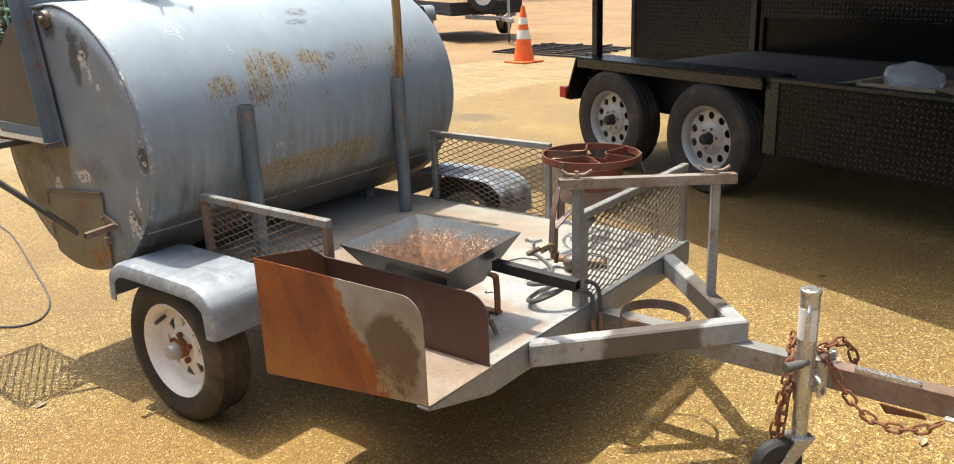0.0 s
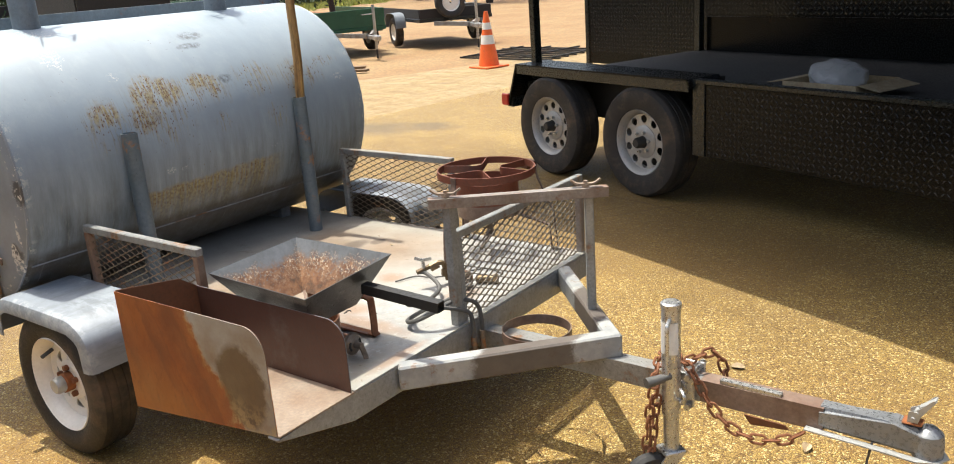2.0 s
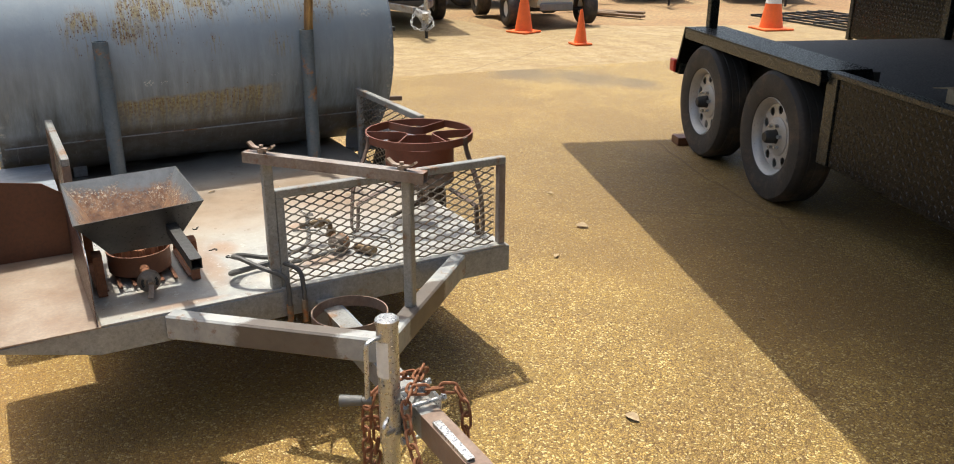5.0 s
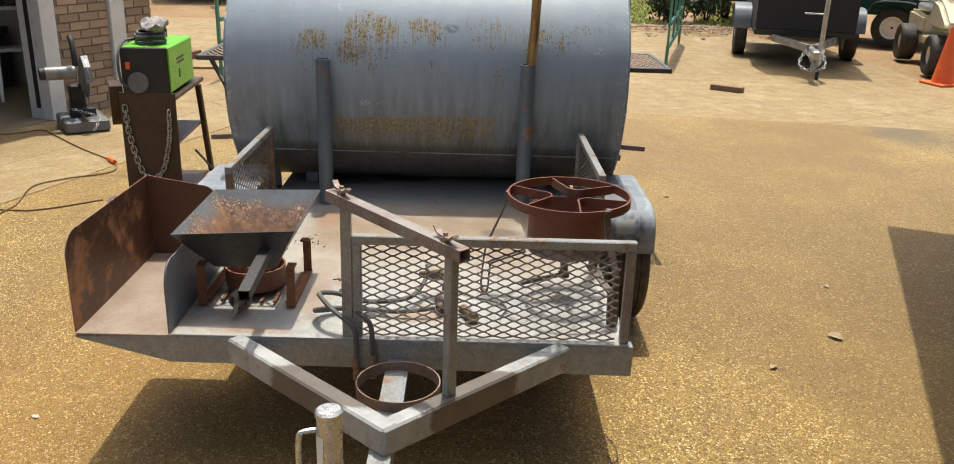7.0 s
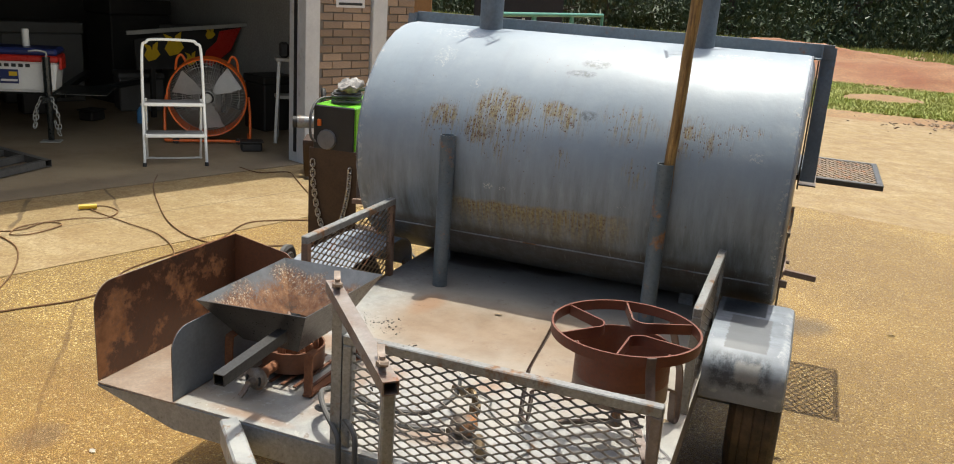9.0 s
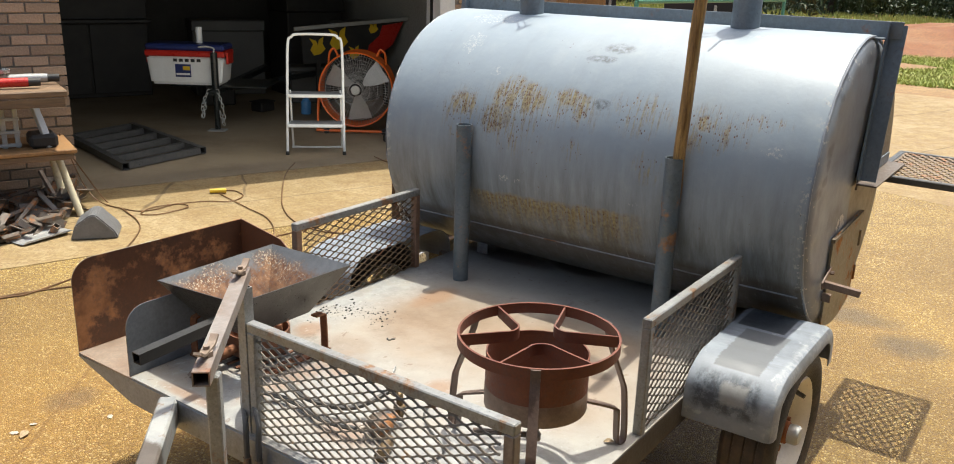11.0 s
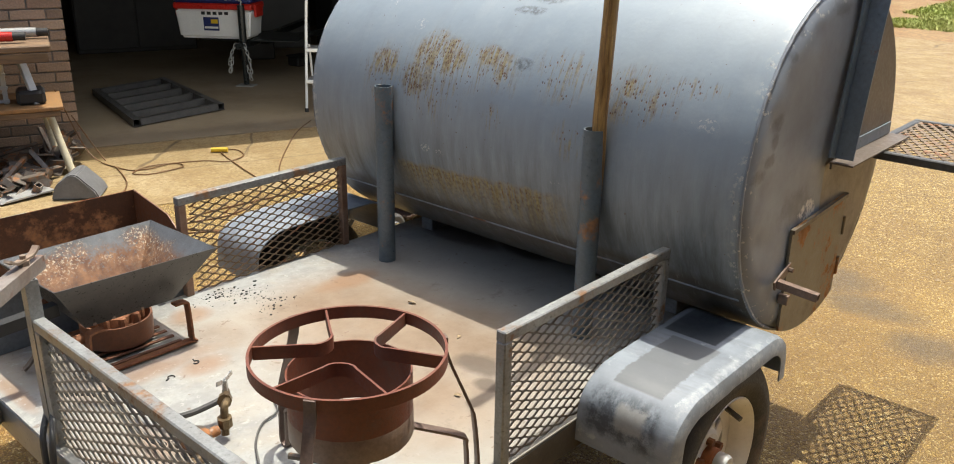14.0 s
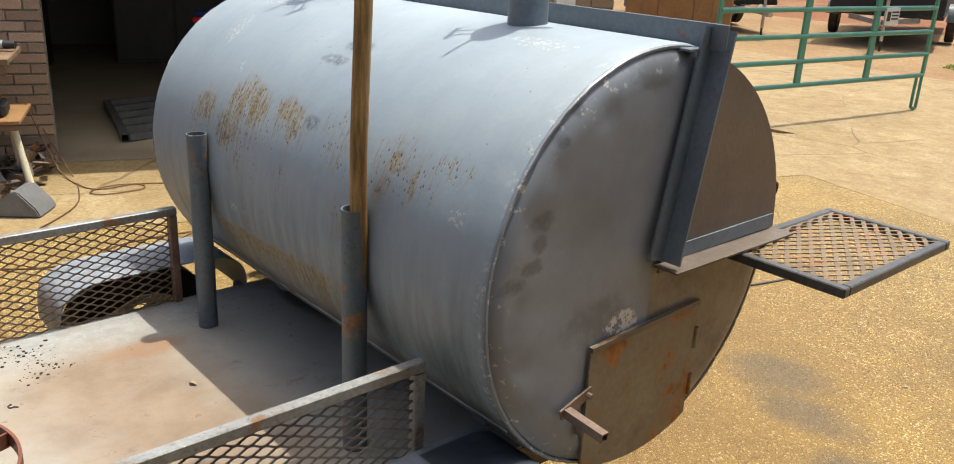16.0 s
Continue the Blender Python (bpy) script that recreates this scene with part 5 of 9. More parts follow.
strap(bm, [(-0.345, 2.517, 0.334), (-0.18, 2.516, 0.327), (-0.06, 2.514, 0.320), (-0.012, 2.535, 0.318), (0.002, 2.562, 0.318), (-0.012, 2.589, 0.318), (-0.06, 2.608, 0.320), (-0.18, 2.604, 0.327), (-0.345, 2.602, 0.334)], 0.004, 0.024)
part("socket_flange", bm, "light_grey", coupler)
bm = B()
box(bm, (-0.105, 2.540, 0.4035), (-0.055, 2.582, 0.411), 0.003)
part("latch_base", bm, "latch_rust", coupler, "orange-rust latch base")
bm = B()
for y in (2.546, 2.574):
    prism(bm, [(-0.092, 0.411), (-0.066, 0.411), (-0.060, 0.432), (-0.026, 0.484), (-0.034, 0.486), (-0.066, 0.452), (-0.090, 0.440)], 0.003, pose(0, y, 0))
prism(bm, [(-0.062, 0.452), (-0.026, 0.484), (-0.028, 0.487), (-0.066, 0.456)], 0.024, pose(0, 2.560, 0))
for x, z in ((-0.078, 0.422), (-0.072, 0.440)):
    pipe(bm, (x, 2.538, z), (x, 2.582, z), 0.006, 10)
part("latch_lever", bm, "light_grey", coupler, "worn grey latch lever")
bm = B()
sweep(bm, smooth_path([(-0.17, 2.53, 0.335), (-0.18, 2.50, 0.22), (-0.155, 2.47, 0.10), (-0.19, 2.44, 0.012), (-0.22, 2.32, 0.006), (-0.18, 2.2, 0.006)], 6), 0.004, 6)
part("light_cable", bm, "rubber", trailer)

# jack stand with caster
jack = part("tongue_jack", B(), "zinc", trailer, "zinc-plated swivel jack with caster wheel")
JX, JY = -0.728, 2.474
bm = B()
pipe(bm, (JX, JY, 0.30), (JX, JY, 0.652), 0.0285, 28)
lathe(bm, [(0.0005, 0.666), (0.026, 0.665), (0.031, 0.661), (0.031, 0.650), (0.0285, 0.648)], 28, "z", (JX, JY, 0), closed=False)
part("outer_tube", bm, "zinc", jack)
part("inner_tube", pipe(B(), (JX, JY, 0.175), (JX, JY, 0.30), 0.024, 24), "zinc", jack)
bm = B()
strap(bm, ring_pts((JX, JY, 0.555), 0.0295, 28, a0=3.4, a1=6.0), 0.10, 0.001)
part("paper_label", bm, "reflective", jack, "worn white label")
bm = B()
CD = Vector((0.25, -0.97, 0))
c0 = Vector((JX, JY, 0.615))
sweep(bm, smooth_path([c0, c0 + CD * 0.055, c0 + CD * 0.068 - Vector((0, 0, 0.02)), c0 + CD * 0.07 - Vector((0, 0, 0.13)), c0 + CD * 0.075 - Vector((0, 0, 0.165))], 6), 0.0065, 8)
part("crank", bm, "zinc", jack)
bm = B()
k0 = c0 + CD * 0.072 - Vector((0, 0, 0.160))
kd = Vector((-0.55, -0.83, -0.05)).normalized()
pipe(bm, k0 - kd * 0.012, k0 + kd * 0.012, 0.010, 14)
pipe(bm, k0 + kd * 0.012, k0 + kd * 0.070, 0.013, 16, r2=0.016)
part("crank_handle", bm, "rubber", jack, "dark ribbed grip")
bm = B()
box(bm, (-0.036, -0.034, 0.165), (0.036, 0.034, 0.180), 0.004, pose(JX, JY, 0, 0, 0, 52))
for s in (-1, 1):
    prism(bm, [(-0.035, 0.172), (0.035, 0.172), (-0.055, 0.075), (-0.095, 0.085)], 0.005, pose(JX, JY, 0, 0, 0, 52) @ pose(0, s * 0.031, 0))
part("caster_fork", bm, "zinc", jack)
bm = B()
lathe(bm, [(0.014, -0.022), (0.050, -0.026), (0.078, -0.022), (0.087, -0.010), (0.087, 0.010), (0.078, 0.022), (0.050, 0.026), (0.014, 0.022)], 36, "y", (0, 0, 0))
part("caster_wheel", bm, "matte_black", jack, "black caster wheel", at=pose(JX - 0.045, JY - 0.062, 0.087, 0, 0, 52))
bm = B()
box(bm, (JX - 0.06, 2.504, 0.315), (JX + 0.06, 2.512, 0.43), 0.004)
box(bm, (JX - 0.06, 2.590, 0.315), (JX + 0.06, 2.598, 0.43), 0.004)
for x in (-0.045, 0.045):
    for z in (0.322, 0.420):
        pipe(bm, (JX + x, 2.49, z), (JX + x, 2.612, z), 0.006, 8)
        pipe(bm, (JX + x, 2.484, z), (JX + x, 2.497, z), 0.011, 6)
        pipe(bm, (JX + x, 2.603, z), (JX + x, 2.614, z), 0.011, 6)
pipe(bm, (JX, JY + 0.025, 0.372), (JX, 2.506, 0.372), 0.035, 20)
sweep(bm, smooth_path([(JX + 0.02, 2.48, 0.35), (JX + 0.05, 2.44, 0.36), (JX + 0.06, 2.43, 0.39), (JX + 0.04, 2.45, 0.40)], 5), 0.006, 8)
part("swivel_bracket", bm, "zinc", jack)
bm = B()
hollow(bm, (-0.60, 2.545, 0.408), (-0.42, 2.545, 0.405), 0.022, 0.010, 0.002)
part("top_strip", bm, "zinc", trailer)


# safety chains: one mesh for a link, laid along a curve
def link_mesh():
    bm = B()
    pts = []
    for k in range(20):
        a = 2 * math.pi * k / 20
        pts.append((0.0105 * math.cos(a), 0, 0.0105 * math.sin(a) + (0.009 if math.sin(a) >= 0 else -0.009)))
    sweep(bm, pts, 0.0036, 6, closed=True)
    return finish("chain_link", bm, "chain")


LINK = link_mesh()


def chain(parent, pts, pitch=0.037, mesh=None, scale=1.2):
    path = smooth_path(pts, 14)
    want, acc, k, flip = 0.0, 0.0, 0, 0
    for a, b in zip(path, path[1:]):
        L = (b - a).length
        while want <= acc + L:
            p = a + (b - a) * ((want - acc) / L)
            d, s, u = frame_of(b - a)
            m = Matrix((s, u, d)).transposed().to_4x4() if flip else Matrix((u, -s, d)).transposed().to_4x4()
            ob = new("chain_link", mesh or LINK)
            ob.parent = parent
            ob.matrix_basis = Matrix.Translation(p) @ m @ Matrix.Rotation(0.4, 4, "Z") @ Matrix.Scale(scale, 4)
            want += pitch
            flip = not flip
        acc += L


c1 = part("safety_chain", B(), "chain", trailer, "rusty safety chain")
chain(c1, [(-0.80, 2.60, 0.44), (-0.78, 2.50, 0.45), (-0.76, 2.43, 0.42), (-0.775, 2.425, 0.32), (-0.79, 2.43, 0.20), (-0.785, 2.425, 0.14)])
chain(c1, [(-0.775, 2.43, 0.16), (-0.77, 2.455, 0.30), (-0.755, 2.44, 0.41)])
c2 = part("safety_chain", B(), "chain", trailer, "rusty safety chain")
chain(c2, [(-0.80, 2.60, 0.445), (-0.70, 2.52, 0.45), (-0.66, 2.49, 0.43), (-0.61, 2.480, 0.36), (-0.55, 2.482, 0.30), (-0.48, 2.490, 0.275), (-0.40, 2.505, 0.285), (-0.345, 2.53, 0.315)])
c3 = part("safety_chain", B(), "chain", trailer, "rusty safety chain")
chain(c3, [(-0.70, 2.55, 0.45), (-0.66, 2.63, 0.45), (-0.63, 2.645, 0.40), (-0.615, 2.64, 0.32)])
bm = B()
prism(bm, [(-0.52, 0.327), (-0.40, 0.324), (-0.39, 0.312), (-0.50, 0.300)], 0.006, pose(0, 2.522, 0))
part("chain_plate", bm, "box_rust", trailer)

# ---- smoker tank ----
TX, TZ, TR, TY0, TY1 = -3.375, 1.0, 0.53, 1.69, 3.46
smoker = thing("smoker_tank", "large blue-grey cylindrical barbecue smoker tank with rust runs", "smoker")
bm = B()
seg = 96
lathe(bm, [(TR - 0.012, TY0 + 0.002), (TR - 0.003, TY0 + 0.006), (TR, TY0 + 0.018), (TR, TY1 - 0.018), (TR - 0.003, TY1 - 0.006), (TR - 0.012, TY1 - 0.002)], seg, "y", (TX, 0, TZ), closed=False)
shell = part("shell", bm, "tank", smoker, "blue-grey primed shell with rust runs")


def weld(pts, r, parent, material="light_grey"):
    part("weld_bead", sweep(B(), pts, r, 6), material, parent)


weld([(TX + (TR + 0.0005) * math.sin(a), y, TZ - (TR + 0.0005) * math.cos(a)) for a, y in ((radians(53), TY0 + 0.02 + 1.73 * k / 40 + 0.002 * math.sin(k * 2.1)) for k in range(41))], 0.0036, shell, "steel")


def head(y, out):
    """A flat head with dents and an uneven weld round its rim; the part behind the lid's angle is bare."""
    bm = B()
    rings, n = [], 120
    for rr in (0.0, 0.06, 0.12, 0.18, 0.24, 0.29, 0.33, 0.36, 0.385, 0.41, 0.435, 0.455, 0.475, 0.495, 0.508, 0.517):
        ring = []
        for k in range(n if rr else 1):
            a = 2 * math.pi * k / n
            x, z = TX + rr * math.cos(a), TZ + rr * math.sin(a)
            dent = 0.006 * noise.noise((x * 2.6, out * 5.0, z * 2.6)) + 0.0022 * noise.noise((x * 9, out * 9.0, z * 9))
            edge = min(1, (0.517 - rr) / 0.06)
            for cx, cz, cr, deep in ((-2.960, 1.186, 0.040, 0.006), (-2.912, 1.067, 0.035, 0.006), (-3.02, 1.30, 0.035, 0.005), (-2.905, 0.95, 0.03, 0.005), (-3.10, 1.10, 0.16, 0.006), (-3.16, 1.40, 0.04, 0.006), (-2.925, 1.01, 0.025, 0.005), (-2.94, 0.86, 0.03, 0.005)):
                dent -= deep * math.exp(-((x - cx) ** 2 + (z - cz) ** 2) / cr ** 2 * 2)
            knuckle = -0.016 * max(0.0, (rr - 0.475) / 0.042) ** 2
            ring.append(bm.verts.new((x, y + out * (dent * edge + 0.012 + knuckle), z)))
        rings.append(ring)
    for k in range(n):
        bm.faces.new((rings[0][0], rings[1][k], rings[1][(k + 1) % n]))
    for a, b in zip(rings[1:], rings[2:]):
        for k in range(n):
            bm.faces.new((a[k], a[(k + 1) % n], b[(k + 1) % n], b[k]))
    h = part("head", bm, "head", smoker, "dented grey steel head")
    pts = []
    for k in range(150):
        a = 2 * math.pi * k / 150
        r = TR - 0.008 + random.uniform(-0.001, 0.001)
        pts.append((TX + r * math.cos(a), y + out * (-0.003 + random.uniform(-0.0012, 0.0012)), TZ + r * math.sin(a)))
    part("weld_bead", sweep(B(), pts, 0.0055, 6, closed=True), "head", h)
    # the bare rear part of the head, seen behind the lid angle
    out_l = []
    a0, a1 = math.atan2(math.sqrt(0.522**2 - 0.105**2), -0.105), math.atan2(-0.02, -0.5216)
    if a1 < 0:
        a1 += 2 * math.pi
    for k in range(25):
        a = a0 + (a1 - a0) * k / 24
        out_l.append((TX + 0.517 * math.cos(a), TZ + 0.517 * math.sin(a)))
    out_l += [(TX - 0.015, TZ - 0.02)]
    bm = B()
    prism(bm, out_l, 0.006, pose(0, y + out * 0.022, 0))
    lid = part("lid_end", bm, "bare_head", smoker, "bare brown steel end of the lid")
    # angle iron down the edge of the lid
    t, b = Vector((TX - 0.092, y + out * 0.030, 1.565)), Vector((TX + (0.010 if out > 0 else -0.008), y + out * 0.030, 1.022 if out > 0 else 0.985))
    d = (b - t).normalized()
    side = Vector((-d.z, 0, d.x))
    bm = B()
    strap(bm, [t, b], 0.050, 0.006, up=side)
    part("edge_flange", bm, "primer", lid)
    bm = B()
    c = side * -0.022
    strap(bm, [t + c + Vector((0, out * 0.028, 0)), b + c + Vector((0, out * 0.028, 0))], 0.054, 0.006, up=(0, 1, 0))
    part("edge_web", bm, "primer", lid)
    # ledge at the lid's lower edge
    bm = B()
    strap(bm, [(TX + 0.005, y + out * 0.058, 1.004), (TX - 0.515, y + out * 0.058, 1.004)], 0.068, 0.005, up=(0, 1, 0))
    part("ledge", bm, "ledge", lid, "brown steel ledge")
    bm = B()
    strap(bm, [(TX - 0.10, y + out * 0.0285, 1.026), (TX - 0.50, y + out * 0.0285, 1.030)], 0.038, 0.005)
    part("ledge_lip", bm, "primer", lid)
    return h


head(TY1, 1)
head(TY0, -1)
# pivot bolt of the lid
bm = B()
lathe(bm, [(0.0005, -0.032), (0.012, -0.032), (0.014, -0.020), (0.030, -0.018), (0.034, -0.012), (0.034, 0.0)], 24, "y", (-3.368, TY0 - 0.008, 1.470), closed=False)
part("pivot_bolt", bm, "bare_head", smoker, "dark round pivot bolt")
# angle along the top edge of the lid
bm = B()
box(bm, (TX - 0.098, TY0 - 0.03, 1.515), (TX - 0.091, TY1 + 0.075, 1.574), 0.001)
box(bm, (TX - 0.098, TY0 - 0.03, 1.513), (TX - 0.02, TY1 + 0.03, 1.5195), 0.001)
part("ridge_angle", bm, "primer", smoker, "blue-grey angle iron along the top")
# chimneys
for y, turn, rod in ((2.085, 50, -30), (3.02, -69, -14)):
    bm = B()
    pipe(bm, (TX + 0.03, y, 1.50), (TX + 0.03, y, 1.866), 0.052, 32, 0.004)
    ch = part("chimney", bm, "primer", smoker, "short blue-grey chimney pipe")
    a = radians(turn)
    c, s = math.cos(a), math.sin(a)
    def on_cap(f, side, z):
        return (TX + 0.03 + f * c - side * s, y + f * s + side * c, z)
    flap = part("rain_flap", lathe(B(), [(0.0005, 1.872), (0.058, 1.872), (0.058, 1.868), (0.0005, 1.868)], 28, "z", (TX + 0.03, y, 0), closed=False), "primer", ch, "hinged flap on the chimney")
    for side in (-0.012, 0.012):
        part("flap_arm", beam(B(), on_cap(0.04, side, 1.877), on_cap(0.112, side, 1.877), 0.006, 0.008), "primer", flap)
    part("counterweight", pipe(B(), on_cap(0.118, -0.030, 1.877), on_cap(0.118, 0.030, 1.877), 0.007, 10), "primer", flap)
    for deg, r0, r1, wide in ((rod, 0.045, 0.125, 0.009), (rod + 145, 0.045, 0.14, 0.020)):
        u = Vector((math.cos(radians(deg)), math.sin(radians(deg)), 0))
        base = Vector((TX + 0.03, y, 1.875))
        part("flap_bar", beam(B(), base + u * r0, base + u * r1, wide, 0.006), "primer", flap)


# fire doors in the heads
def fire_door(y, out, front, rear):
    """A door cut to the tank's round; front and rear are the heights of its top corners."""
    x0, x1 = -3.585, -3.170

    def low(x):
        return TZ - math.sqrt(0.522**2 - (x - TX) ** 2)
    bm = B()
    arc = [(x0 + (x1 - x0) * k / 12, low(x0 + (x1 - x0) * k / 12)) for k in range(13)]
    prism(bm, [*arc, (x1, front), (x0, rear)], 0.008, pose(0, y + out * 0.006, 0))
    dr = part("fire_door", bm, "fire_door", smoker, "rust-stained steel fire door")
    for xa, za, xb, zb in ((x0, rear - 0.006, x1, front - 0.006), (x1 - 0.007, low(x1 - 0.007) + 0.004, x1 - 0.007, front - 0.014), (x0 + 0.007, low(x0 + 0.007) + 0.004, x0 + 0.007, rear - 0.014)):
        bm = B()
        strap(bm, [(xa, y + out * 0.0125, za), (xb, y + out * 0.0125, zb)], 0.013, 0.006)
        part("door_edge", bm, "bare_head", dr, "dark rusty edge strip")
    bm = B()
    beam(bm, (-3.180, y + out * 0.0135, 0.730), (-3.078, y + out * 0.0135, 0.696), 0.028, 0.006, 0.001, up=(0, 1, 0))
    hollow(bm, (-3.095, y + out * 0.0168, 0.702), (-3.095, y + out * 0.135, 0.694), 0.022, 0.022, 0.003)
    pipe(bm, (-3.165, y + out * 0.0165, 0.724), (-3.165, y + out * 0.030, 0.724), 0.007, 6)
    beam(bm, (-3.150, y + out * 0.004, 0.635), (-3.150, y + out * 0.034, 0.635), 0.018, 0.03, 0.002)
    part("latch_handle", bm, "tongue_brown", dr, "welded square bar handle")
    for z in (0.58, 0.72):
        part("hinge", pipe(B(), (x0 - 0.006, y + out * 0.010, z), (x0 - 0.006, y + out * 0.010, z + 0.06), 0.007, 12), "fire_door", dr)


fire_door(TY1 + 0.012, 1, 0.842, 0.862)
fire_door(TY0 - 0.012, -1, 0.823, 0.785)


# mesh shelves held out from the heads
def shelf(y, out):
    """A tray of expanded metal in a square-tube frame, with a strut below."""
    ya, yb = y + out * 0.01, y + out * 0.37
    xa, xb = -3.655, -4.222
    bm = B()
    w = 0.026
    for p, q in (((xa, ya, 0.985), (xa, yb, 0.985)), ((xb, ya, 0.985), (xb, yb, 0.985)), ((xa - w / 2, ya + out * w / 2, 0.985), (xb + w / 2, ya + out * w / 2, 0.985)),
                 ((xa - w / 2, yb - out * w / 2, 0.985), (xb + w / 2, yb - out * w / 2, 0.985))):
        beam(bm, p, q, w, w, 0.003)
    f = part("shelf", bm, "shelf_frame", smoker, "expanded mesh shelf in a dark square frame")
    bm = B()
    expanded(bm, (xb + 0.012, min(ya, yb) + w, 0.993), (1, 0, 0), (0, 1, 0), xa - xb - 0.024, 0.36 - 2 * w, 0.060, 0.0175, 0.0140, 0.0028)
    part("mesh_panel", bm, "mesh_rust", f)
    if out < 0:
        part("shelf_strut", beam(B(), (xa - 0.03, y + out * 0.30, 0.973), (-3.40, y + out * 0.018, 0.62), 0.02, 0.02, 0.002), "shelf_frame", f)


shelf(TY1, 1)
shelf(TY0, -1)
bm = B()
pipe(bm, (-3.935, TY1 - 0.60, 1.10), (-3.935, TY1 - 0.01, 1.10), 0.021, 16, 0.004)
lid_bar = part("lid_handle", bm, "fire_door", smoker, "brown pipe handle bar of the lid")
for y in (TY1 - 0.55, TY1 - 0.08):
    part("handle_bracket", beam(B(), (-3.885, y, 1.10), (-3.918, y, 1.10), 0.03, 0.02, 0.002), "fire_door", lid_bar)
# cradle between the tank and the deck
for y in (2.0, 3.12):
    bm = B()
    box(bm, (TX - 0.22, y - 0.03, 0.4685), (TX + 0.22, y + 0.03, 0.555), 0.003)
    part("saddle", bm, "steel", smoker)

# ---- things on the deck ----
burner = thing("burner_stand", "red-oxide round cast burner stand on three bent legs", "burner")
BX, BY = -1.835, 3.105
bm = B()
strap(bm, ring_pts((BX, BY, 0.825), 0.203, 72), 0.029, 0.006, closed=True)
part("top_ring", bm, "red_oxide", burner)
for deg in (38, 158, 278):
    a = radians(deg)
    def at_r(r, da, z=0.822):
        return (BX + r * math.cos(a + da), BY + r * math.sin(a + da), z)
    bm = B()
    def at_c(f, s):
        return (BX + f * math.cos(a) - s * math.sin(a), BY + f * math.sin(a) + s * math.cos(a), 0.823)
    bend = [at_c(0.060 + 0.026 * (1 - math.cos(q)), 0.034 * math.sin(q)) for q in (radians(k) for k in (-75, -50, -25, 0, 25, 50, 75))]
    strap(bm, [at_r(0.200, -0.58), *bend, at_r(0.200, 0.58)], 0.030, 0.005)
    part("pot_support", bm, "red_oxide", burner)
for deg in (30, 150, 266):
    a = radians(deg)
    def at_l(r, z):
        return (BX + r * math.cos(a), BY + r * math.sin(a), z)
    tang = (-math.sin(a), math.cos(a), 0)
    bm = B()
    strap(bm, smooth_path([at_l(0.208, 0.838), at_l(0.212, 0.79), at_l(0.262, 0.665), at_l(0.275, 0.62), at_l(0.285, 0.50), at_l(0.278, 0.473), at_l(0.262, 0.478),
                           at_l(0.256, 0.56), at_l(0.245, 0.582), at_l(0.135, 0.628)], 4), 0.024, 0.006, up=tang)
    part("leg", bm, "burnt_leg", burner, "burnt grey-brown bent leg")
bm = B()
lathe(bm, [(0.132, 0.644), (0.132, 0.790), (0.128, 0.790), (0.128, 0.644)], 56, "z", (BX, BY, 0))
part("wind_guard", bm, "red_oxide", burner, "red-oxide sheet guard with burnt lower band")
bm = B()
lathe(bm, [(0.0005, 0.648), (0.040, 0.646), (0.048, 0.636), (0.048, 0.612), (0.028, 0.600), (0.014, 0.592), (0.014, 0.562), (0.020, 0.555), (0.020, 0.540), (0.0005, 0.540)], 28, "z", (BX, BY, 0), closed=False)
for k in range(8):
    a = 2 * math.pi * k / 8
    lathe(bm, [(0.0005, 0.658), (0.006, 0.656), (0.007, 0.644)], 8, "z", (BX + 0.034 * math.cos(a), BY + 0.034 * math.sin(a), 0), closed=False)
part("burner_head", bm, "scrap", burner, "pale cast burner head")
for deg in (10, 100):
    c, s = math.cos(radians(deg)), math.sin(radians(deg))
    part("cross_arm", beam(B(), (BX - 0.128 * c, BY - 0.128 * s, 0.640), (BX + 0.128 * c, BY + 0.128 * s, 0.640), 0.018, 0.005, 0.001), "red_oxide", burner)
part("burnt_band", lathe(B(), [(0.1322, 0.6435), (0.1328, 0.645), (0.1328, 0.698), (0.1322, 0.700)], 44, "z", (BX, BY, 0), closed=False), "tongue_brown", burner, "burnt grey-brown band round the guard")
bm = B()
sweep(bm, smooth_path([(BX, BY, 0.548), (BX + 0.025, BY - 0.06, 0.545), (BX + 0.06, BY - 0.15, 0.535)], 5), 0.008, 10)
part("gas_inlet", bm, "scrap", burner)

# gas valve and regulator lying on the deck
gv = thing("gas_valve", "brass gas valve with grey regulator lying on the deck", "gas valve")
vx, vy = -1.772, 2.70
bm = B()
sweep(bm, smooth_path([(vx - 0.06, vy - 0.09, 0.535), (vx - 0.02, vy - 0.02, 0.555), (vx, vy, 0.553), (vx + 0.005, vy + 0.005, 0.52), (vx + 0.01, vy + 0.01, 0.485)], 4), 0.010, 10)
pipe(bm, (vx + 0.005, vy + 0.005, 0.505), (vx + 0.006, vy + 0.006, 0.53), 0.018, 8)
pipe(bm, (vx - 0.03, vy - 0.045, 0.545), (vx - 0.012, vy - 0.018, 0.556), 0.018, 8)
part("elbow", bm, "brass", gv)
bm = B()
pipe(bm, (vx - 0.045, vy - 0.066, 0.545), (vx - 0.045, vy - 0.066, 0.582), 0.007, 8)
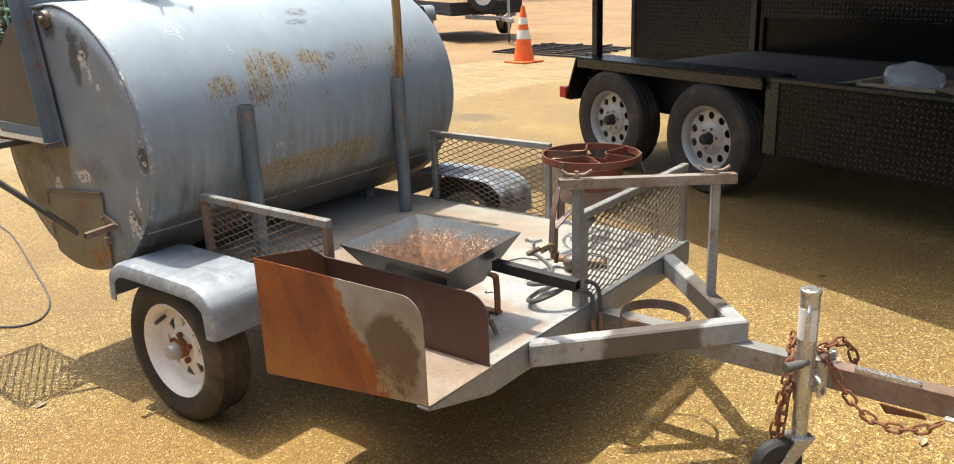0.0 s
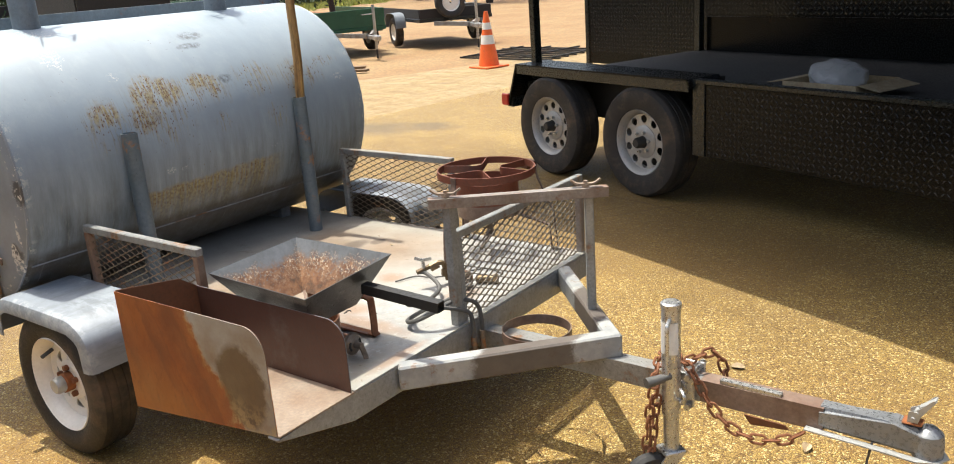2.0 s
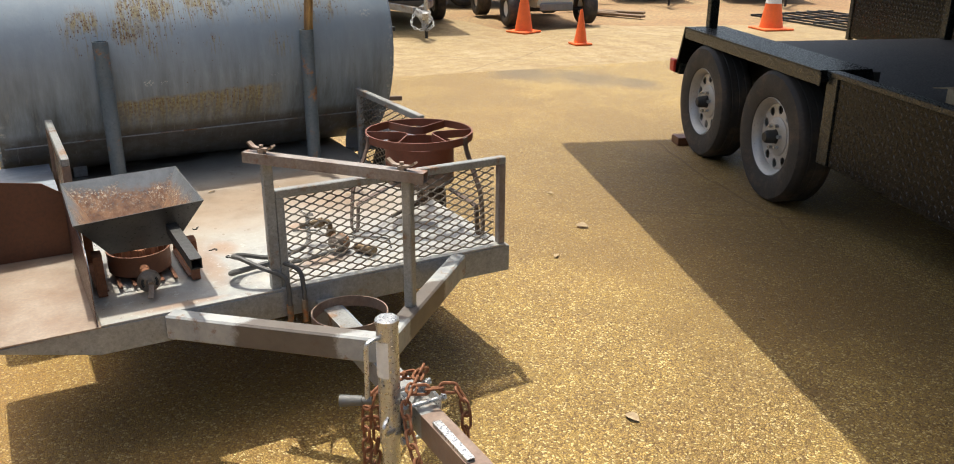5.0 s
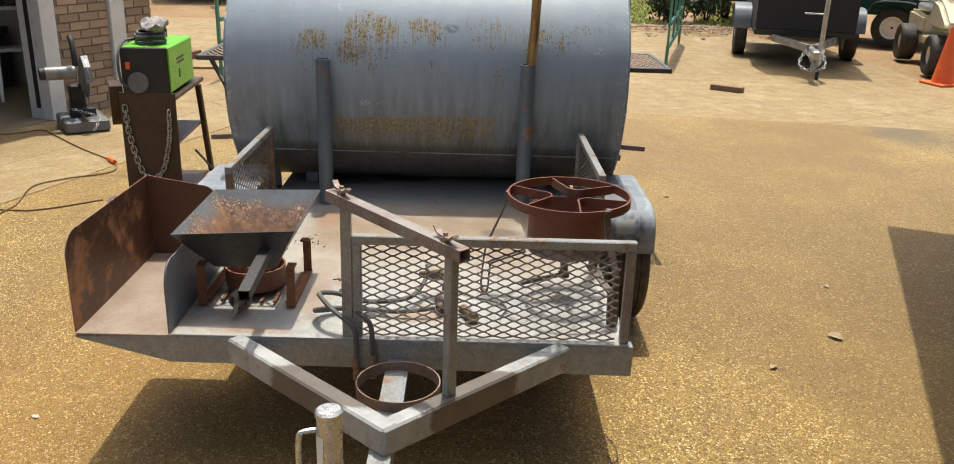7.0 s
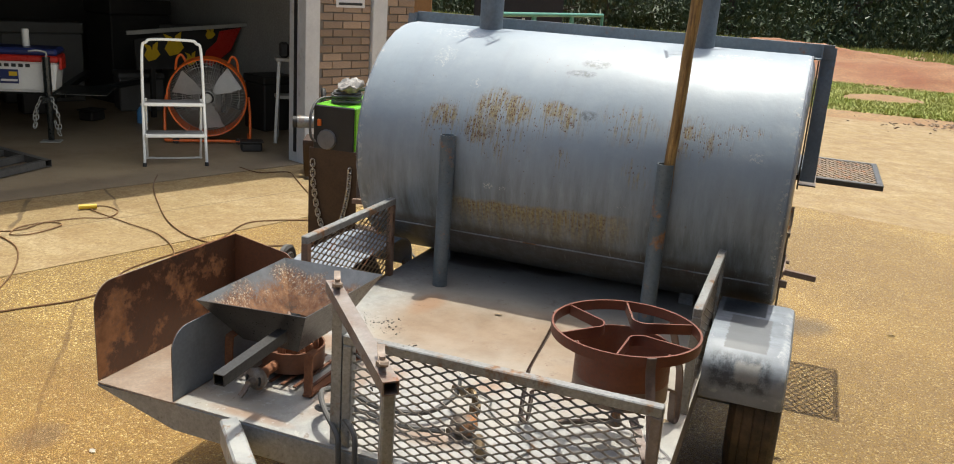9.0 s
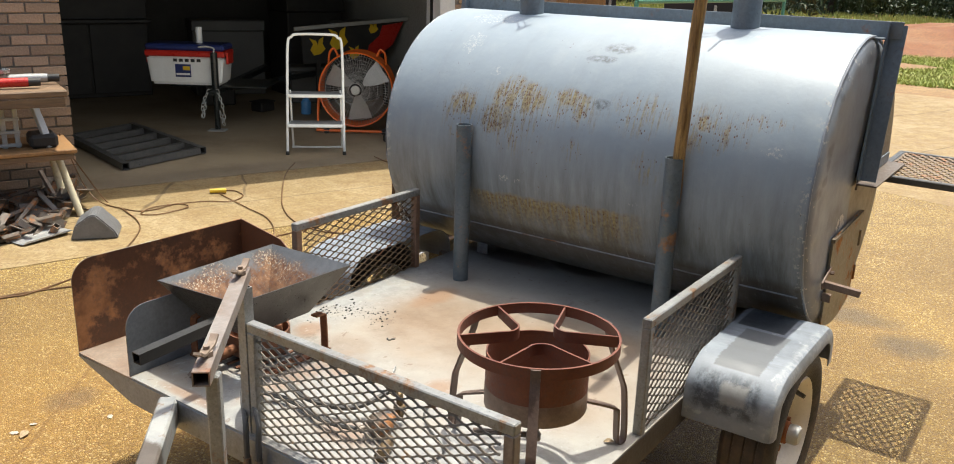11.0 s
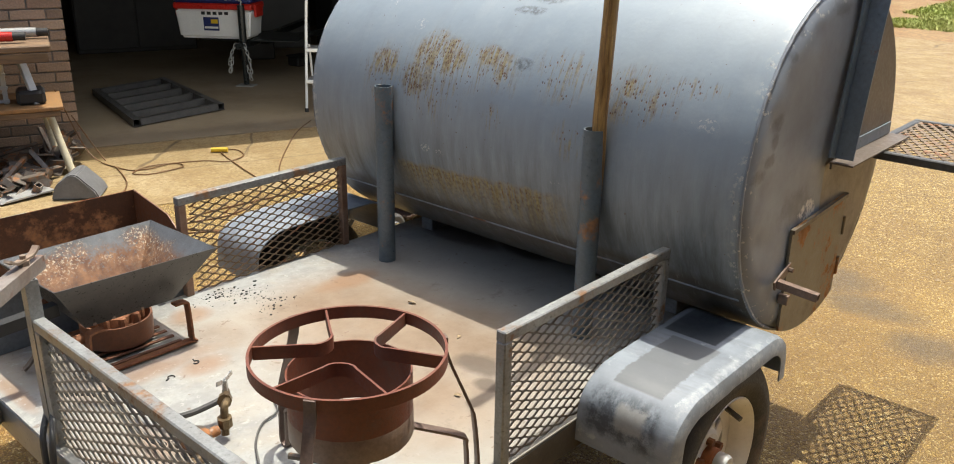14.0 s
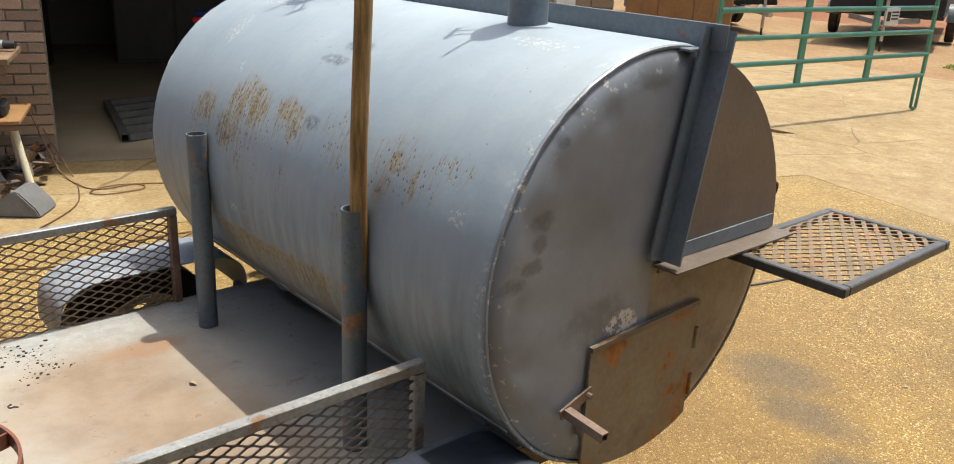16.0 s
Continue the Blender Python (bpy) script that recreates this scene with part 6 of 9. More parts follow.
strap(bm, [(vx - 0.075, vy - 0.080, 0.588), (vx - 0.045, vy - 0.066, 0.580), (vx - 0.015, vy - 0.052, 0.588)], 0.012, 0.003)
part("tap", bm, "zinc", gv)
bm = B()
lathe(bm, [(0.0005, 0.532), (0.020, 0.532), (0.034, 0.523), (0.040, 0.510), (0.040, 0.498), (0.030, 0.480), (0.0005, 0.476)], 28, "z", (-1.685, 2.705, 0.0), closed=False)
pipe(bm, (-1.685, 2.705, 0.505), (-1.745, 2.708, 0.505), 0.013, 12)
pipe(bm, (-1.685, 2.705, 0.505), (-1.63, 2.68, 0.503), 0.011, 12)
part("regulator", bm, "scrap", gv, "grey cast regulator")
bm = B()
pipe(bm, (-1.66, 2.76, 0.486), (-1.60, 2.79, 0.486), 0.017, 14)
pipe(bm, (-1.60, 2.79, 0.486), (-1.585, 2.797, 0.486), 0.020, 6)
part("quick_coupling", bm, "brass", gv, "greenish brass coupling")
# hoses
h1 = thing("gas_hose", "looped black rubber gas hose with crimped brass ends", "hose", "gas hoses")
bm = B()
sweep(bm, smooth_path([(-1.442, 2.437, 0.375), (-1.442, 2.437, 0.47), (-1.452, 2.425, 0.515), (-1.50, 2.36, 0.545), (-1.545, 2.318, 0.565), (-1.60, 2.305, 0.556), (-1.650, 2.35, 0.535), (-1.66, 2.45, 0.505),
                       (-1.70, 2.58, 0.505), (-1.80, 2.63, 0.53), (-1.832, 2.612, 0.535)], 8), 0.0080, 8)
part("hose", bm, "rubber", h1)
bm = B()
pipe(bm, (-1.442, 2.437, 0.375), (-1.442, 2.437, 0.335), 0.010, 8)
pipe(bm, (-1.442, 2.437, 0.415), (-1.442, 2.437, 0.375), 0.0110, 12)
part("hose_end", bm, "scrap", h1, "crimped silver hose end")
h2 = thing("gas_hose", "looped black rubber gas hose with crimped brass ends", "hose", "gas hoses")
bm = B()
sweep(bm, smooth_path([(-1.442, 2.487, 0.385), (-1.442, 2.487, 0.47), (-1.455, 2.475, 0.53), (-1.49, 2.41, 0.555), (-1.53, 2.325, 0.53), (-1.58, 2.290, 0.505), (-1.63, 2.315, 0.49), (-1.645, 2.42, 0.486),
                       (-1.62, 2.55, 0.49), (-1.625, 2.67, 0.503)], 8), 0.0080, 8)
part("hose", bm, "rubber", h2)
bm = B()
pipe(bm, (-1.442, 2.487, 0.385), (-1.442, 2.487, 0.345), 0.010, 8)
pipe(bm, (-1.442, 2.487, 0.425), (-1.442, 2.487, 0.385), 0.0110, 12)
part("hose_end", bm, "scrap", h2)
wire = thing("thin_wire", "thin black wire curling over the deck", "wire")
part("strand", sweep(B(), smooth_path([(-1.96, 2.62, 0.474), (-1.92, 2.70, 0.476), (-1.86, 2.72, 0.474), (-1.80, 2.78, 0.474), (-1.72, 2.90, 0.474), (-1.62, 2.88, 0.474)], 6), 0.003, 6), "rubber", wire)

# fire pan on its stand
pan = thing("fire_pan", "tapered black steel fire pan with rust-burnt inside and square handle", "fire pan")
T = [(-2.062, 1.853), (-1.597, 1.846), (-1.597, 2.232), (-2.062, 2.238)]
Bo = [(-1.955, 1.945), (-1.695, 1.945), (-1.695, 2.145), (-1.955, 2.145)]
TZs = (0.750, 0.742, 0.764, 0.760)


def pan_skin(inset, floor_z):
    """The four sloping sides; the floor is open over the grate."""
    bm = B()
    t = [bm.verts.new((x + inset * (1 if x < -1.8 else -1), y + inset * (1 if y < 2.0 else -1), z)) for (x, y), z in zip(T, TZs)]
    b = [bm.verts.new((x, y, floor_z)) for x, y in Bo]
    for k in range(4):
        bm.faces.new((t[k], t[(k + 1) % 4], b[(k + 1) % 4], b[k]))
    return bm, t, b


bm, t, b = pan_skin(0.0, 0.600)
i_t = [bm.verts.new((v.co.x + 0.004 * (1 if v.co.x < -1.8 else -1), v.co.y + 0.004 * (1 if v.co.y < 2.0 else -1), v.co.z)) for v in t]
for k in range(4):
    bm.faces.new((t[k], t[(k + 1) % 4], i_t[(k + 1) % 4], i_t[k]))
pan_body = part("pan_body", bm, "pan", pan, "black steel pan")
bm, t, b = pan_skin(0.004, 0.6005)
part("pan_lining", bm, "pan_in", pan, "rust-burnt inner faces")
bm = B()
hollow(bm, (-1.634, 2.13, 0.676), (-1.325, 2.138, 0.662), 0.033, 0.033, 0.003)
part("handle", bm, "matte_black", pan, "black square tube handle")
for p, q in (((-1.94, 1.95), (-1.71, 2.14)), ((-1.94, 2.14), (-1.71, 1.95)), ((-1.775, 1.94), (-1.775, 2.15)), ((-1.72, 1.94), (-1.72, 2.15)), ((-1.86, 1.94), (-1.86, 2.15))):
    part("grate_bar", pipe(B(), (*p, 0.606), (*q, 0.606), 0.005, 8), "tongue_brown", pan)
stand = thing("pan_burner", "rusty low gas burner with bent bar frame under the pan", "burner")
for y in (1.905, 2.195):
    bm = B()
    strap(bm, smooth_path([(-1.93, y, 0.608), (-1.965, y, 0.606), (-1.972, y, 0.59), (-1.975, y, 0.485), (-1.965, y, 0.477), (-1.69, y, 0.477), (-1.676, y, 0.485), (-1.678, y, 0.59), (-1.688, y, 0.606), (-1.72, y, 0.608)], 3), 0.028, 0.006, up=(0, 1, 0))
    part("frame_leg", bm, "chain", stand)
for k in range(7):
    bm = B()
    y = 1.92 + 0.043 * k
    beam(bm, (-1.95, y, 0.4805), (-1.69, y, 0.4805), 0.012, 0.006, 0.001)
    part("base_slat", bm, "box_rust", stand)
bm = B()
lathe(bm, [(0.095, 0.490), (0.100, 0.494), (0.102, 0.562), (0.096, 0.562), (0.094, 0.50), (0.02, 0.495), (0.02, 0.490)], 40, "z", (-1.825, 2.045, 0))
part("burner_bowl", bm, "box_rust", stand)
bm = B()
for k in range(9):
    a = 2 * math.pi * k / 9
    lathe(bm, [(0.0005, 0.578), (0.010, 0.576), (0.013, 0.565), (0.013, 0.545)], 8, "z", (-1.825 + 0.068 * math.cos(a), 2.045 + 0.068 * math.sin(a), 0), closed=False)
lathe(bm, [(0.0005, 0.572), (0.05, 0.568), (0.055, 0.545)], 20, "z", (-1.825, 2.045, 0), closed=False)
part("burner_cap", bm, "chain", stand)
bm = B()
pipe(bm, (-1.735, 2.043, 0.522), (-1.635, 2.041, 0.516), 0.016, 14)
pipe(bm, (-1.665, 2.041, 0.517), (-1.645, 2.041, 0.516), 0.021, 12)
part("venturi", bm, "chain", stand, "rusty venturi tube")
bm = B()
lathe(bm, [(0.0005, -1.640), (0.030, -1.640), (0.036, -1.634), (0.036, -1.622), (0.030, -1.616), (0.012, -1.612), (0.010, -1.585), (0.0005, -1.585)], 26, "x", (0, 2.041, 0.515), closed=False)
strap(bm, [(-1.588, 2.041, 0.515), (-1.572, 2.036, 0.495), (-1.560, 2.030, 0.482)], 0.016, 0.007, up=(0, 1, 0))
shutter = part("air_shutter", bm, "scrap", stand, "grey air shutter with lever")
for s in (-1, 1):
    part("air_slot", sweep(B(), [(-1.6145, 2.041 + s * 0.023 * math.cos(a), 0.515 + 0.023 * math.sin(a)) for a in (radians(k) for k in range(-35, 36, 14))], 0.0045, 6), "matte_black", shutter)
# wooden pole in the socket
pole = thing("wooden_pole", "weathered brown wooden pole standing in the pipe socket", "pole")
bm = B()
pts = [(-2.826 + 0.004 * math.sin(k * 1.3), 3.008 + 0.008 * k / 2 + 0.002 * math.sin(k * 2.2), 0.52 + 0.125 * k) for k in range(15)]
sweep(bm, pts, 0.0205, 14)
part("shaft", bm, "wood_pole", pole)


# leaves and crumbs on deck and ground
def leaf(x, y, z, s, name="dry_leaf"):
    bm = B()
    n = 7
    top, bot = [], []
    for k in range(n):
        f = k / (n - 1)
        w = 0.42 * math.sin(math.pi * f) ** 0.8 + 0.02
        curl = 0.25 * math.sin(f * 3.0)
        top.append(bm.verts.new((s * (f - 0.5), s * w * 0.6, s * (0.10 + curl * 0.5 + 0.25 * w))))
        bot.append(bm.verts.new((s * (f - 0.5), -s * w * 0.6, s * (0.10 + curl * 0.4))))
    mid = [bm.verts.new((s * (k / (n - 1) - 0.5), 0, s * (0.02 + 0.12 * math.sin(k / (n - 1) * 3.0)))) for k in range(n)]
    for k in range(n - 1):
        bm.faces.new((top[k], top[k + 1], mid[k + 1], mid[k]))
        bm.faces.new((mid[k], mid[k + 1], bot[k + 1], bot[k]))
    solo(name, bm, "leaf_dry", "small curled dry leaf lying on the ground", "leaf", "fallen leaves", at=pose(x, y, z, 0, 0, random.uniform(0, 360)))


for x, y, s in ((-2.51, 4.41, 0.075), (-2.22, 4.04, 0.05), (-0.86, 3.42, 0.06), (-0.45, 2.95, 0.06), (-0.35, 2.52, 0.07), (-1.45, 1.15, 0.05), (-5.3, 3.44, 0.03), (-3.1, 4.6, 0.04), (-2.6, 0.55, 0.06), (-3.32, 1.36, 0.05),
                (-4.6, 4.1, 0.04), (-6.2, 5.0, 0.05), (-1.2, 4.4, 0.035), (0.1, 3.2, 0.03)):
    leaf(x, y, 0.001, s)
for x, y, s in ((-2.62, 2.47, 0.03), (-2.3, 2.98, 0.022), (-2.05, 3.22, 0.03), (-2.55, 2.75, 0.02)):
    leaf(x, y, DZ + 0.001, s)
bm = B()
for k in range(330):
    cx, cy = ((-2.25, 1.955), (-2.31, 2.06), (-2.31, 2.15), (-2.21, 1.96))[k % 4]
    x, y = random.gauss(cx, 0.045), random.gauss(cy, 0.040)
    if y < 1.92:
        continue
    r = 0.0006 + 0.0042 * random.random() ** 4
    bmesh.ops.create_icosphere(bm, subdivisions=1, radius=r, matrix=pose(x, y, DZ + r * 0.5) @ Matrix.Diagonal((1.3, 0.9, 0.7, 1)))
solo("charcoal_crumbs", bm, "matte_black", "scattered black charcoal crumbs on the deck", "crumbs", kind="stuff")
# small hooks of black wire and torn paper scraps
for x, y, turn in ((-1.917, 2.313, 20), (-1.826, 2.339, 140), (-2.180, 2.301, 250)):
    hook = thing("wire_hook", "small bent black wire hook on the deck", "hook", "hooks on the deck", at=pose(x, y, DZ + 0.0020, 0, 0, turn))
    part("hook_wire", sweep(B(), [(0.009 * math.cos(a), 0.008 * math.sin(a), 0.0) for a in (radians(k) for k in range(0, 241, 24))] + [(-0.010, -0.018, 0.0)], 0.002, 6), "matte_black", hook)


def scrap_paper(x, y, s, turn):
    bm = B()
    rows = [[bm.verts.new((s * (i - 2) * 0.25, s * (j - 1.5) * 0.22, 0.004 + s * 0.16 * abs(noise.noise((i * 0.7 + turn, j * 0.9, 2.0))))) for j in range(4)] for i in range(5)]
    for i in range(4):
        for j in range(3):
            if (i, j) not in ((0, 2), (3, 0)):
                bm.faces.new((rows[i][j], rows[i + 1][j], rows[i + 1][j + 1], rows[i][j + 1]))
    solo("paper_scrap", bm, "dull_paper", "crumpled pale paper scrap on the driveway", "paper scrap", "paper scraps", at=pose(x, y, 0.0, 0, 0, turn))


for x, y, s, turn in ((-2.545, 3.390, 0.055, 10), (-2.600, 3.360, 0.05, 80), (-2.570, 3.425, 0.06, 150), (-2.530, 3.440, 0.035, 220), (-1.721, 1.268, 0.030, 40), (-1.434, 1.106, 0.032, 100), (-1.51, 1.098, 0.024, 300)):
    scrap_paper(x, y, s, turn)
# loose knobbly tyre beyond the coupler
loose = thing("loose_wheel", "knobbly black tyre on a small white wheel", "wheel", at=pose(0.085, 2.885, 0.138, 0, 0, 84) @ Matrix.Scale(0.68, 4))
bm = B()
lathe(bm, tyre_profile(0.196, 0.105, 0.115, False), 48)
t_l = part("tyre", bm, "matte_black", loose)
bm = B()
for k in range(34):
    for j, (yy, off) in enumerate(((-0.038, 0), (-0.013, 0.5), (0.013, 0), (0.038, 0.5))):
        a = 2 * math.pi * (k + off) / 34
        m = Matrix.Rotation(-a, 4, "Y") @ pose(0.198 - (0.004 if j in (0, 3) else 0), yy, 0, 45, 0, 0)
        box(bm, (-0.006, -0.009, -0.009), (0.006, 0.009, 0.009), 0.0, m)
tagged(part("tread_block", bm, "matte_black", t_l), kind="stuff")
bm = B()
lathe(bm, [(0.02, 0.01), (0.08, 0.0), (0.095, 0.035), (0.108, 0.040), (0.108, -0.040), (0.095, -0.035), (0.08, -0.012), (0.02, -0.006)], 40)
part("rim", bm, "white_rim", loose)

# ---- black trailer beyond the driveway's middle ----
DM = pose(-2.385, 5.69, 0, 0, 0, -21)
dark = thing("black_trailer", "black tandem-axle trailer with tread-plate sides and open porch", "trailer", at=DM)


def modular_wheel(parent, x, y, r, rr, w, name="wheel", rim_mat="silver_rim", out=-1):
    wh = part(name, B(), "tyre", parent)
    wh.matrix_basis = pose(x, y, r)
    part("tyre", lathe(B(), tyre_profile(r, rr, w), 60), "tyre", wh, "black trailer tyre with dusty tread")
    o = out
    bm = B()
    lathe(bm, [(rr + 0.004, o * w * 0.42), (rr + 0.010, o * w * 0.39), (rr - 0.006, o * w * 0.33), (rr - 0.020, o * w * 0.22), (rr - 0.022, -o * w * 0.3), (rr + 0.004, -o * w * 0.42),
               (rr - 0.004, -o * w * 0.44), (rr - 0.032, -o * w * 0.3), (rr - 0.030, o * w * 0.20), (rr - 0.012, o * w * 0.36)], 48)
    part("rim", bm, rim_mat, wh)
    bm = B()
    hole_disc(bm, rr * 0.52, rr - 0.018, 10, rr * 0.72, rr * 0.128, o * w * 0.20, 0.006)
    bmesh.ops.remove_doubles(bm, verts=bm.verts[:], dist=0.0004)
    lathe(bm, [(rr * 0.20, o * w * 0.27), (rr * 0.40, o * w * 0.27), (rr * 0.515, o * w * 0.215), (rr * 0.515, o * w * 0.19), (rr * 0.40, o * w * 0.24), (rr * 0.20, o * w * 0.24)], 40)
    part("wheel_disc", bm, rim_mat, wh)
    part("backing", lathe(B(), [(0.02, -o * w * 0.02), (rr - 0.03, -o * w * 0.02), (rr - 0.03, -o * w * 0.05), (0.02, -o * w * 0.05)], 32), "matte_black", wh)
    bm = B()
    lathe(bm, [(0.0005, o * w * 0.56), (rr * 0.12, o * w * 0.56), (rr * 0.165, o * w * 0.50), (rr * 0.185, o * w * 0.20)], 24, closed=False)
    part("hub_cap", bm, "matte_black", wh)
    for k in range(6):
        a = 2 * math.pi * k / 6 + 0.2
        part("lug_nut", pipe(B(), (rr * 0.32 * math.cos(a), o * w * 0.27, rr * 0.32 * math.sin(a)), (rr * 0.32 * math.cos(a), o * w * 0.37, rr * 0.32 * math.sin(a)), 0.011, 6), "zinc", wh)
    return wh


def lozenges(parent, o, a, b, la, lb, cell=0.034, tall=0.0017):
    """The raised pattern of tread plate: lozenges that lean one way and the other by turns."""
    o, a, b = Vector(o), Vector(a), Vector(b)
    n = a.cross(b) if abs(a.cross(b).z) > 0.5 else -b.cross(a)
    verts, faces = [], []
    for i in range(int(la / cell)):
        for j in range(int(lb / cell)):
            c = o + a * (i + 0.5) * cell + b * (j + 0.5) * cell
            s = 1 if (i + j) % 2 else -1
            u, v = (a + b * s).normalized() * cell * 0.50, (b - a * s).normalized() * cell * 0.15
            k = len(verts)
            verts += [c - u, c - v, c + u, c + v, c - u * 0.55 + n * tall, c - v * 0.4 + n * tall, c + u * 0.55 + n * tall, c + v * 0.4 + n * tall]
            faces += [(k, k + 1, k + 5, k + 4), (k + 1, k + 2, k + 6, k + 5), (k + 2, k + 3, k + 7, k + 6), (k + 3, k, k + 4, k + 7), (k + 4, k + 5, k + 6, k + 7)]
    me = bpy.data.meshes.new("tread_pattern")
    me.from_pydata([tuple(v) for v in verts], [], faces)
    me.materials.append(M["tread_pattern"])
    ob = new("tread_pattern", me)
    ob.parent = parent
    return tagged(ob, kind="stuff")


modular_wheel(dark, 0.0, 0.075, 0.388, 0.225, 0.235)
modular_wheel(dark, -1.03, 0.075, 0.388, 0.225, 0.235)
# fender box over the wheels: tread-plate top, sloping ends
bm = B()
prism(bm, [(-1.58, 0.50), (-1.44, 0.845), (0.44, 0.845), (0.47, 0.80), (0.47, 0.815), (0.445, 0.855), (-1.455, 0.855), (-1.60, 0.50)], 0.30, pose(0, 0.13, 0))
part("wheel_cover", bm, "black_tread", dark, "black tread-plate wheel cover")
lozenges(dark, (-1.44, -0.015, 0.8552), (1, 0, 0), (0, 1, 0), 1.87, 0.29, 0.030, 0.0008)
bm = B()
box(bm, (-1.44, -0.020, 0.775), (0.46, -0.012, 0.845), 0.002)
part("cover_lip", bm, "black_steel", dark)
bm = B()
box(bm, (-1.60, 0.29, 0.44), (0.46, 0.32, 0.84), 0)
part("wheel_well", bm, "matte_black", dark)
bm = B()
box(bm, (0.46, 0.02, 0.36), (0.56, 0.035, 0.835), 0.002)
box(bm, (0.46, 0.035, 0.36), (0.475, 0.28, 0.80), 0.002)
part("well_end", bm, "black_steel", dark)
bm = B()
box(bm, (0.56, 0.030, 0.36), (5.6, 0.050, 0.825), 0.003)
part("side_panel", bm, "black_tread", dark, "black tread-plate side panel")
lozenges(dark, (0.58, 0.0298, 0.37), (1, 0, 0), (0, 0, 1), 3.4, 0.45)
bm = B()
box(bm, (0.46, 0.015, 0.827), (5.6, 0.085, 0.855), 0.003)
part("top_rail", bm, "black_steel", dark)
bm = B()
box(bm, (-1.45, 0.33, 0.70), (5.6, 2.12, 0.74), 0)
part("porch_floor", bm, "matte_black", dark)
bm = B()
box(bm, (-1.46, 0.10, 0.40), (-1.40, 2.1, 0.70), 0.004)
part("rear_beam", bm, "black_steel", dark)
bm = B()
box(bm, (2.9, 0.09, 0.74), (2.95, 2.1, 2.35), 0.002)
part("bulkhead", bm, "black_tread", dark)
bm = B()
box(bm, (-1.35, 2.10, 0.74), (2.9, 2.13, 1.05), 0.002)
part("far_side", bm, "black_tread", dark)
for x, y in ((-1.40, 0.16), (5.4, 0.16), (-1.40, 2.05)):
    bm = B()
    beam(bm, (x, y, 0.72), (x, y, 2.36), 0.065, 0.065, 0.004)
    part("corner_post", bm, "black_steel", dark)
bm = B()
box(bm, (-2.17, -1.13, 2.37), (5.93, 2.35, 2.43), 0.004)
part("roof", bm, "black_steel", dark, "flat black roof with awning")
bm = B()
box(bm, (-1.665, -0.035, 0.505), (-1.575, -0.002, 0.600), 0.008)
part("tail_light", bm, "red", dark, "red tail light")
bm = B()
box(bm, (-1.62, 0.0, 0.49), (-1.55, 0.30, 0.60), 0.004)
part("light_bracket", bm, "black_steel", dark)
# wood block at a wheel
bm = B()
box(bm, (-1.44, -0.06, 0.0), (-1.30, 0.04, 0.06), 0.004)
solo("wheel_chock", bm, "box_rust", "reddish wooden block beside the trailer wheel", "block", at=DM)
# carton and a wrapped bundle on the porch
carton = thing("carton", "opened brown cardboard carton on the trailer porch", "box", at=DM @ pose(1.05, 0.70, 0.7402))
for lo, hi in (((-0.26, -0.22, 0.0), (-0.255, 0.22, 0.07)), ((0.255, -0.22, 0.0), (0.26, 0.22, 0.07)), ((-0.254, -0.22, 0.0), (0.254, -0.215, 0.07)), ((-0.254, 0.215, 0.0), (0.254, 0.22, 0.07)), ((-0.254, -0.214, 0.0), (0.254, 0.214, 0.005))):
    part("carton_panel", box(B(), lo, hi), "leaf_dry", carton)
part("flap", prism(B(), [(0.262, 0.07), (0.40, 0.045), (0.40, 0.041), (0.262, 0.066)], 0.40), "leaf_dry", carton)
part("flap", prism(B(), [(-0.40, 0.050), (-0.262, 0.07), (-0.262, 0.066), (-0.40, 0.046)], 0.40), "leaf_dry", carton)
bm = B()
bmesh.ops.create_icosphere(bm, subdivisions=4, radius=1.0, matrix=Matrix.Diagonal((0.19, 0.15, 0.11, 1)))
for v in bm.verts:
    v.co *= 1 + 0.22 * noise.noise(v.co * 9) + 0.12 * noise.noise(v.co * 22)
    v.co.z = max(v.co.z, -0.07)
solo("wrapped_parcel", bm, "clear_wrap", "parcel in crumpled clear plastic wrap in a carton", "parcel", at=DM @ pose(1.05, 0.70, 0.817))
# second black box trailer, parked further back
dark2 = thing("box_trailer", "tall black tread-plate box trailer parked behind", "trailer", at=DM)
bm = B()
box(bm, (-3.85, 2.75, 0.42), (6.0, 4.8, 2.5), 0.01)
part("body", bm, "black_tread", dark2)
lozenges(dark2, (-3.80, 2.7495, 0.55), (1, 0, 0), (0, 0, 1), 5.6, 1.1, 0.045)
for x in (-2.2, -1.2):
    bm = B()
    lathe(bm, tyre_profile(0.36, 0.21, 0.2), 40, c=(x, 2.95, 0.36))
    part("tyre", bm, "tyre", dark2)
bm = B()
box(bm, (-3.89, 2.74, 0.40), (-3.83, 2.80, 2.52), 0.004)
part("corner_trim", bm, "black_steel", dark2)

# ---- house and garage ----
HM = pose(-3.47, -1.93, 0, 0, 0, -21)
JW = -3.12           # the far jamb of the garage opening
JAMB = 0.16


def setting(name, bm, material, label, category, at=HM):
    return solo(name, bm, material, label, category, kind="structure", at=at)


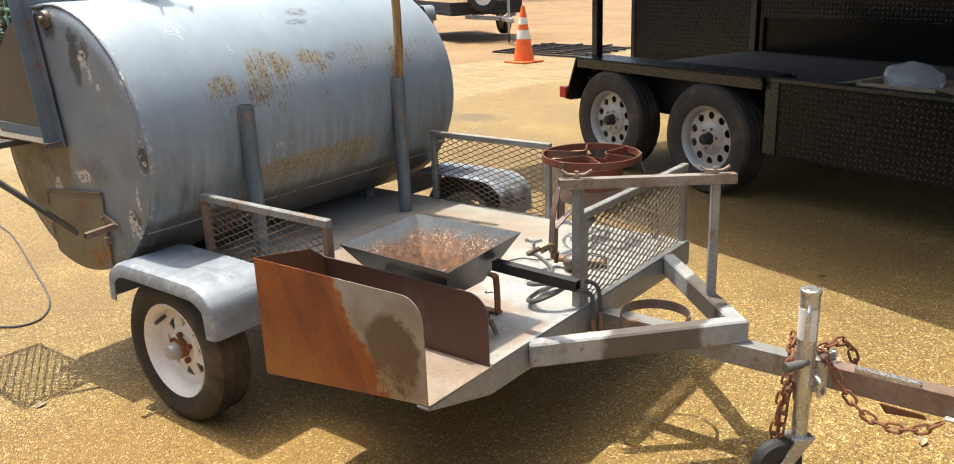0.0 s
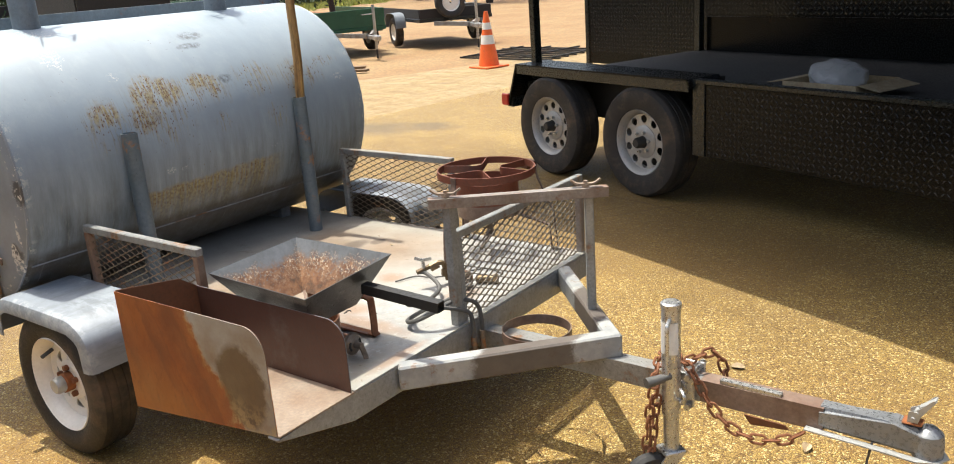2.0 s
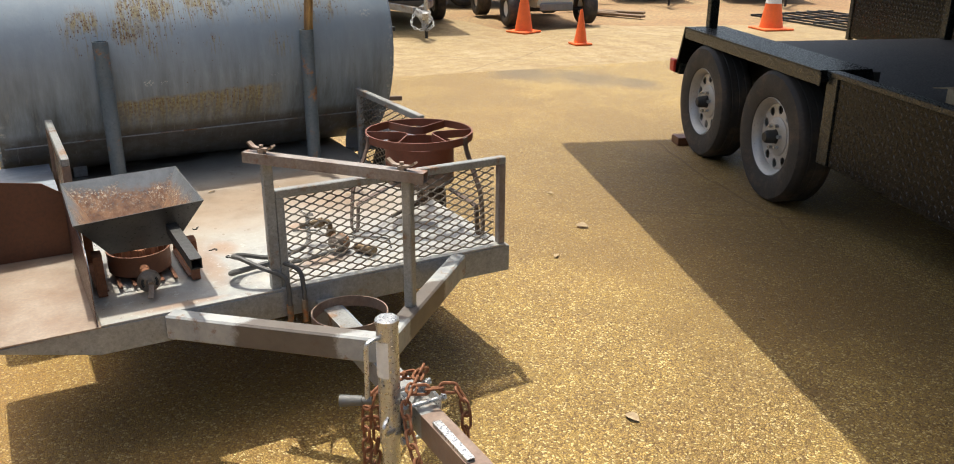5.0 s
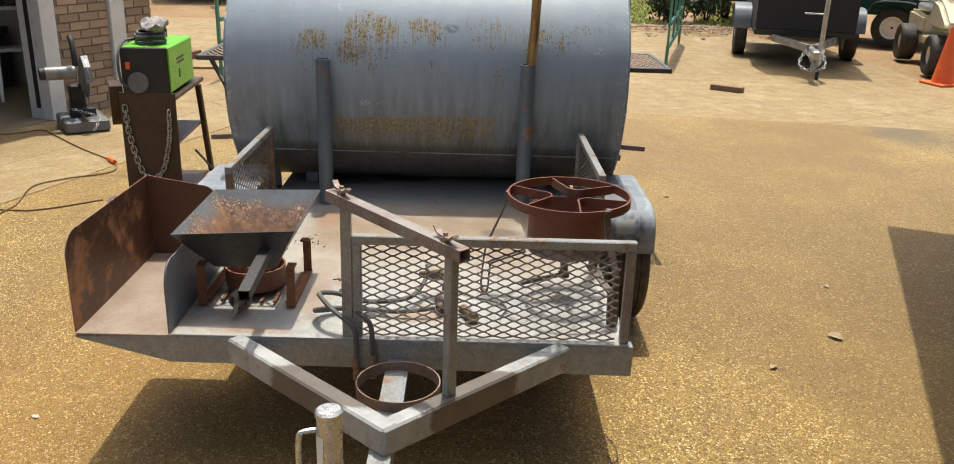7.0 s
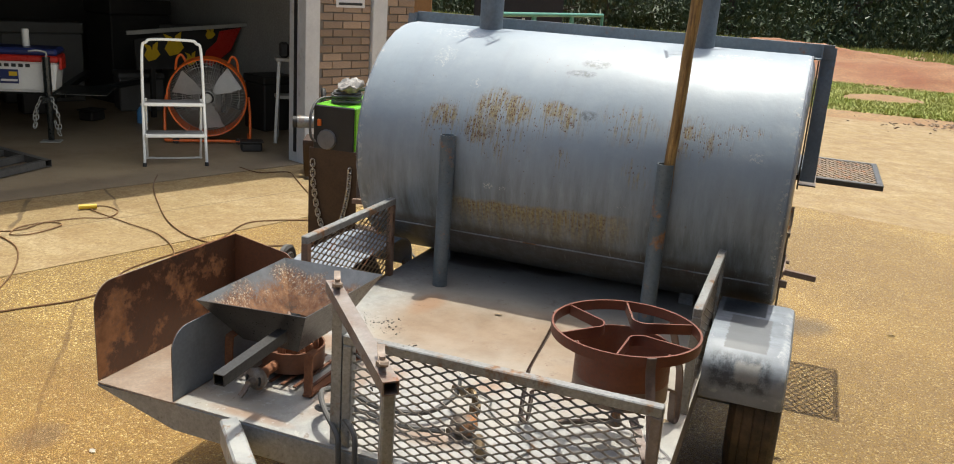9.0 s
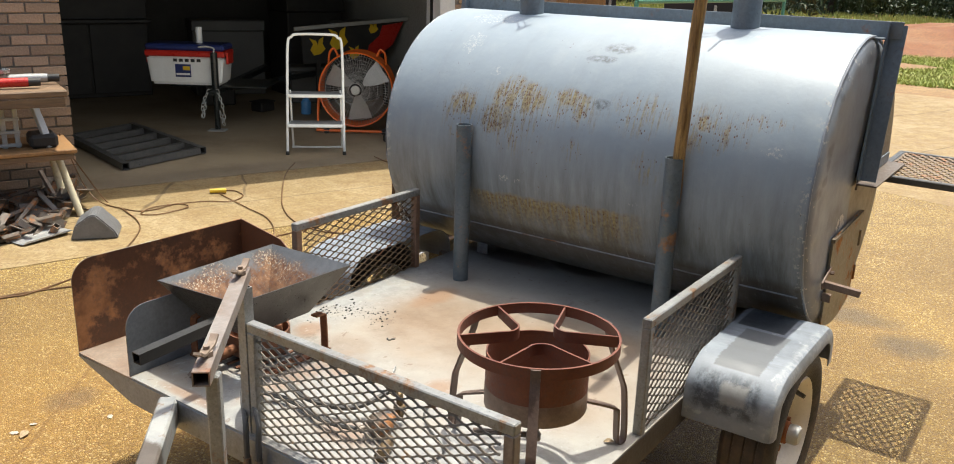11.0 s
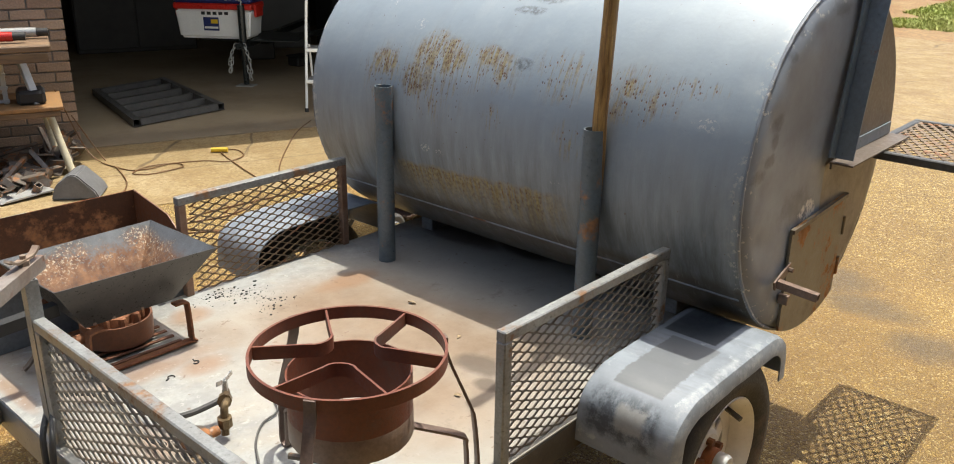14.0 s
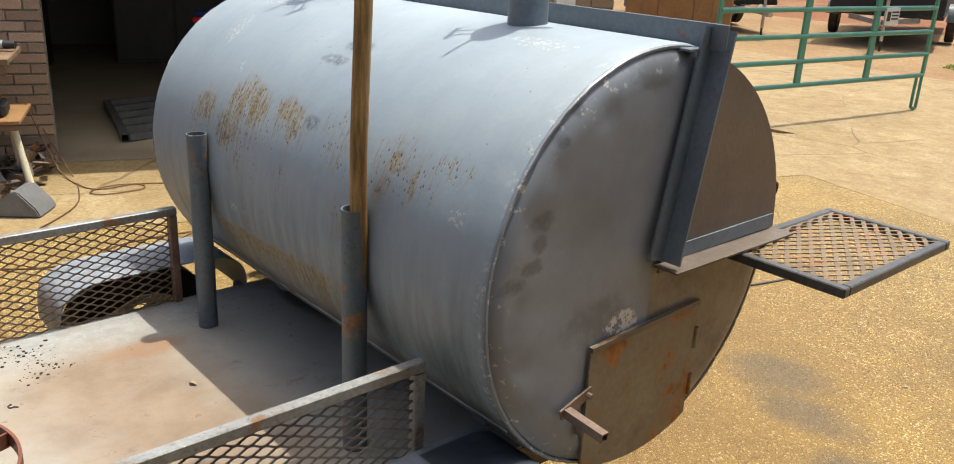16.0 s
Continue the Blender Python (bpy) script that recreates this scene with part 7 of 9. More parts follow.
bm = B()
box(bm, (-4.35, -6.5, -0.06), (1.6, -0.02, 0.004))
setting("garage_floor", bm, "garage_floor", "stained grey concrete garage floor", "floor")
# back wall, side wall and ceiling carry the dimness in their dark material
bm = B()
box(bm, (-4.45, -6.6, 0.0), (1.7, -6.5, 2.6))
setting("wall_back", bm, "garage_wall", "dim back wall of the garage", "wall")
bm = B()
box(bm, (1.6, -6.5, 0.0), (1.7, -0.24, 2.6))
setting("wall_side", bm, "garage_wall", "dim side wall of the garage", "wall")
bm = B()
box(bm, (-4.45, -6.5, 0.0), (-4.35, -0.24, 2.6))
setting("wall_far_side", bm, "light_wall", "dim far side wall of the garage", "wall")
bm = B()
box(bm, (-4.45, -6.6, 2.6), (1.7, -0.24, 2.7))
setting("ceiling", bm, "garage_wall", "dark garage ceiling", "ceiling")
bm = B()
box(bm, (JW - 0.005, -0.235, 2.15), (0.0, -0.03, 2.62))
setting("lintel", bm, "white_paint", "white painted board over the garage opening", "trim")
bm = B()
box(bm, (-4.6, -7.0, 2.70), (5.0, 0.05, 2.82))
setting("roof", bm, "matte_black", "low house roof over the garage", "roof")
wall_near = setting("wall_near", box(B(), (0.012, -0.23, 0.0), (4.6, -0.012, 2.62)), "mortar", "tan brick house wall with mortar joints", "wall")
wall_pier = setting("wall_pier", box(B(), (JW - JAMB - 0.60, -0.23, 0.0), (JW - JAMB - 0.012, -0.012, 2.62)), "mortar", "tan brick pier beside the garage opening", "wall")
wall_far = setting("wall_far", box(B(), (-4.45, -0.23, 0.0), (JW - JAMB - 0.80, -0.012, 2.62)), "mortar", "tan brick house wall beyond the pier", "wall")
bm = B()
box(bm, (JW - JAMB, -0.10, 0.0), (JW, 0.01, 2.15), 0.004)
box(bm, (JW - 0.02, -0.235, 0.0), (JW, -0.101, 2.15), 0.003)
setting("door_jamb", bm, "white_paint", "white painted garage door jamb", "trim")
bm = B()
box(bm, (JW - JAMB - 0.79, -0.22, 0.0), (JW - JAMB - 0.61, 0.03, 2.6), 0.006)
setting("corner_board", bm, "white_paint", "white corner board between brick walls", "trim")
bm = B()
box(bm, (JW + 0.002, -0.15, 0.10), (JW + 0.012, -0.11, 2.1), 0.001)
setting("door_track", bm, "matte_black", "dark steel garage door track", "trim")


def bricks(parent, x0, x1, z0, z1, bw=0.215, bh=0.062, joint=0.011, y=0.0):
    """Bricks in running bond standing proud of the mortar, plus end halves."""
    cache = {}

    def mesh(w):
        w = round(w, 3)
        if w not in cache:
            cache[w] = finish("brick", box(B(), (-w / 2, -0.018, -bh / 2), (w / 2, 0.0, bh / 2), 0.0025), "brick")
        return cache[w]
    row, z = 0, z0
    while z + bh <= z1:
        x = x0 - (bw + joint) / 2 * (row % 2)
        while x < x1 - 0.03:
            a, b = max(x, x0), min(x + bw, x1)
            if b - a > 0.04:
                ob = new("brick", mesh(b - a))
                ob.parent = parent
                ob.matrix_basis = pose((a + b) / 2, y + random.uniform(-0.002, 0.001), z + bh / 2)
            x += bw + joint
        row += 1
        z += bh + joint


# ---- garage things ----
def in_house(x, y, z=0.0, rz=0.0):
    return HM @ pose(x, y, z, 0, 0, rz)


# step ladder
lad = thing("step_ladder", "white folding step ladder with two grey treads", "ladder", at=in_house(-2.10, -0.47, 0, -26))
bm = B()
w = 0.258
sweep(bm, smooth_path([(-w, 0.0, 0.0), (-w + 0.005, -0.10, 0.5), (-w + 0.015, -0.20, 0.98), (-w + 0.05, -0.215, 1.05), (-w + 0.11, -0.22, 1.075), (w - 0.11, -0.22, 1.075), (w - 0.05, -0.215, 1.05),
                       (w - 0.015, -0.20, 0.98), (w - 0.005, -0.10, 0.5), (w, 0.0, 0.0)], 5), 0.0125, 10)
part("front_frame", bm, "white_paint", lad)
bm = B()
sweep(bm, smooth_path([(-w + 0.03, -0.12, 0.58), (-w + 0.03, -0.30, 0.06), (-w + 0.06, -0.315, 0.015), (w - 0.06, -0.315, 0.015), (w - 0.03, -0.30, 0.06), (w - 0.03, -0.12, 0.58)], 5), 0.010, 8)
part("rear_frame", bm, "white_paint", lad)
for z, y in ((0.285, -0.06), (0.55, -0.12)):
    tr = part("tread", box(B(), (-w + 0.01, y - 0.13, z - 0.03), (w - 0.01, y + 0.06, z), 0.006), "white_paint", lad)
    part("tread_pad", box(B(), (-w + 0.025, y - 0.12, z + 0.0005), (w - 0.025, y + 0.05, z + 0.005), 0.001), "grey_plastic", tr, "grey ribbed pad")
for x in (-w, w):
    part("rubber_foot", lathe(B(), [(0.0005, 0.0), (0.017, 0.0), (0.016, 0.035), (0.0125, 0.038)], 12, "z", (x, 0, 0), closed=False), "matte_black", lad)

# drum fan
fan = thing("drum_fan", "large orange drum fan with wire guard and grey blades", "fan", at=in_house(-2.974, -1.405, 0, -33))
FR, FZ = 0.375, 0.455
bm = B()
lathe(bm, [(FR - 0.004, -0.16), (FR + 0.006, -0.165), (FR + 0.012, -0.155), (FR + 0.004, -0.14), (FR, 0.14), (FR + 0.012, 0.155), (FR + 0.006, 0.165), (FR - 0.004, 0.16)], 56, "y", (0, 0, FZ))
part("drum", bm, "orange", fan, "orange painted drum")
for y in (0.16, -0.16):
    bm = B()
    for k in range(72):
        a = 2 * math.pi * k / 72
        pts = [(r * math.cos(a), y * (1 + 0.18 * (1 - r / FR)), FZ + r * math.sin(a)) for r in (0.07, 0.2, FR)]
        sweep(bm, pts, 0.0016, 4)
    for r in (0.07, 0.15, 0.23, 0.31):
        sweep(bm, [(r * math.cos(a), y * (1 + 0.18 * (1 - r / FR)), FZ + r * math.sin(a)) for a in (2 * math.pi * k / 48 for k in range(48))], 0.0025, 5, closed=True)
    tagged(part("wire_guard", bm, "light_grey", fan), kind="stuff")
part("guard_badge", lathe(B(), [(0.0005, 0.196), (0.045, 0.194), (0.05, 0.185), (0.0005, 0.185)], 20, "y", (0, 0, FZ), closed=False), "light_grey", fan)
for k in range(3):
    a = 2 * math.pi * k / 3 + 0.5
    bm = B()
    outline = []
    for r, da in ((0.06, -0.25), (0.20, -0.48), (0.345, -0.42), (0.345, 0.30), (0.20, 0.36), (0.06, 0.25)):
        outline.append((r * math.cos(a + da), r * math.sin(a + da), da))
    t = [bm.verts.new((x, 0.06 * d, FZ + z)) for x, z, d in outline]
    b = [bm.verts.new((x, 0.06 * d - 0.003, FZ + z)) for x, z, d in outline]
    bm.faces.new(t), bm.faces.new(b)
    for i in range(6):
        bm.faces.new((t[i], t[(i + 1) % 6], b[(i + 1) % 6], b[i]))
    part("blade", bm, "light_grey", fan)
part("motor", pipe(B(), (0, -0.15, FZ), (0, 0.05, FZ), 0.07, 20), "matte_black", fan)
bm = B()
for s in (-1, 1):
    sweep(bm, smooth_path([(s * (FR + 0.02), 0, FZ), (s * (FR + 0.035), 0.03, 0.30), (s * (FR + 0.035), 0.10, 0.06), (s * (FR + 0.02), 0.20, 0.035)], 5), 0.014, 8)
    sweep(bm, [(s * (FR + 0.02), 0.20, 0.035), (s * (FR + 0.02), -0.22, 0.035)], 0.014, 8)
sweep(bm, [(-FR - 0.02, 0.20, 0.035), (FR + 0.02, 0.20, 0.035)], 0.014, 8)
part("stand", bm, "orange", fan)
for s in (-1, 1):
    part("tilt_handle", sweep(B(), smooth_path([(s * 0.20, 0.0, FZ + 0.33), (s * 0.24, 0.0, FZ + 0.40), (s * 0.285, 0.0, FZ + 0.36), (s * 0.30, 0, FZ + 0.25)], 4), 0.012, 8), "orange", fan)
    part("caster", lathe(B(), [(0.005, -0.012), (0.033, -0.012), (0.035, 0.0), (0.033, 0.012), (0.005, 0.012)], 16, "y", (s * 0.3, 0.20, 0.035)), "matte_black", fan)

# trailer nose with jack, on which the cooler stands
nose = thing("stored_trailer", "black trailer nose with jack and chain inside the garage", "trailer", at=in_house(-1.66, -2.0, 0, -33))
bm = B()
pipe(bm, (0, 0, 0.02), (0, 0, 0.42), 0.028, 16)
pipe(bm, (0, 0, 0.30), (0, 0, 0.80), 0.036, 16)
nj = part("jack", bm, "black_steel", nose)
part("jack_foot", box(B(), (-0.09, -0.07, 0.0), (0.09, 0.07, 0.012), 0.003), "light_grey", nj)
bm = B()
beam(bm, (0, 0.12, 0.41), (0, -2.2, 0.41), 0.08, 0.06)
beam(bm, (0.06, -0.35, 0.40), (0.75, -1.9, 0.40), 0.06, 0.06)
beam(bm, (-0.06, -0.35, 0.40), (-0.75, -1.9, 0.40), 0.06, 0.06)
part("nose_frame", bm, "black_steel", nose)
part("tray", box(B(), (-0.5, -0.75, 0.435), (0.5, -0.10, 0.449), 0.003), "black_steel", nose)
part("jack_crank", sweep(B(), smooth_path([(0, 0, 0.80), (0, 0.0, 0.84), (0.06, 0.04, 0.86), (0.13, 0.08, 0.855)], 4), 0.009, 8), "light_grey", nose)
nc = part("chain", B(), "light_grey", nose, "hanging safety chain")
LINK2 = LINK.copy()
LINK2.materials.clear()
LINK2.materials.append(M["light_grey"])
chain(nc, [(-0.05, 0.10, 0.42), (-0.10, 0.12, 0.25), (-0.10, 0.12, 0.10), (-0.06, 0.10, 0.22)], mesh=LINK2)
chain(nc, [(0.05, 0.10, 0.42), (0.10, 0.12, 0.30), (0.11, 0.12, 0.16), (0.08, 0.10, 0.30)], mesh=LINK2)
cooler = thing("cooler", "white picnic cooler with red band and blue lid", "cooler", at=in_house(-1.52, -2.36, 0.449, -33))
bm = B()
prism(bm, [(-0.36, 0.01), (0.36, 0.01), (0.395, 0.30), (-0.395, 0.30)], 0.36)
bmesh.ops.bevel(bm, geom=bm.edges[:], offset=0.025, segments=3, affect="EDGES")
part("body", bm, "cool_white", cooler)
part("band", box(B(), (-0.405, -0.19, 0.295), (0.405, 0.19, 0.355), 0.012), "red", cooler, "red rim band")
part("lid", box(B(), (-0.40, -0.185, 0.356), (0.40, 0.185, 0.42), 0.02), "blue", cooler, "dark blue lid")
for x in (-0.41, 0.41):
    part("side_handle", box(B(), (x - 0.012, -0.10, 0.22), (x + 0.012, 0.10, 0.34), 0.006), "red", cooler)
lb = part("sticker", box(B(), (-0.06, 0.186, 0.09), (0.10, 0.1885, 0.22), 0.001, pose(0.0, -0.004, 0)), "blue", cooler, "blue and yellow product sticker")
part("sticker_bar", box(B(), (-0.05, 0.1855, 0.16), (0.02, 0.1875, 0.20)), "yellow", lb)
part("sticker_bar", box(B(), (-0.05, 0.1855, 0.11), (0.09, 0.1875, 0.13)), "cool_white", lb)
bm = B()
for k in range(5):
    x = 0.12 - k * 0.06
    box(bm, (x - 0.045, 0.1875, 0.245), (x - 0.005, 0.1905, 0.275), 0.002, pose(0, 0.0, 0))
tagged(part("brand_mark", bm, "black_ink", cooler, "plain dark brand mark"), kind="stuff")
bm = B()
lathe(bm, [(0.0005, 0.16), (0.03, 0.16), (0.033, 0.15), (0.033, 0.0), (0.0005, 0.0)], 20, "z", closed=False)
solo("paper_cup", bm, "cool_white", "white paper cup on the cooler lid", "cup", at=in_house(-1.62, -2.34, 0.870))
# black frame lying on the floor
rack = thing("floor_frame", "black square-tube ladder frame lying on the garage floor", "frame", at=Matrix.Translation((0, 0, 0.008)))
A0, A1, A2, A3 = Vector((-4.08, -2.275, 0.035)), Vector((-4.90, -2.346, 0.035)), Vector((-5.17, -3.86, 0.035)), Vector((-4.43, -3.74, 0.035))
part("side_tube", hollow(B(), A0, A3, 0.06, 0.06), "shelf_frame", rack)
part("side_tube", hollow(B(), A1, A2, 0.06, 0.06), "shelf_frame", rack)
for k in range(6):
    f = k / 5
    p, q = A0.lerp(A3, 0.02 + 0.96 * f), A1.lerp(A2, 0.02 + 0.96 * f)
    d = (q - p).normalized() * 0.032
    part("cross_tube", hollow(B(), p + d, q - d, 0.05, 0.055), "shelf_frame", rack)
# flame-painted board, stool, jug and cabinet at the back
flame = thing("painted_panel", "black panel painted with red and yellow flames", "panel", at=in_house(-3.62, -2.9, 0, 0))
part("board", prism(B(), [(-0.70, 1.03), (-0.55, 0.74), (-0.28, 0.55), (0.64, 0.55), (0.66, 0.88), (0.1, 0.97)], 0.03), "matte_black", flame)
part("red_flame", prism(B(), [(-0.69, 1.02), (-0.54, 0.75), (-0.28, 0.57), (-0.18, 0.62), (-0.22, 0.75), (-0.36, 0.86), (-0.40, 0.98)], 0.006, pose(0, 0.02, 0)), "red", flame)
for x, z, sc in ((-0.30, 0.90, 0.8), (0.14, 0.72, 1.5), (0.42, 0.66, 1.2), (-0.05, 0.60, 0.9)):
    lick = [(0.0, 0.0), (0.07, -0.02), (0.11, 0.05), (0.08, 0.12), (0.12, 0.19), (0.05, 0.16), (0.03, 0.10), (0.02, 0.17), (-0.03, 0.21), (-0.02, 0.12), (-0.05, 0.06)]
    part("yellow_flame", prism(B(), [(x + a * sc, z + b * sc * 0.8) for a, b in lick], 0.006, pose(0, 0.022, 0)), "yellow", flame)
for x in (-0.45, 0.45):
    part("trestle", beam(B(), (x, 0.0, 0.0), (x, 0.0, 0.58), 0.05, 0.05), "matte_black", flame)
stool = thing("tool_stand", "pale folding steel stand with shelf and black tools", "stand", at=in_house(-3.76, -0.95, 0, -30))
for x in (-0.20, 0.20):
    part("leg", beam(B(), (x - (0.05 if x < 0 else -0.05), 0.12, 0), (x, 0, 0.84), 0.035, 0.03), "light_grey", stool)
    part("leg", beam(B(), (x, -0.25, 0), (x, -0.10, 0.84), 0.035, 0.03), "light_grey", stool)
for z in (0.45, 0.83):
    part("stand_shelf", box(B(), (-0.24, -0.14, z), (0.24, 0.05, z + 0.035), 0.004), "light_grey", stool)
bm = B()
box(bm, (-0.20, -0.12, 0.866), (0.10, 0.02, 1.10), 0.02)
box(bm, (0.11, -0.10, 0.866), (0.20, 0.02, 1.02), 0.02)
solo("bench_grinder", bm, "matte_black", "black bench tool on the pale stand", "tool", at=in_house(-3.76, -0.95, 0, -30))
jug = thing("jug", "translucent blue plastic jug on the floor", "jug", at=in_house(-2.88, -2.6, 0.005) @ Matrix.Scale(0.65, 4))
part("jug_body", lathe(B(), [(0.0005, 0.0), (0.085, 0.0), (0.09, 0.02), (0.09, 0.20), (0.06, 0.26), (0.03, 0.28), (0.03, 0.30), (0.0005, 0.30)], 20, "z", closed=False), "jug_blue", jug)
part("jug_cap", lathe(B(), [(0.0005, 0.325), (0.034, 0.325), (0.034, 0.301), (0.0005, 0.301)], 16, "z", closed=False), "cool_white", jug)
# grey cabinet built in black, so the rear's shade is in its colour
cab = thing("cabinet", "steel cabinet with a shelf, coloured black for the dim garage back", "cabinet", at=in_house(-0.9, -5.0, 0.005, 0))
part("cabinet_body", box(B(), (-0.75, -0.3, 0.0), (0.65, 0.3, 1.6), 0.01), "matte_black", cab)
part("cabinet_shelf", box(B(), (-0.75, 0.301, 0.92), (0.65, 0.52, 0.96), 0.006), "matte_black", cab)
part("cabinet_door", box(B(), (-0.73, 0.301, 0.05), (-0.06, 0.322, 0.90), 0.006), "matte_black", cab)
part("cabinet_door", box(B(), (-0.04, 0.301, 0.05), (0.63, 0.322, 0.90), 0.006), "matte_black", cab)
# boxes and stored goods in the dim rear, the dimness put into their colours
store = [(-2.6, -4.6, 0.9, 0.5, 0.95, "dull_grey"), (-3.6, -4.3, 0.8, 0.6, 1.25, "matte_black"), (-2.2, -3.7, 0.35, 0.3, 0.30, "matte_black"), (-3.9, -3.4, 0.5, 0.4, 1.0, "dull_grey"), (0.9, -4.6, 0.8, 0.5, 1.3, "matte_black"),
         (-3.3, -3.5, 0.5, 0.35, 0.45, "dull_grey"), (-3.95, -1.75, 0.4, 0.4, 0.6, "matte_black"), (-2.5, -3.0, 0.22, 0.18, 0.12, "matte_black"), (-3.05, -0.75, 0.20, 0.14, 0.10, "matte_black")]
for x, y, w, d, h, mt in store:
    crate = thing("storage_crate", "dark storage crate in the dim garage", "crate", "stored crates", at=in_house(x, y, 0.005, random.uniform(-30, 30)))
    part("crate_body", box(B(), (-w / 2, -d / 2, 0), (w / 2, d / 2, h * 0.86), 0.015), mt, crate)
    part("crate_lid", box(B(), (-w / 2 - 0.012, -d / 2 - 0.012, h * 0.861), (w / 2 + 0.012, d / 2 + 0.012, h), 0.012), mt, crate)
bm = B()
beam(bm, (-4.34, -2.80, 1.065), (-2.86, -2.85, 0.955), 0.03, 0.045)
solo("aluminium_rail", bm, "light_grey", "long pale aluminium rail lying across stored goods", "rail", at=HM)

sg = thing("wall_sign", "small white sign on the brick pier", "sign", at=in_house(0, 0, 0))
sgp = part("sign_plate", box(B(), (-3.80, 0.001, 1.43), (-3.46, 0.005, 1.66), 0.001), "reflective", sg)
part("print_bar", box(B(), (-3.77, 0.005, 1.452), (-3.49, 0.0062, 1.475)), "black_ink", sgp)

# chop saw on the apron
saw = thing("chop_saw", "grey abrasive chop saw standing on the concrete", "saw", at=in_house(-3.02, 0.44, 0.004, -35))
part("base", box(B(), (-0.17, -0.24, 0.0), (0.17, 0.20, 0.10), 0.015), "grey_plastic", saw)
part("vise", box(B(), (-0.10, 0.0, 0.101), (0.10, 0.05, 0.17), 0.006), "matte_black", saw)
part("vise_screw", pipe(B(), (0.02, 0.05, 0.135), (0.02, 0.26, 0.11), 0.012, 10), "brass", saw)
part("pivot", box(B(), (-0.06, -0.20, 0.101), (0.06, -0.10, 0.34), 0.012), "matte_black", saw)
bm = B()
prism(bm, [(-0.18, 0.30), (-0.10, 0.52), (0.06, 0.60), (0.16, 0.52), (0.19, 0.40), (0.05, 0.42), (-0.06, 0.30)], 0.05, pose(-0.05, 0, 0, 0, 0, 90))
part("blade_guard", bm, "grey_plastic", saw)
part("cutting_disc", lathe(B(), [(0.0005, -0.052), (0.17, -0.052), (0.17, -0.048), (0.0005, -0.048)], 32, "x", (0, 0.02, 0.42), closed=False), "zinc", saw)
bm = B()
pipe(bm, (0.02, -0.02, 0.46), (0.24, -0.02, 0.46), 0.055, 20)
part("motor", bm, "steel", saw)
part("motor_cap", pipe(B(), (0.24, -0.02, 0.46), (0.28, -0.02, 0.46), 0.05, 20), "matte_black", saw)
bm = B()
sweep(bm, smooth_path([(0.02, 0.06, 0.52), (0.02, 0.05, 0.62), (0.02, 0.0, 0.72), (0.02, -0.05, 0.74)], 5), 0.022, 10)
part("grip", bm, "matte_black", saw)
sc = part("chain", B(), "zinc", saw)
chain(sc, [(0.07, 0.06, 0.17), (-0.08, 0.16, 0.12), (-0.06, 0.23, 0.06), (-0.02, 0.25, 0.02)], mesh=LINK2, scale=0.8, pitch=0.025)

# welder on its cart
cart = thing("welding_cart", "brown steel welding cart with chain across its panel", "cart", at=pose(-3.93, 0.94, 0, 0, 0, 4))
bm = B()
prism(bm, [(-0.155, 0.08), (0.155, 0.08), (0.155, 0.735), (-0.155, 0.735)], 0.006, pose(0, 0, 0, 0, 0, 90))
bmesh.ops.bevel(bm, geom=bm.edges[:], offset=0.002, segments=1, affect="EDGES")
part("front_panel", bm, "brown_steel", cart, "dark brown sheet panel")
part("tray", box(B(), (-0.70, -0.155, 0.690), (-0.004, 0.155, 0.715), 0.003), "brown_steel", cart)
part("middle_shelf", box(B(), (-0.60, -0.155, 0.44), (-0.004, 0.155, 0.452), 0.002), "brown_steel", cart)
part("bottom_shelf", box(B(), (-0.62, -0.16, 0.10), (0.05, 0.16, 0.115), 0.002), "brown_steel", cart)
for y in (-0.15, 0.15):
    bm = B()
    beam(bm, (-0.56, y, 0.69), (-0.66, y * 1.15, 0.10), 0.032, 0.032)
    part("rear_leg", bm, "brown_steel", cart)
    part("wheel", lathe(B(), [(0.015, -0.02), (0.075, -0.022), (0.09, -0.012), (0.09, 0.012), (0.075, 0.022), (0.015, 0.02)], 28, "y", (0.20, y * 1.25, 0.09)), "rubber", cart, "grey rubber wheel")
    part("wheel_hub", lathe(B(), [(0.0005, -0.026), (0.045, -0.026), (0.05, -0.02), (0.05, 0.02), (0.045, 0.026), (0.0005, 0.026)], 20, "y", (0.20, y * 1.25, 0.09), closed=False), "zinc", cart)
    part("rear_caster", lathe(B(), [(0.008, -0.014), (0.045, -0.014), (0.05, 0.0), (0.045, 0.014), (0.008, 0.014)], 18, "y", (-0.55, y, 0.05)), "matte_black", cart)
part("axle_bar", beam(B(), (0.20, -0.2, 0.09), (0.20, 0.2, 0.09), 0.02, 0.02), "light_grey", cart)
part("axle_arm", beam(B(), (0.02, 0.0, 0.11), (0.20, 0.0, 0.09), 0.05, 0.02), "light_grey", cart)
cc = part("hanging_chain", B(), "zinc", cart, "shiny chain looped across the panel")
LINK3 = LINK.copy()
LINK3.materials.clear()
LINK3.materials.append(M["zinc"])
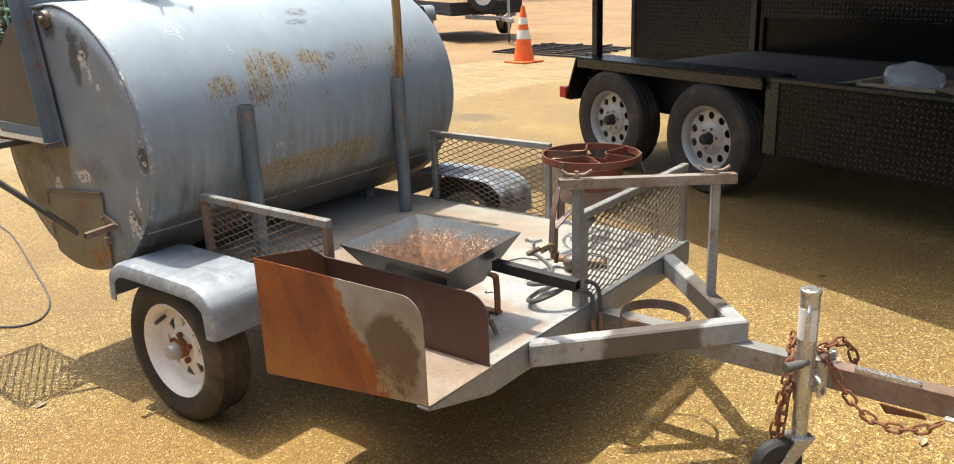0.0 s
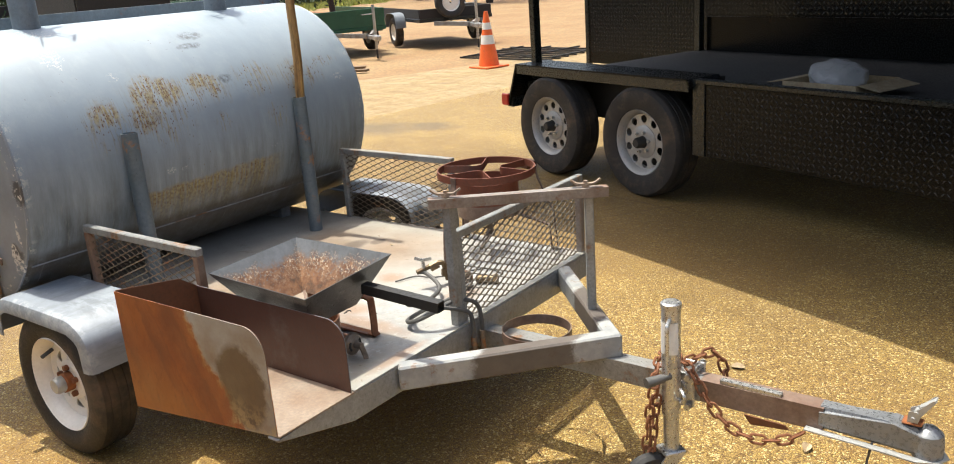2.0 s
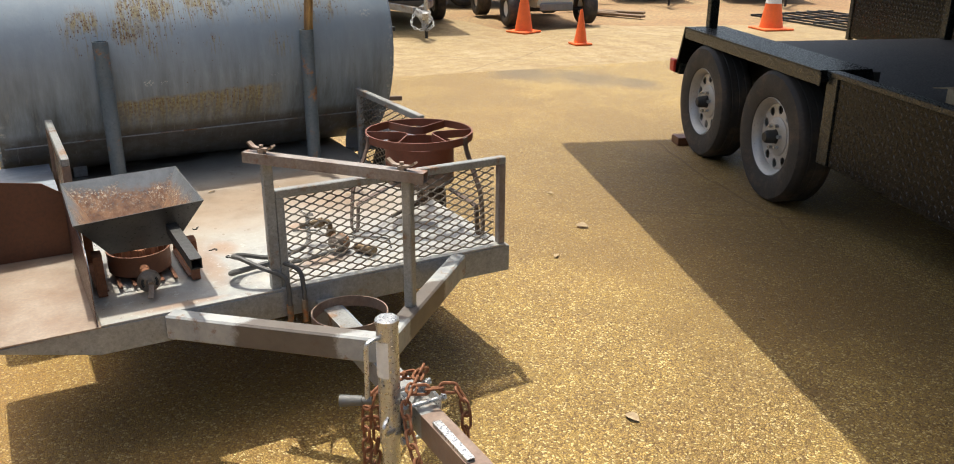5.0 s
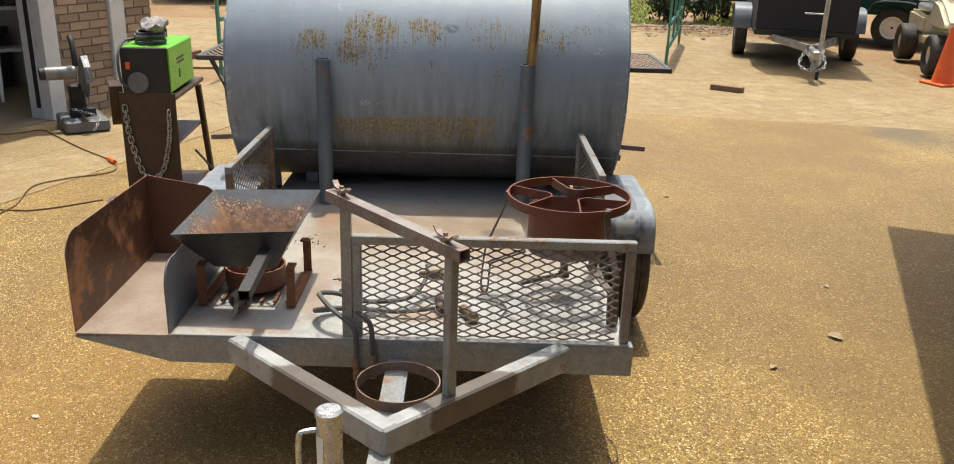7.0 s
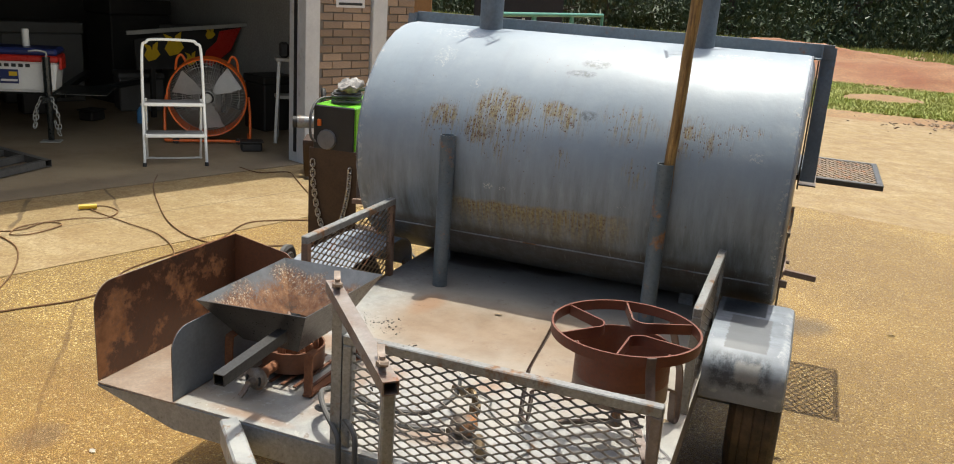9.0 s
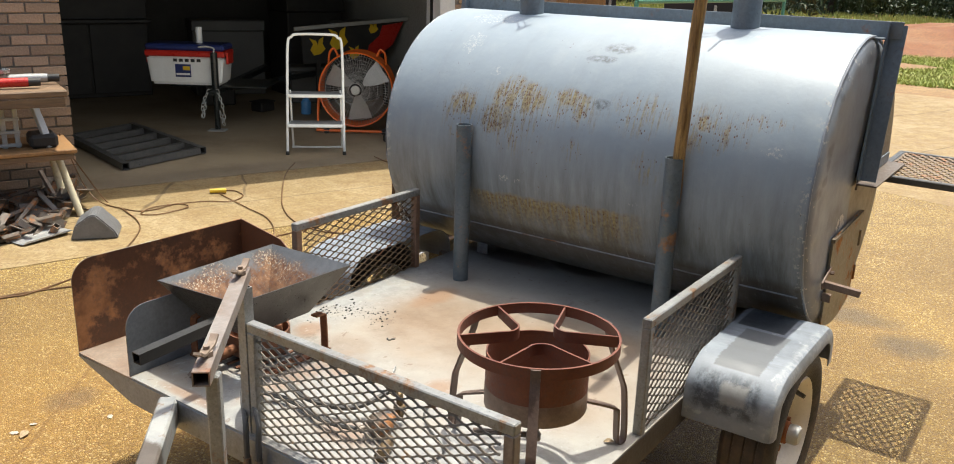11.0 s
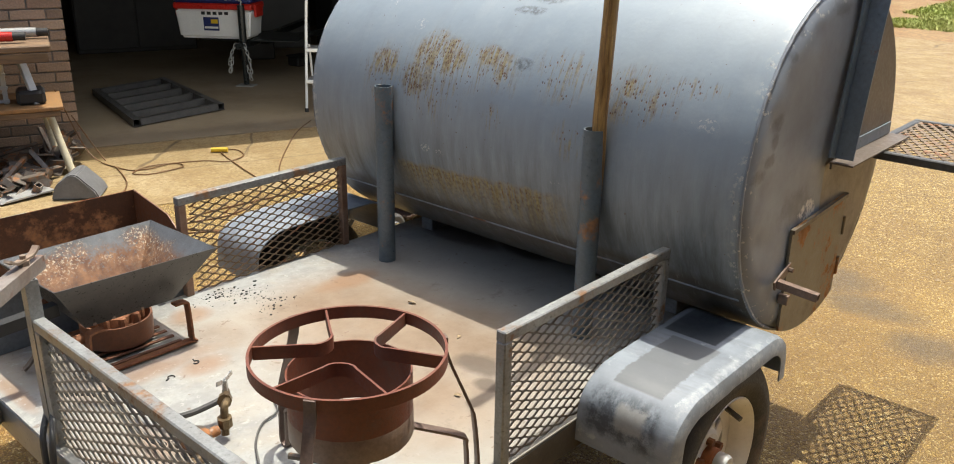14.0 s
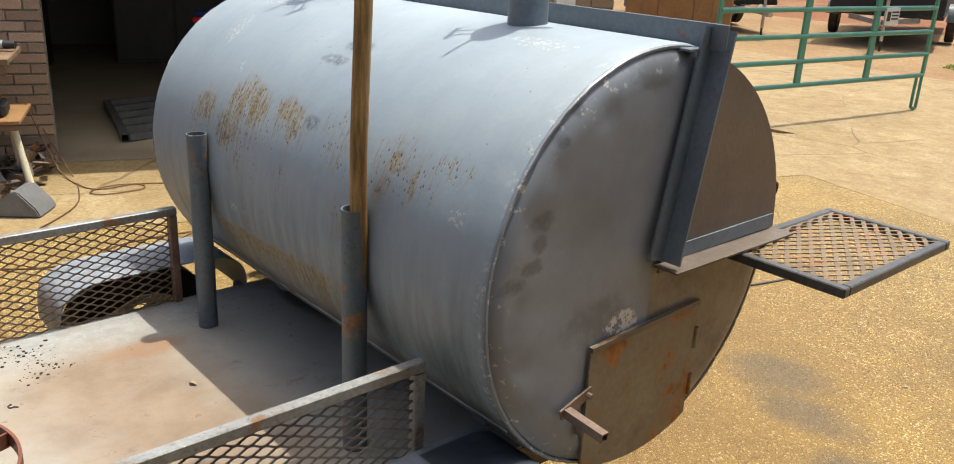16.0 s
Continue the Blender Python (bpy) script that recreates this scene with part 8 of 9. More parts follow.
chain(cc, [(0.012, -0.125, 0.645), (0.014, -0.115, 0.50), (0.016, -0.07, 0.30), (0.016, -0.01, 0.235), (0.016, 0.06, 0.30), (0.014, 0.105, 0.48), (0.012, 0.115, 0.63)], pitch=0.030, mesh=LINK3)
bm = B()
prism(bm, [(-0.02, 0.52), (0.03, 0.58), (0.08, 0.74), (0.075, 0.76), (-0.09, 0.77), (-0.10, 0.75), (-0.04, 0.62)], 0.07, pose(-0.12, -0.21, 0, 0, 0, 20))
part("torch_holster", bm, "brown_steel", cart)
welder = thing("welder", "lime-green welding machine standing on a brown cart", "welding machine", at=pose(-3.93, 0.94, 0.716, 0, 0, 4))
bm = B()
box(bm, (-0.56, -0.132, 0.012), (-0.012, 0.132, 0.275), 0.010)
part("case", bm, "lime", welder, "lime-green sheet case")
part("front_face", box(B(), (-0.011, -0.129, 0.012), (0.002, 0.129, 0.272), 0.006), "matte_black", welder, "black front panel")
for x in (-0.42, -0.06):
    for y in (-0.10, 0.10):
        part("foot", box(B(), (x - 0.02, y - 0.02, 0.0), (x + 0.02, y + 0.02, 0.012), 0.003), "matte_black", welder)
part("switch", box(B(), (0.002, -0.10, 0.15), (0.012, -0.075, 0.19), 0.003), "orange", welder)
part("wire_spool_cover", lathe(B(), [(0.0005, 0.02), (0.055, 0.018), (0.06, 0.002)], 20, "x", (0, -0.04, 0.075), closed=False), "grey_plastic", welder)
bm = B()
for dz in (0.0, -0.022):
    box(bm, (-0.34, 0.1325, 0.180 + dz), (-0.18, 0.1340, 0.192 + dz))
part("print_bars", bm, "black_ink", welder)
part("side_slot", box(B(), (-0.24, 0.1325, 0.075), (-0.21, 0.1345, 0.125)), "black_ink", welder)
bm = B()
sweep(bm, smooth_path([(-0.48, 0.0, 0.275), (-0.47, 0.0, 0.325), (-0.40, 0, 0.335), (-0.26, 0, 0.335), (-0.19, 0, 0.325), (-0.18, 0, 0.275)], 5), 0.012, 8)
part("carry_handle", bm, "matte_black", welder)
bm = B()
for r, z in ((0.085, 0.288), (0.078, 0.306), (0.088, 0.322), (0.075, 0.338)):
    sweep(bm, [(-0.17 + r * 1.25 * math.cos(a), r * 0.9 * math.sin(a), z + 0.004 * math.sin(3 * a)) for a in (2 * math.pi * k / 32 for k in range(32))], 0.009, 7, closed=True)
sweep(bm, smooth_path([(-0.17, -0.08, 0.30), (-0.05, -0.12, 0.295), (0.03, -0.13, 0.22), (0.05, -0.12, 0.10), (0.03, -0.10, 0.06)], 6), 0.008, 7)
solo("welding_lead", bm, "rubber", "coiled black welding lead on top of the welder", "cable", at=pose(-3.93, 0.94, 0.716, 0, 0, 4))
bm = B()
bmesh.ops.create_icosphere(bm, subdivisions=4, radius=1.0, matrix=Matrix.Diagonal((0.125, 0.075, 0.030, 1)))
for v in bm.verts:
    v.co += Vector((0.5, 0.6, 1.0)) * 0.03 * noise.noise(v.co * 16) + Vector((0, 0, 0.02)) * noise.noise(v.co * 40)
solo("work_glove", bm, "glove_grey", "crumpled grey work glove on the welder", "glove", at=pose(-4.10, 0.95, 1.095, 0, 0, 20))

# ---- bench, scrap and cords beside the house ----
bench = thing("work_bench", "battered wooden bench with plastic trestle legs against the wall", "bench", at=HM)
for k in range(3):
    part("plank", box(B(), (0.12, 0.17 + 0.215 * k, 0.835 + 0.001 * k), (1.75, 0.38 + 0.215 * k, 0.875 + 0.001 * k), 0.006), "wood", bench)
part("apron_board", box(B(), (0.14, 0.79, 0.775), (1.70, 0.812, 0.833), 0.004), "wood", bench)
part("lower_shelf", box(B(), (0.10, 0.22, 0.465), (1.70, 0.80, 0.49), 0.004), "shelf_wood", bench, "orange plywood lower shelf")
part("shelf_edge", box(B(), (0.12, 0.76, 0.425), (1.70, 0.79, 0.464), 0.004), "wood", bench)
for x0, y0, x1, y1 in ((0.10, 0.66, 0.20, 0.50), (0.16, 0.50, 0.22, 0.40), (1.60, 0.66, 1.5, 0.5)):
    part("leg", pipe(B(), (x0, y0, 0.0), (x1, y1, 0.464), 0.024, 14), "cream", bench, "pale plastic leg")
for x, w in ((0.30, 0.10), (1.5, 0.10)):
    part("upper_leg", beam(B(), (x - 0.06, 0.68, 0.491), (x + 0.02, 0.55, 0.834), 0.05, 0.03), "light_grey", bench)
crate = thing("plastic_crate", "white lattice plastic crate on the bench shelf", "crate", at=HM)
for k in range(7):
    x = 0.42 + k * 0.075
    part("upright_slat", beam(B(), (x, 0.60, 0.492), (x, 0.60, 0.80), 0.022, 0.03, 0.003, up=(1, 0, 0)), "crate_white", crate)
for k in range(4):
    part("cross_slat", beam(B(), (0.40, 0.60, 0.51 + 0.085 * k), (0.90, 0.60, 0.51 + 0.085 * k), 0.034, 0.020, 0.003), "crate_white", crate)
bm = B()
box(bm, (0.19, 0.48, 0.4905), (0.36, 0.70, 0.58), 0.02)
solo("tool_case", bm, "matte_black", "black tool case on the bench shelf", "case", at=HM)


def grinder(at, body_mat, label):
    g = thing("angle_grinder", label, "angle grinder", "grinders on the bench", at=at)
    part("body", sweep(B(), [(0, 0, 0.035), (0.12, 0, 0.04), (0.24, 0, 0.04)], 0.030, 12), body_mat, g)
    part("gear_head", box(B(), (-0.075, -0.032, 0.015), (0.0, 0.032, 0.075), 0.014), "zinc", g)
    part("rear_grip", sweep(B(), [(0.24, 0, 0.04), (0.31, 0, 0.04)], 0.026, 12), "matte_black", g)
    part("disc_guard", lathe(B(), [(0.0005, 0.078), (0.062, 0.078), (0.064, 0.10), (0.060, 0.10), (0.058, 0.083), (0.0005, 0.083)], 28, "z", (-0.04, 0, 0), closed=False), "zinc", g)
    return g


grinder(in_house(0.56, 0.62, 0.878, 175), "red", "red and black angle grinder lying on the bench")
g2 = grinder(in_house(0.42, 0.42, 0.878, 170), "light_grey", "silver angle grinder with side handle on the bench")
part("side_handle", sweep(B(), [(-0.04, 0, 0.10), (-0.04, 0.0, 0.23)], 0.016, 10), "matte_black", g2)
bm = B()
box(bm, (0.16, 0.24, 0.878), (0.34, 0.36, 0.905), 0.008)
solo("red_tool", bm, "red", "flat red tool lying on the bench", "tool", at=HM)
bm = B()
lathe(bm, [(0.0005, -0.06), (0.042, -0.06), (0.045, -0.05), (0.045, 0.05), (0.03, 0.07), (0.0005, 0.07)], 20, "x", (0.80, 0.62, 0.923), closed=False)
solo("yellow_can", bm, "yellow", "yellow can lying on the bench", "can", at=HM)

# scrap heap of offcuts
scrap = thing("scrap_heap", "heap of steel offcuts and plates under the bench", "scrap", at=HM)
kinds = []
for w, L in ((0.04, 0.10), (0.05, 0.07), (0.05, 0.16), (0.03, 0.22), (0.06, 0.05), (0.025, 0.34)):
    kinds.append(finish("offcut", hollow(B(), (-L / 2, 0, 0), (L / 2, 0, 0), w, w, 0.004), "scrap"))
for a, b_ in ((0.10, 0.08), (0.16, 0.05), (0.20, 0.14)):
    kinds.append(finish("offcut", box(B(), (-a / 2, -b_ / 2, -0.003), (a / 2, b_ / 2, 0.003), 0.001), "scrap"))
kinds.append(finish("offcut", strap(B(), [(-0.12, 0, 0.02), (0, 0, 0), (0.12, 0, 0.0)], 0.04, 0.005, up=(0, 1, 0)), "scrap"))
for k in range(420):
    x, y = random.uniform(0.02, 1.9), random.uniform(0.06, 1.45)
    if y > 1.0 + 0.28 * x or (x < 0.25 and y > 0.62):
        continue
    h = 0.26 * max(0, 1 - abs(y - 0.5) / 0.75) * (0.5 + 0.5 * noise.noise((x * 3, y * 3, 0.3)))
    ob = new("offcut", kinds[k % len(kinds)])
    ob.parent = scrap
    ob.matrix_basis = pose(x, y, 0.022 + h * random.random(), random.gauss(0, 24), random.gauss(0, 24), random.uniform(0, 360))
part("heap_core", sheet(B(), [(0.05, 0.1), (1.5, 0.1), (1.5, 1.1), (0.9, 1.05), (0.3, 0.7)], 0.012, 0.012), "rust_mat", scrap, "rusty crumbs under the offcuts")
bm = B()
prism(bm, [(-0.30, 0.0), (0.30, 0.0), (0.26, 0.012), (-0.26, 0.010)], 0.34)
solo("tread_offcut", bm, "scrap_tread", "rusty tread-plate offcut lying on the scrap", "plate", at=in_house(0.92, 0.95, 0.055, 14) @ pose(0, 0, 0, 5, 3, 0))
bm = B()
prism(bm, [(-0.17, 0.0), (0.17, 0.0), (0.14, 0.010), (-0.14, 0.010)], 0.26)
solo("steel_offcut", bm, "light_grey", "grey sheet steel offcut lying on the ground", "plate", at=in_house(0.42, 1.02, 0.012, 25) @ pose(0, 0, 0, 2, 2, 0))
# wedge block
bm = B()
prism(bm, [(-0.14, 0.0), (0.14, 0.0), (0.11, 0.09), (0.02, 0.155), (-0.02, 0.155), (-0.12, 0.05)], 0.24)
bmesh.ops.bevel(bm, geom=bm.edges[:], offset=0.008, segments=2, affect="EDGES")
solo("wedge_block", bm, "grey_plastic", "dark grey wedge-shaped block on the concrete", "block", at=pose(-2.985, -0.90, 0.001, 0, 0, -38))


def cord(name, pts, r, mat_, label, z=0.006):
    t_ = thing(name, label, "cord", "power cords on the ground")
    part("cord_run", sweep(B(), smooth_path([(x, y, z + (q[0] if q else 0)) for x, y, *q in pts], 7), r, 6), mat_, t_)
    return t_


plugc = cord("power_cord", [(-3.25, -1.72, 0.5), (-3.38, -1.62, 0.05), (-3.42, -1.25), (-3.52, -1.11), (-3.73, -1.12), (-3.74, -0.99), (-3.50, -0.98), (-3.42, -1.08), (-3.60, -1.16), (-3.91, -1.03), (-4.03, -0.89), (-4.20, -0.95), (-4.25, -1.12), (-4.14, -1.15),
                            (-4.01, -0.69), (-3.92, -0.35), (-3.69, -0.03), (-3.43, 0.11), (-3.15, 0.06)], 0.0045, "cord_orange", "dark brown extension cord with yellow plug on the concrete")
part("plug", sweep(B(), [(-4.09, -1.20, 0.02), (-4.15, -1.15, 0.02), (-4.18, -1.12, 0.02)], 0.017, 10), "yellow", plugc, "yellow plug body")
cord("power_cord", [(-5.23, -1.50), (-4.98, -1.32), (-4.72, -1.08), (-4.23, -0.55), (-4.0, -0.18), (-3.95, 0.11), (-4.01, 0.27), (-4.2, 0.5)], 0.0048, "cord_orange", "brown-orange cord running from the ladder over the concrete")
cordb = cord("power_cord", [(-5.90, -1.17), (-5.83, -0.92), (-6.0, -0.73), (-5.83, -0.54), (-5.45, -0.17), (-5.09, 0.21), (-4.83, 0.30), (-4.63, 0.07), (-4.44, -0.05), (-4.08, 0.03), (-3.94, 0.03), (-3.57, -0.01), (-3.30, -0.02), (-3.14, 0.04), (-3.11, 0.16), (-3.25, 0.33)],
             0.0048, "cord_orange", "brown-orange cord winding past the chop saw")
part("connector", sweep(B(), [(-5.14, 0.16, 0.015), (-5.05, 0.24, 0.015)], 0.016, 8), "orange", cordb, "orange connector")
cord("power_cord", [(-3.25, 0.33), (-2.99, 0.16), (-2.77, 0.10), (-2.53, -0.05), (-2.2, -0.22), (-1.9, -0.30), (-1.2, -0.42)], 0.0048, "cord_orange", "tan cord running off over the pebbles")
cord("power_cord", [(-3.35, -1.75, 0.3), (-3.45, -1.55), (-3.40, -1.25), (-3.22, -0.79), (-2.72, -0.35), (-2.22, -0.21), (-2.05, -0.25), (-1.5, -0.45)], 0.0048, "cord_orange", "tan cord beside the scrap heap")
cord("power_cord", [(-6.15, 2.51), (-5.76, 2.42), (-4.91, 2.14), (-4.46, 1.98), (-4.23, 1.83), (-4.22, 1.70), (-4.40, 1.58), (-4.6, 1.4)], 0.006, "rubber", "black cord lying behind the smoker")
cord("welder_lead", [(-4.35, 1.05, 0.30), (-4.42, 1.22, 0.05), (-4.25, 1.38), (-4.0, 1.40), (-3.85, 1.28)], 0.008, "rubber", "black welding lead lying on the driveway")

# ---- things across the yard ----
def cone(x, y, h, bands, label):
    c = thing("traffic_cone", label, "traffic cone", "traffic cones", at=pose(x, y, 0, 0, 0, random.uniform(0, 90)))
    r0 = h * 0.19
    bm = B()
    lathe(bm, [(r0, 0.03), (h * 0.035, h), (h * 0.025, h), (r0 - 0.01, 0.03)], 28, "z")
    part("cone_body", bm, "cone", c)
    part("cone_base", box(B(), (-r0 * 1.4, -r0 * 1.4, 0.0), (r0 * 1.4, r0 * 1.4, 0.03), 0.008), "cone", c)
    for a, b_ in bands:
        ra, rb = (r0 + (h * 0.035 - r0) * ((z - 0.03 / h) / (1 - 0.03 / h)) + 0.003 for z in (a, b_))
        part("reflective_band", lathe(B(), [(ra, a * h), (rb, b_ * h), (rb - 0.004, b_ * h), (ra - 0.004, a * h)], 28, "z"), "reflective", c)


cone(-8.35, 12.2, 0.92, ((0.42, 0.58), (0.68, 0.80)), "tall orange traffic cone with two reflective bands")
cone(-9.80, 8.66, 0.70, (), "plain orange traffic cone on the concrete")
cone(-8.36, 8.64, 0.46, (), "small plain orange traffic cone on the concrete")


def far_trailer(name, at, label, w=1.5, L=3.2, deck_z=0.50, side=0.9, body="black_steel", fender_m="primer_dark", r=0.32, board="dark_bay"):
    t = thing(name, label, "trailer", "parked trailers", at=at)
    part("bed", box(B(), (-L, -w / 2, deck_z), (0, w / 2, deck_z + 0.08), 0.01), body, t)
    part("front_board", box(B(), (-0.04, -w / 2 + 0.02, deck_z + 0.081), (0, w / 2 - 0.02, deck_z + side), 0.006), board, t)
    for s in (-1, 1):
        part("side_board", box(B(), (-L, s * (w / 2 - 0.02) - 0.015, deck_z + 0.081), (-0.05, s * (w / 2 - 0.02) + 0.015, deck_z + side), 0.005), board, t)
        wh = part("wheel", B(), "tyre", t)
        wh.matrix_basis = pose(-L * 0.42, s * (w / 2 + 0.12), r)
        part("tyre", lathe(B(), tyre_profile(r, r * 0.56, 0.18), 40), "tyre", wh)
        part("rim", lathe(B(), [(0.02, s * 0.03), (r * 0.3, s * 0.045), (r * 0.45, s * 0.03), (r * 0.55, s * 0.075), (r * 0.57, s * 0.075), (r * 0.57, -s * 0.075), (r * 0.5, -s * 0.07), (r * 0.4, s * 0.0), (0.02, s * 0.0)], 32), "white_rim", wh)
        bm = B()
        x = -L * 0.42
        strap(bm, smooth_path([(x + 0.44, s * (w / 2 + 0.13), 0.42), (x + 0.40, s * (w / 2 + 0.13), 0.60), (x + 0.25, s * (w / 2 + 0.13), 0.73), (x - 0.25, s * (w / 2 + 0.13), 0.73), (x - 0.40, s * (w / 2 + 0.13), 0.60), (x - 0.44, s * (w / 2 + 0.13), 0.42)], 4),
              0.24, 0.012, up=(0, 1, 0))
        part("fender", bm, fender_m, t)
        part("tongue_rail", beam(B(), (0.0, s * w * 0.30, deck_z - 0.03), (0.85, s * 0.04, deck_z - 0.05), 0.06, 0.09), "rail", t)
    part("tongue_tube", beam(B(), (0.7, 0, deck_z - 0.06), (1.20, 0, deck_z - 0.08), 0.07, 0.07), "rail", t)
    part("coupler", box(B(), (1.15, -0.05, deck_z - 0.13), (1.38, 0.05, deck_z - 0.02), 0.02), "zinc", t, "shiny coupler")
    j = part("jack", pipe(B(), (0.95, 0.10, 0.18), (0.95, 0.10, deck_z + 0.55), 0.03, 14), "zinc", t)
    part("jack_leg", pipe(B(), (0.95, 0.10, 0.0), (0.95, 0.10, 0.18), 0.022, 12), "matte_black", j)
    part("jack_handle", beam(B(), (0.95, 0.10, deck_z + 0.38), (0.95, -0.15, deck_z + 0.38), 0.02, 0.02), "zinc", j)
    return t


ft = far_trailer("parked_trailer", pose(-10.85, 7.25, 0, 0, 0, -14), "dark enclosed utility trailer with shiny coupler chain", 1.30, 3.0, 0.42, 2.35)
part("roof", box(B(), (-3.0, -0.645, 2.771), (0.0, 0.645, 2.80), 0.01), "dark_bay", ft)
fc = part("coupler_chain", B(), "zinc", ft, "bright bunched safety chain")
for k in range(3):
    chain(fc, [(1.10, -0.10 + 0.10 * k, 0.36), (1.22, -0.16 + 0.15 * k, 0.22), (1.30, -0.05 + 0.04 * k, 0.16), (1.25, 0.08 - 0.05 * k, 0.26), (1.15, 0.10 - 0.1 * k, 0.38)], mesh=LINK2, scale=1.5, pitch=0.045)
far_trailer("parked_trailer", pose(-11.6, 15.6, 0, 0, 0, -32), "black open utility trailer parked on red earth", 1.7, 3.4, 0.55, 0.28)
far_trailer("parked_trailer", pose(-12.8, 13.6, 0, 0, 0, -25), "green utility trailer parked beyond the cart", 1.5, 3.0, 0.50, 0.45, "dark_green", "dark_green", board="dark_green")
far_trailer("parked_trailer", pose(-13.65, 11.5, 0, 0, 0, 60), "dark green trailer parked behind the others", 1.6, 3.6, 0.5, 0.9, "dark_green", board="dark_green")
# dark trailers; their boards are raised to stand in for shade under the trees
far_trailer("parked_trailer", pose(-18.4, -2.9, 0, 0, 0, 20), "long black utility trailer behind the green gate", 2.0, 5.0, 0.55, 1.5)
far_trailer("parked_trailer", pose(-17.6, -5.6, 0, 0, 0, 62), "black trailer frame behind the green gate", 1.9, 4.6, 0.55, 1.3)
far_trailer("parked_trailer", pose(-15.6, -5.6, 0, 0, 0, 35), "rust-brown trailer behind the green gate", 1.6, 3.2, 0.60, 0.5, "box_rust", board="box_rust")
bm = B()
for k in range(6):
    box(bm, (-12.6 + 0.01 * (k % 2), -4.3 + 0.32 * k, 0.0), (-12.56 + 0.01 * (k % 2), -3.99 + 0.32 * k, 1.75), 0.004)
solo("plywood_screen", bm, "shelf_wood", "weathered brown board screen beside the house", "screen")
far_trailer("parked_trailer", pose(-16.6, 8.6, 0, 0, 0, -20), "black covered trailer behind the rubble heap", 1.5, 3.0, 0.45, 1.1)
# spare wheel on the far black trailer
sp = thing("spare_wheel", "white spare wheel mounted on the black trailer", "wheel", at=pose(-11.55, 15.35, 0.95, 0, 0, 55))
part("tyre", lathe(B(), tyre_profile(0.33, 0.19, 0.19), 40), "tyre", sp)
part("rim", lathe(B(), [(0.03, -0.05), (0.12, -0.06), (0.17, -0.04), (0.195, -0.08), (0.195, 0.08), (0.15, 0.02), (0.03, 0.0)], 32), "white_rim", sp)
part("mount", beam(B(), (0, 0.02, -0.40), (0, 0.02, 0.0), 0.05, 0.05), "black_steel", sp)
# golf cart
gc = thing("golf_cart", "cream golf cart parked on the concrete edge", "golf cart", at=pose(-10.50, 9.53, 0, 0, 0, -13))
bm = B()
prism(bm, [(0.34, 0.58), (0.44, 0.60), (0.45, 0.68), (0.36, 0.75), (-0.05, 0.94), (-0.35, 0.98), (-0.45, 0.66), (-0.42, 0.58)], 1.32)
bmesh.ops.bevel(bm, geom=bm.edges[:], offset=0.05, segments=3, affect="EDGES")
part("front_cowl", bm, "cream", gc)
bm = B()
prism(bm, [(0.26, 0.28), (0.38, 0.30), (0.36, 0.579), (-0.40, 0.579), (-0.40, 0.28)], 0.60)
bmesh.ops.bevel(bm, geom=bm.edges[:], offset=0.02, segments=2, affect="EDGES")
part("front_apron", bm, "cream", gc)
part("axle", pipe(B(), (0.08, -0.58, 0.24), (0.08, 0.58, 0.24), 0.03, 12), "matte_black", gc)
bm = B()
box(bm, (-1.9, -0.52, 0.30), (-0.40, 0.52, 0.42), 0.02)
part("floor_pan", bm, "cream", gc)
bm = B()
prism(bm, [(-1.95, 0.42), (-1.15, 0.42), (-1.10, 0.68), (-2.0, 0.72)], 1.08)
bmesh.ops.bevel(bm, geom=bm.edges[:], offset=0.04, segments=2, affect="EDGES")
part("seat_base", bm, "cream", gc)
part("seat", box(B(), (-1.75, -0.50, 0.73), (-1.2, 0.50, 0.83), 0.03), "cool_white", gc)
part("backrest", box(B(), (-1.85, -0.50, 0.84), (-1.74, 0.50, 1.25), 0.03), "cool_white", gc)
part("bumper", box(B(), (0.385, -0.27, 0.24), (0.43, 0.27, 0.37), 0.02), "grey_plastic", gc)
bm = B()
for y in (-0.16, 0.16):
    box(bm, (0.10, y - 0.12, 0.80), (0.36, y + 0.12, 0.815), 0.004, pose(0, 0, -0.06, 0, 8, 0))
part("front_panel", bm, "cool_white", gc)
for x in (0.08, -1.55):
    for y in (-0.62, 0.62):
        wh = part("wheel", lathe(B(), tyre_profile(0.265, 0.13, 0.24, False), 36, c=(x, y, 0.265)), "tyre", gc, "dusty golf cart tyre")
        part("wheel_rim", lathe(B(), [(0.02, -0.05), (0.12, -0.08), (0.12, 0.08), (0.02, 0.05)], 24, "y", (x, y, 0.265)), "white_rim", wh)
for y in (-0.48, 0.48):
    part("roof_post", sweep(B(), [(-0.25, y, 0.88), (-0.45, y, 1.75)], 0.015, 8), "matte_black", gc)
    part("roof_post", sweep(B(), [(-1.85, y, 0.72), (-1.85, y, 1.75)], 0.015, 8), "matte_black", gc)
part("canopy", box(B(), (-2.05, -0.58, 1.75), (-0.30, 0.58, 1.80), 0.02), "cream", gc)
bm = B()
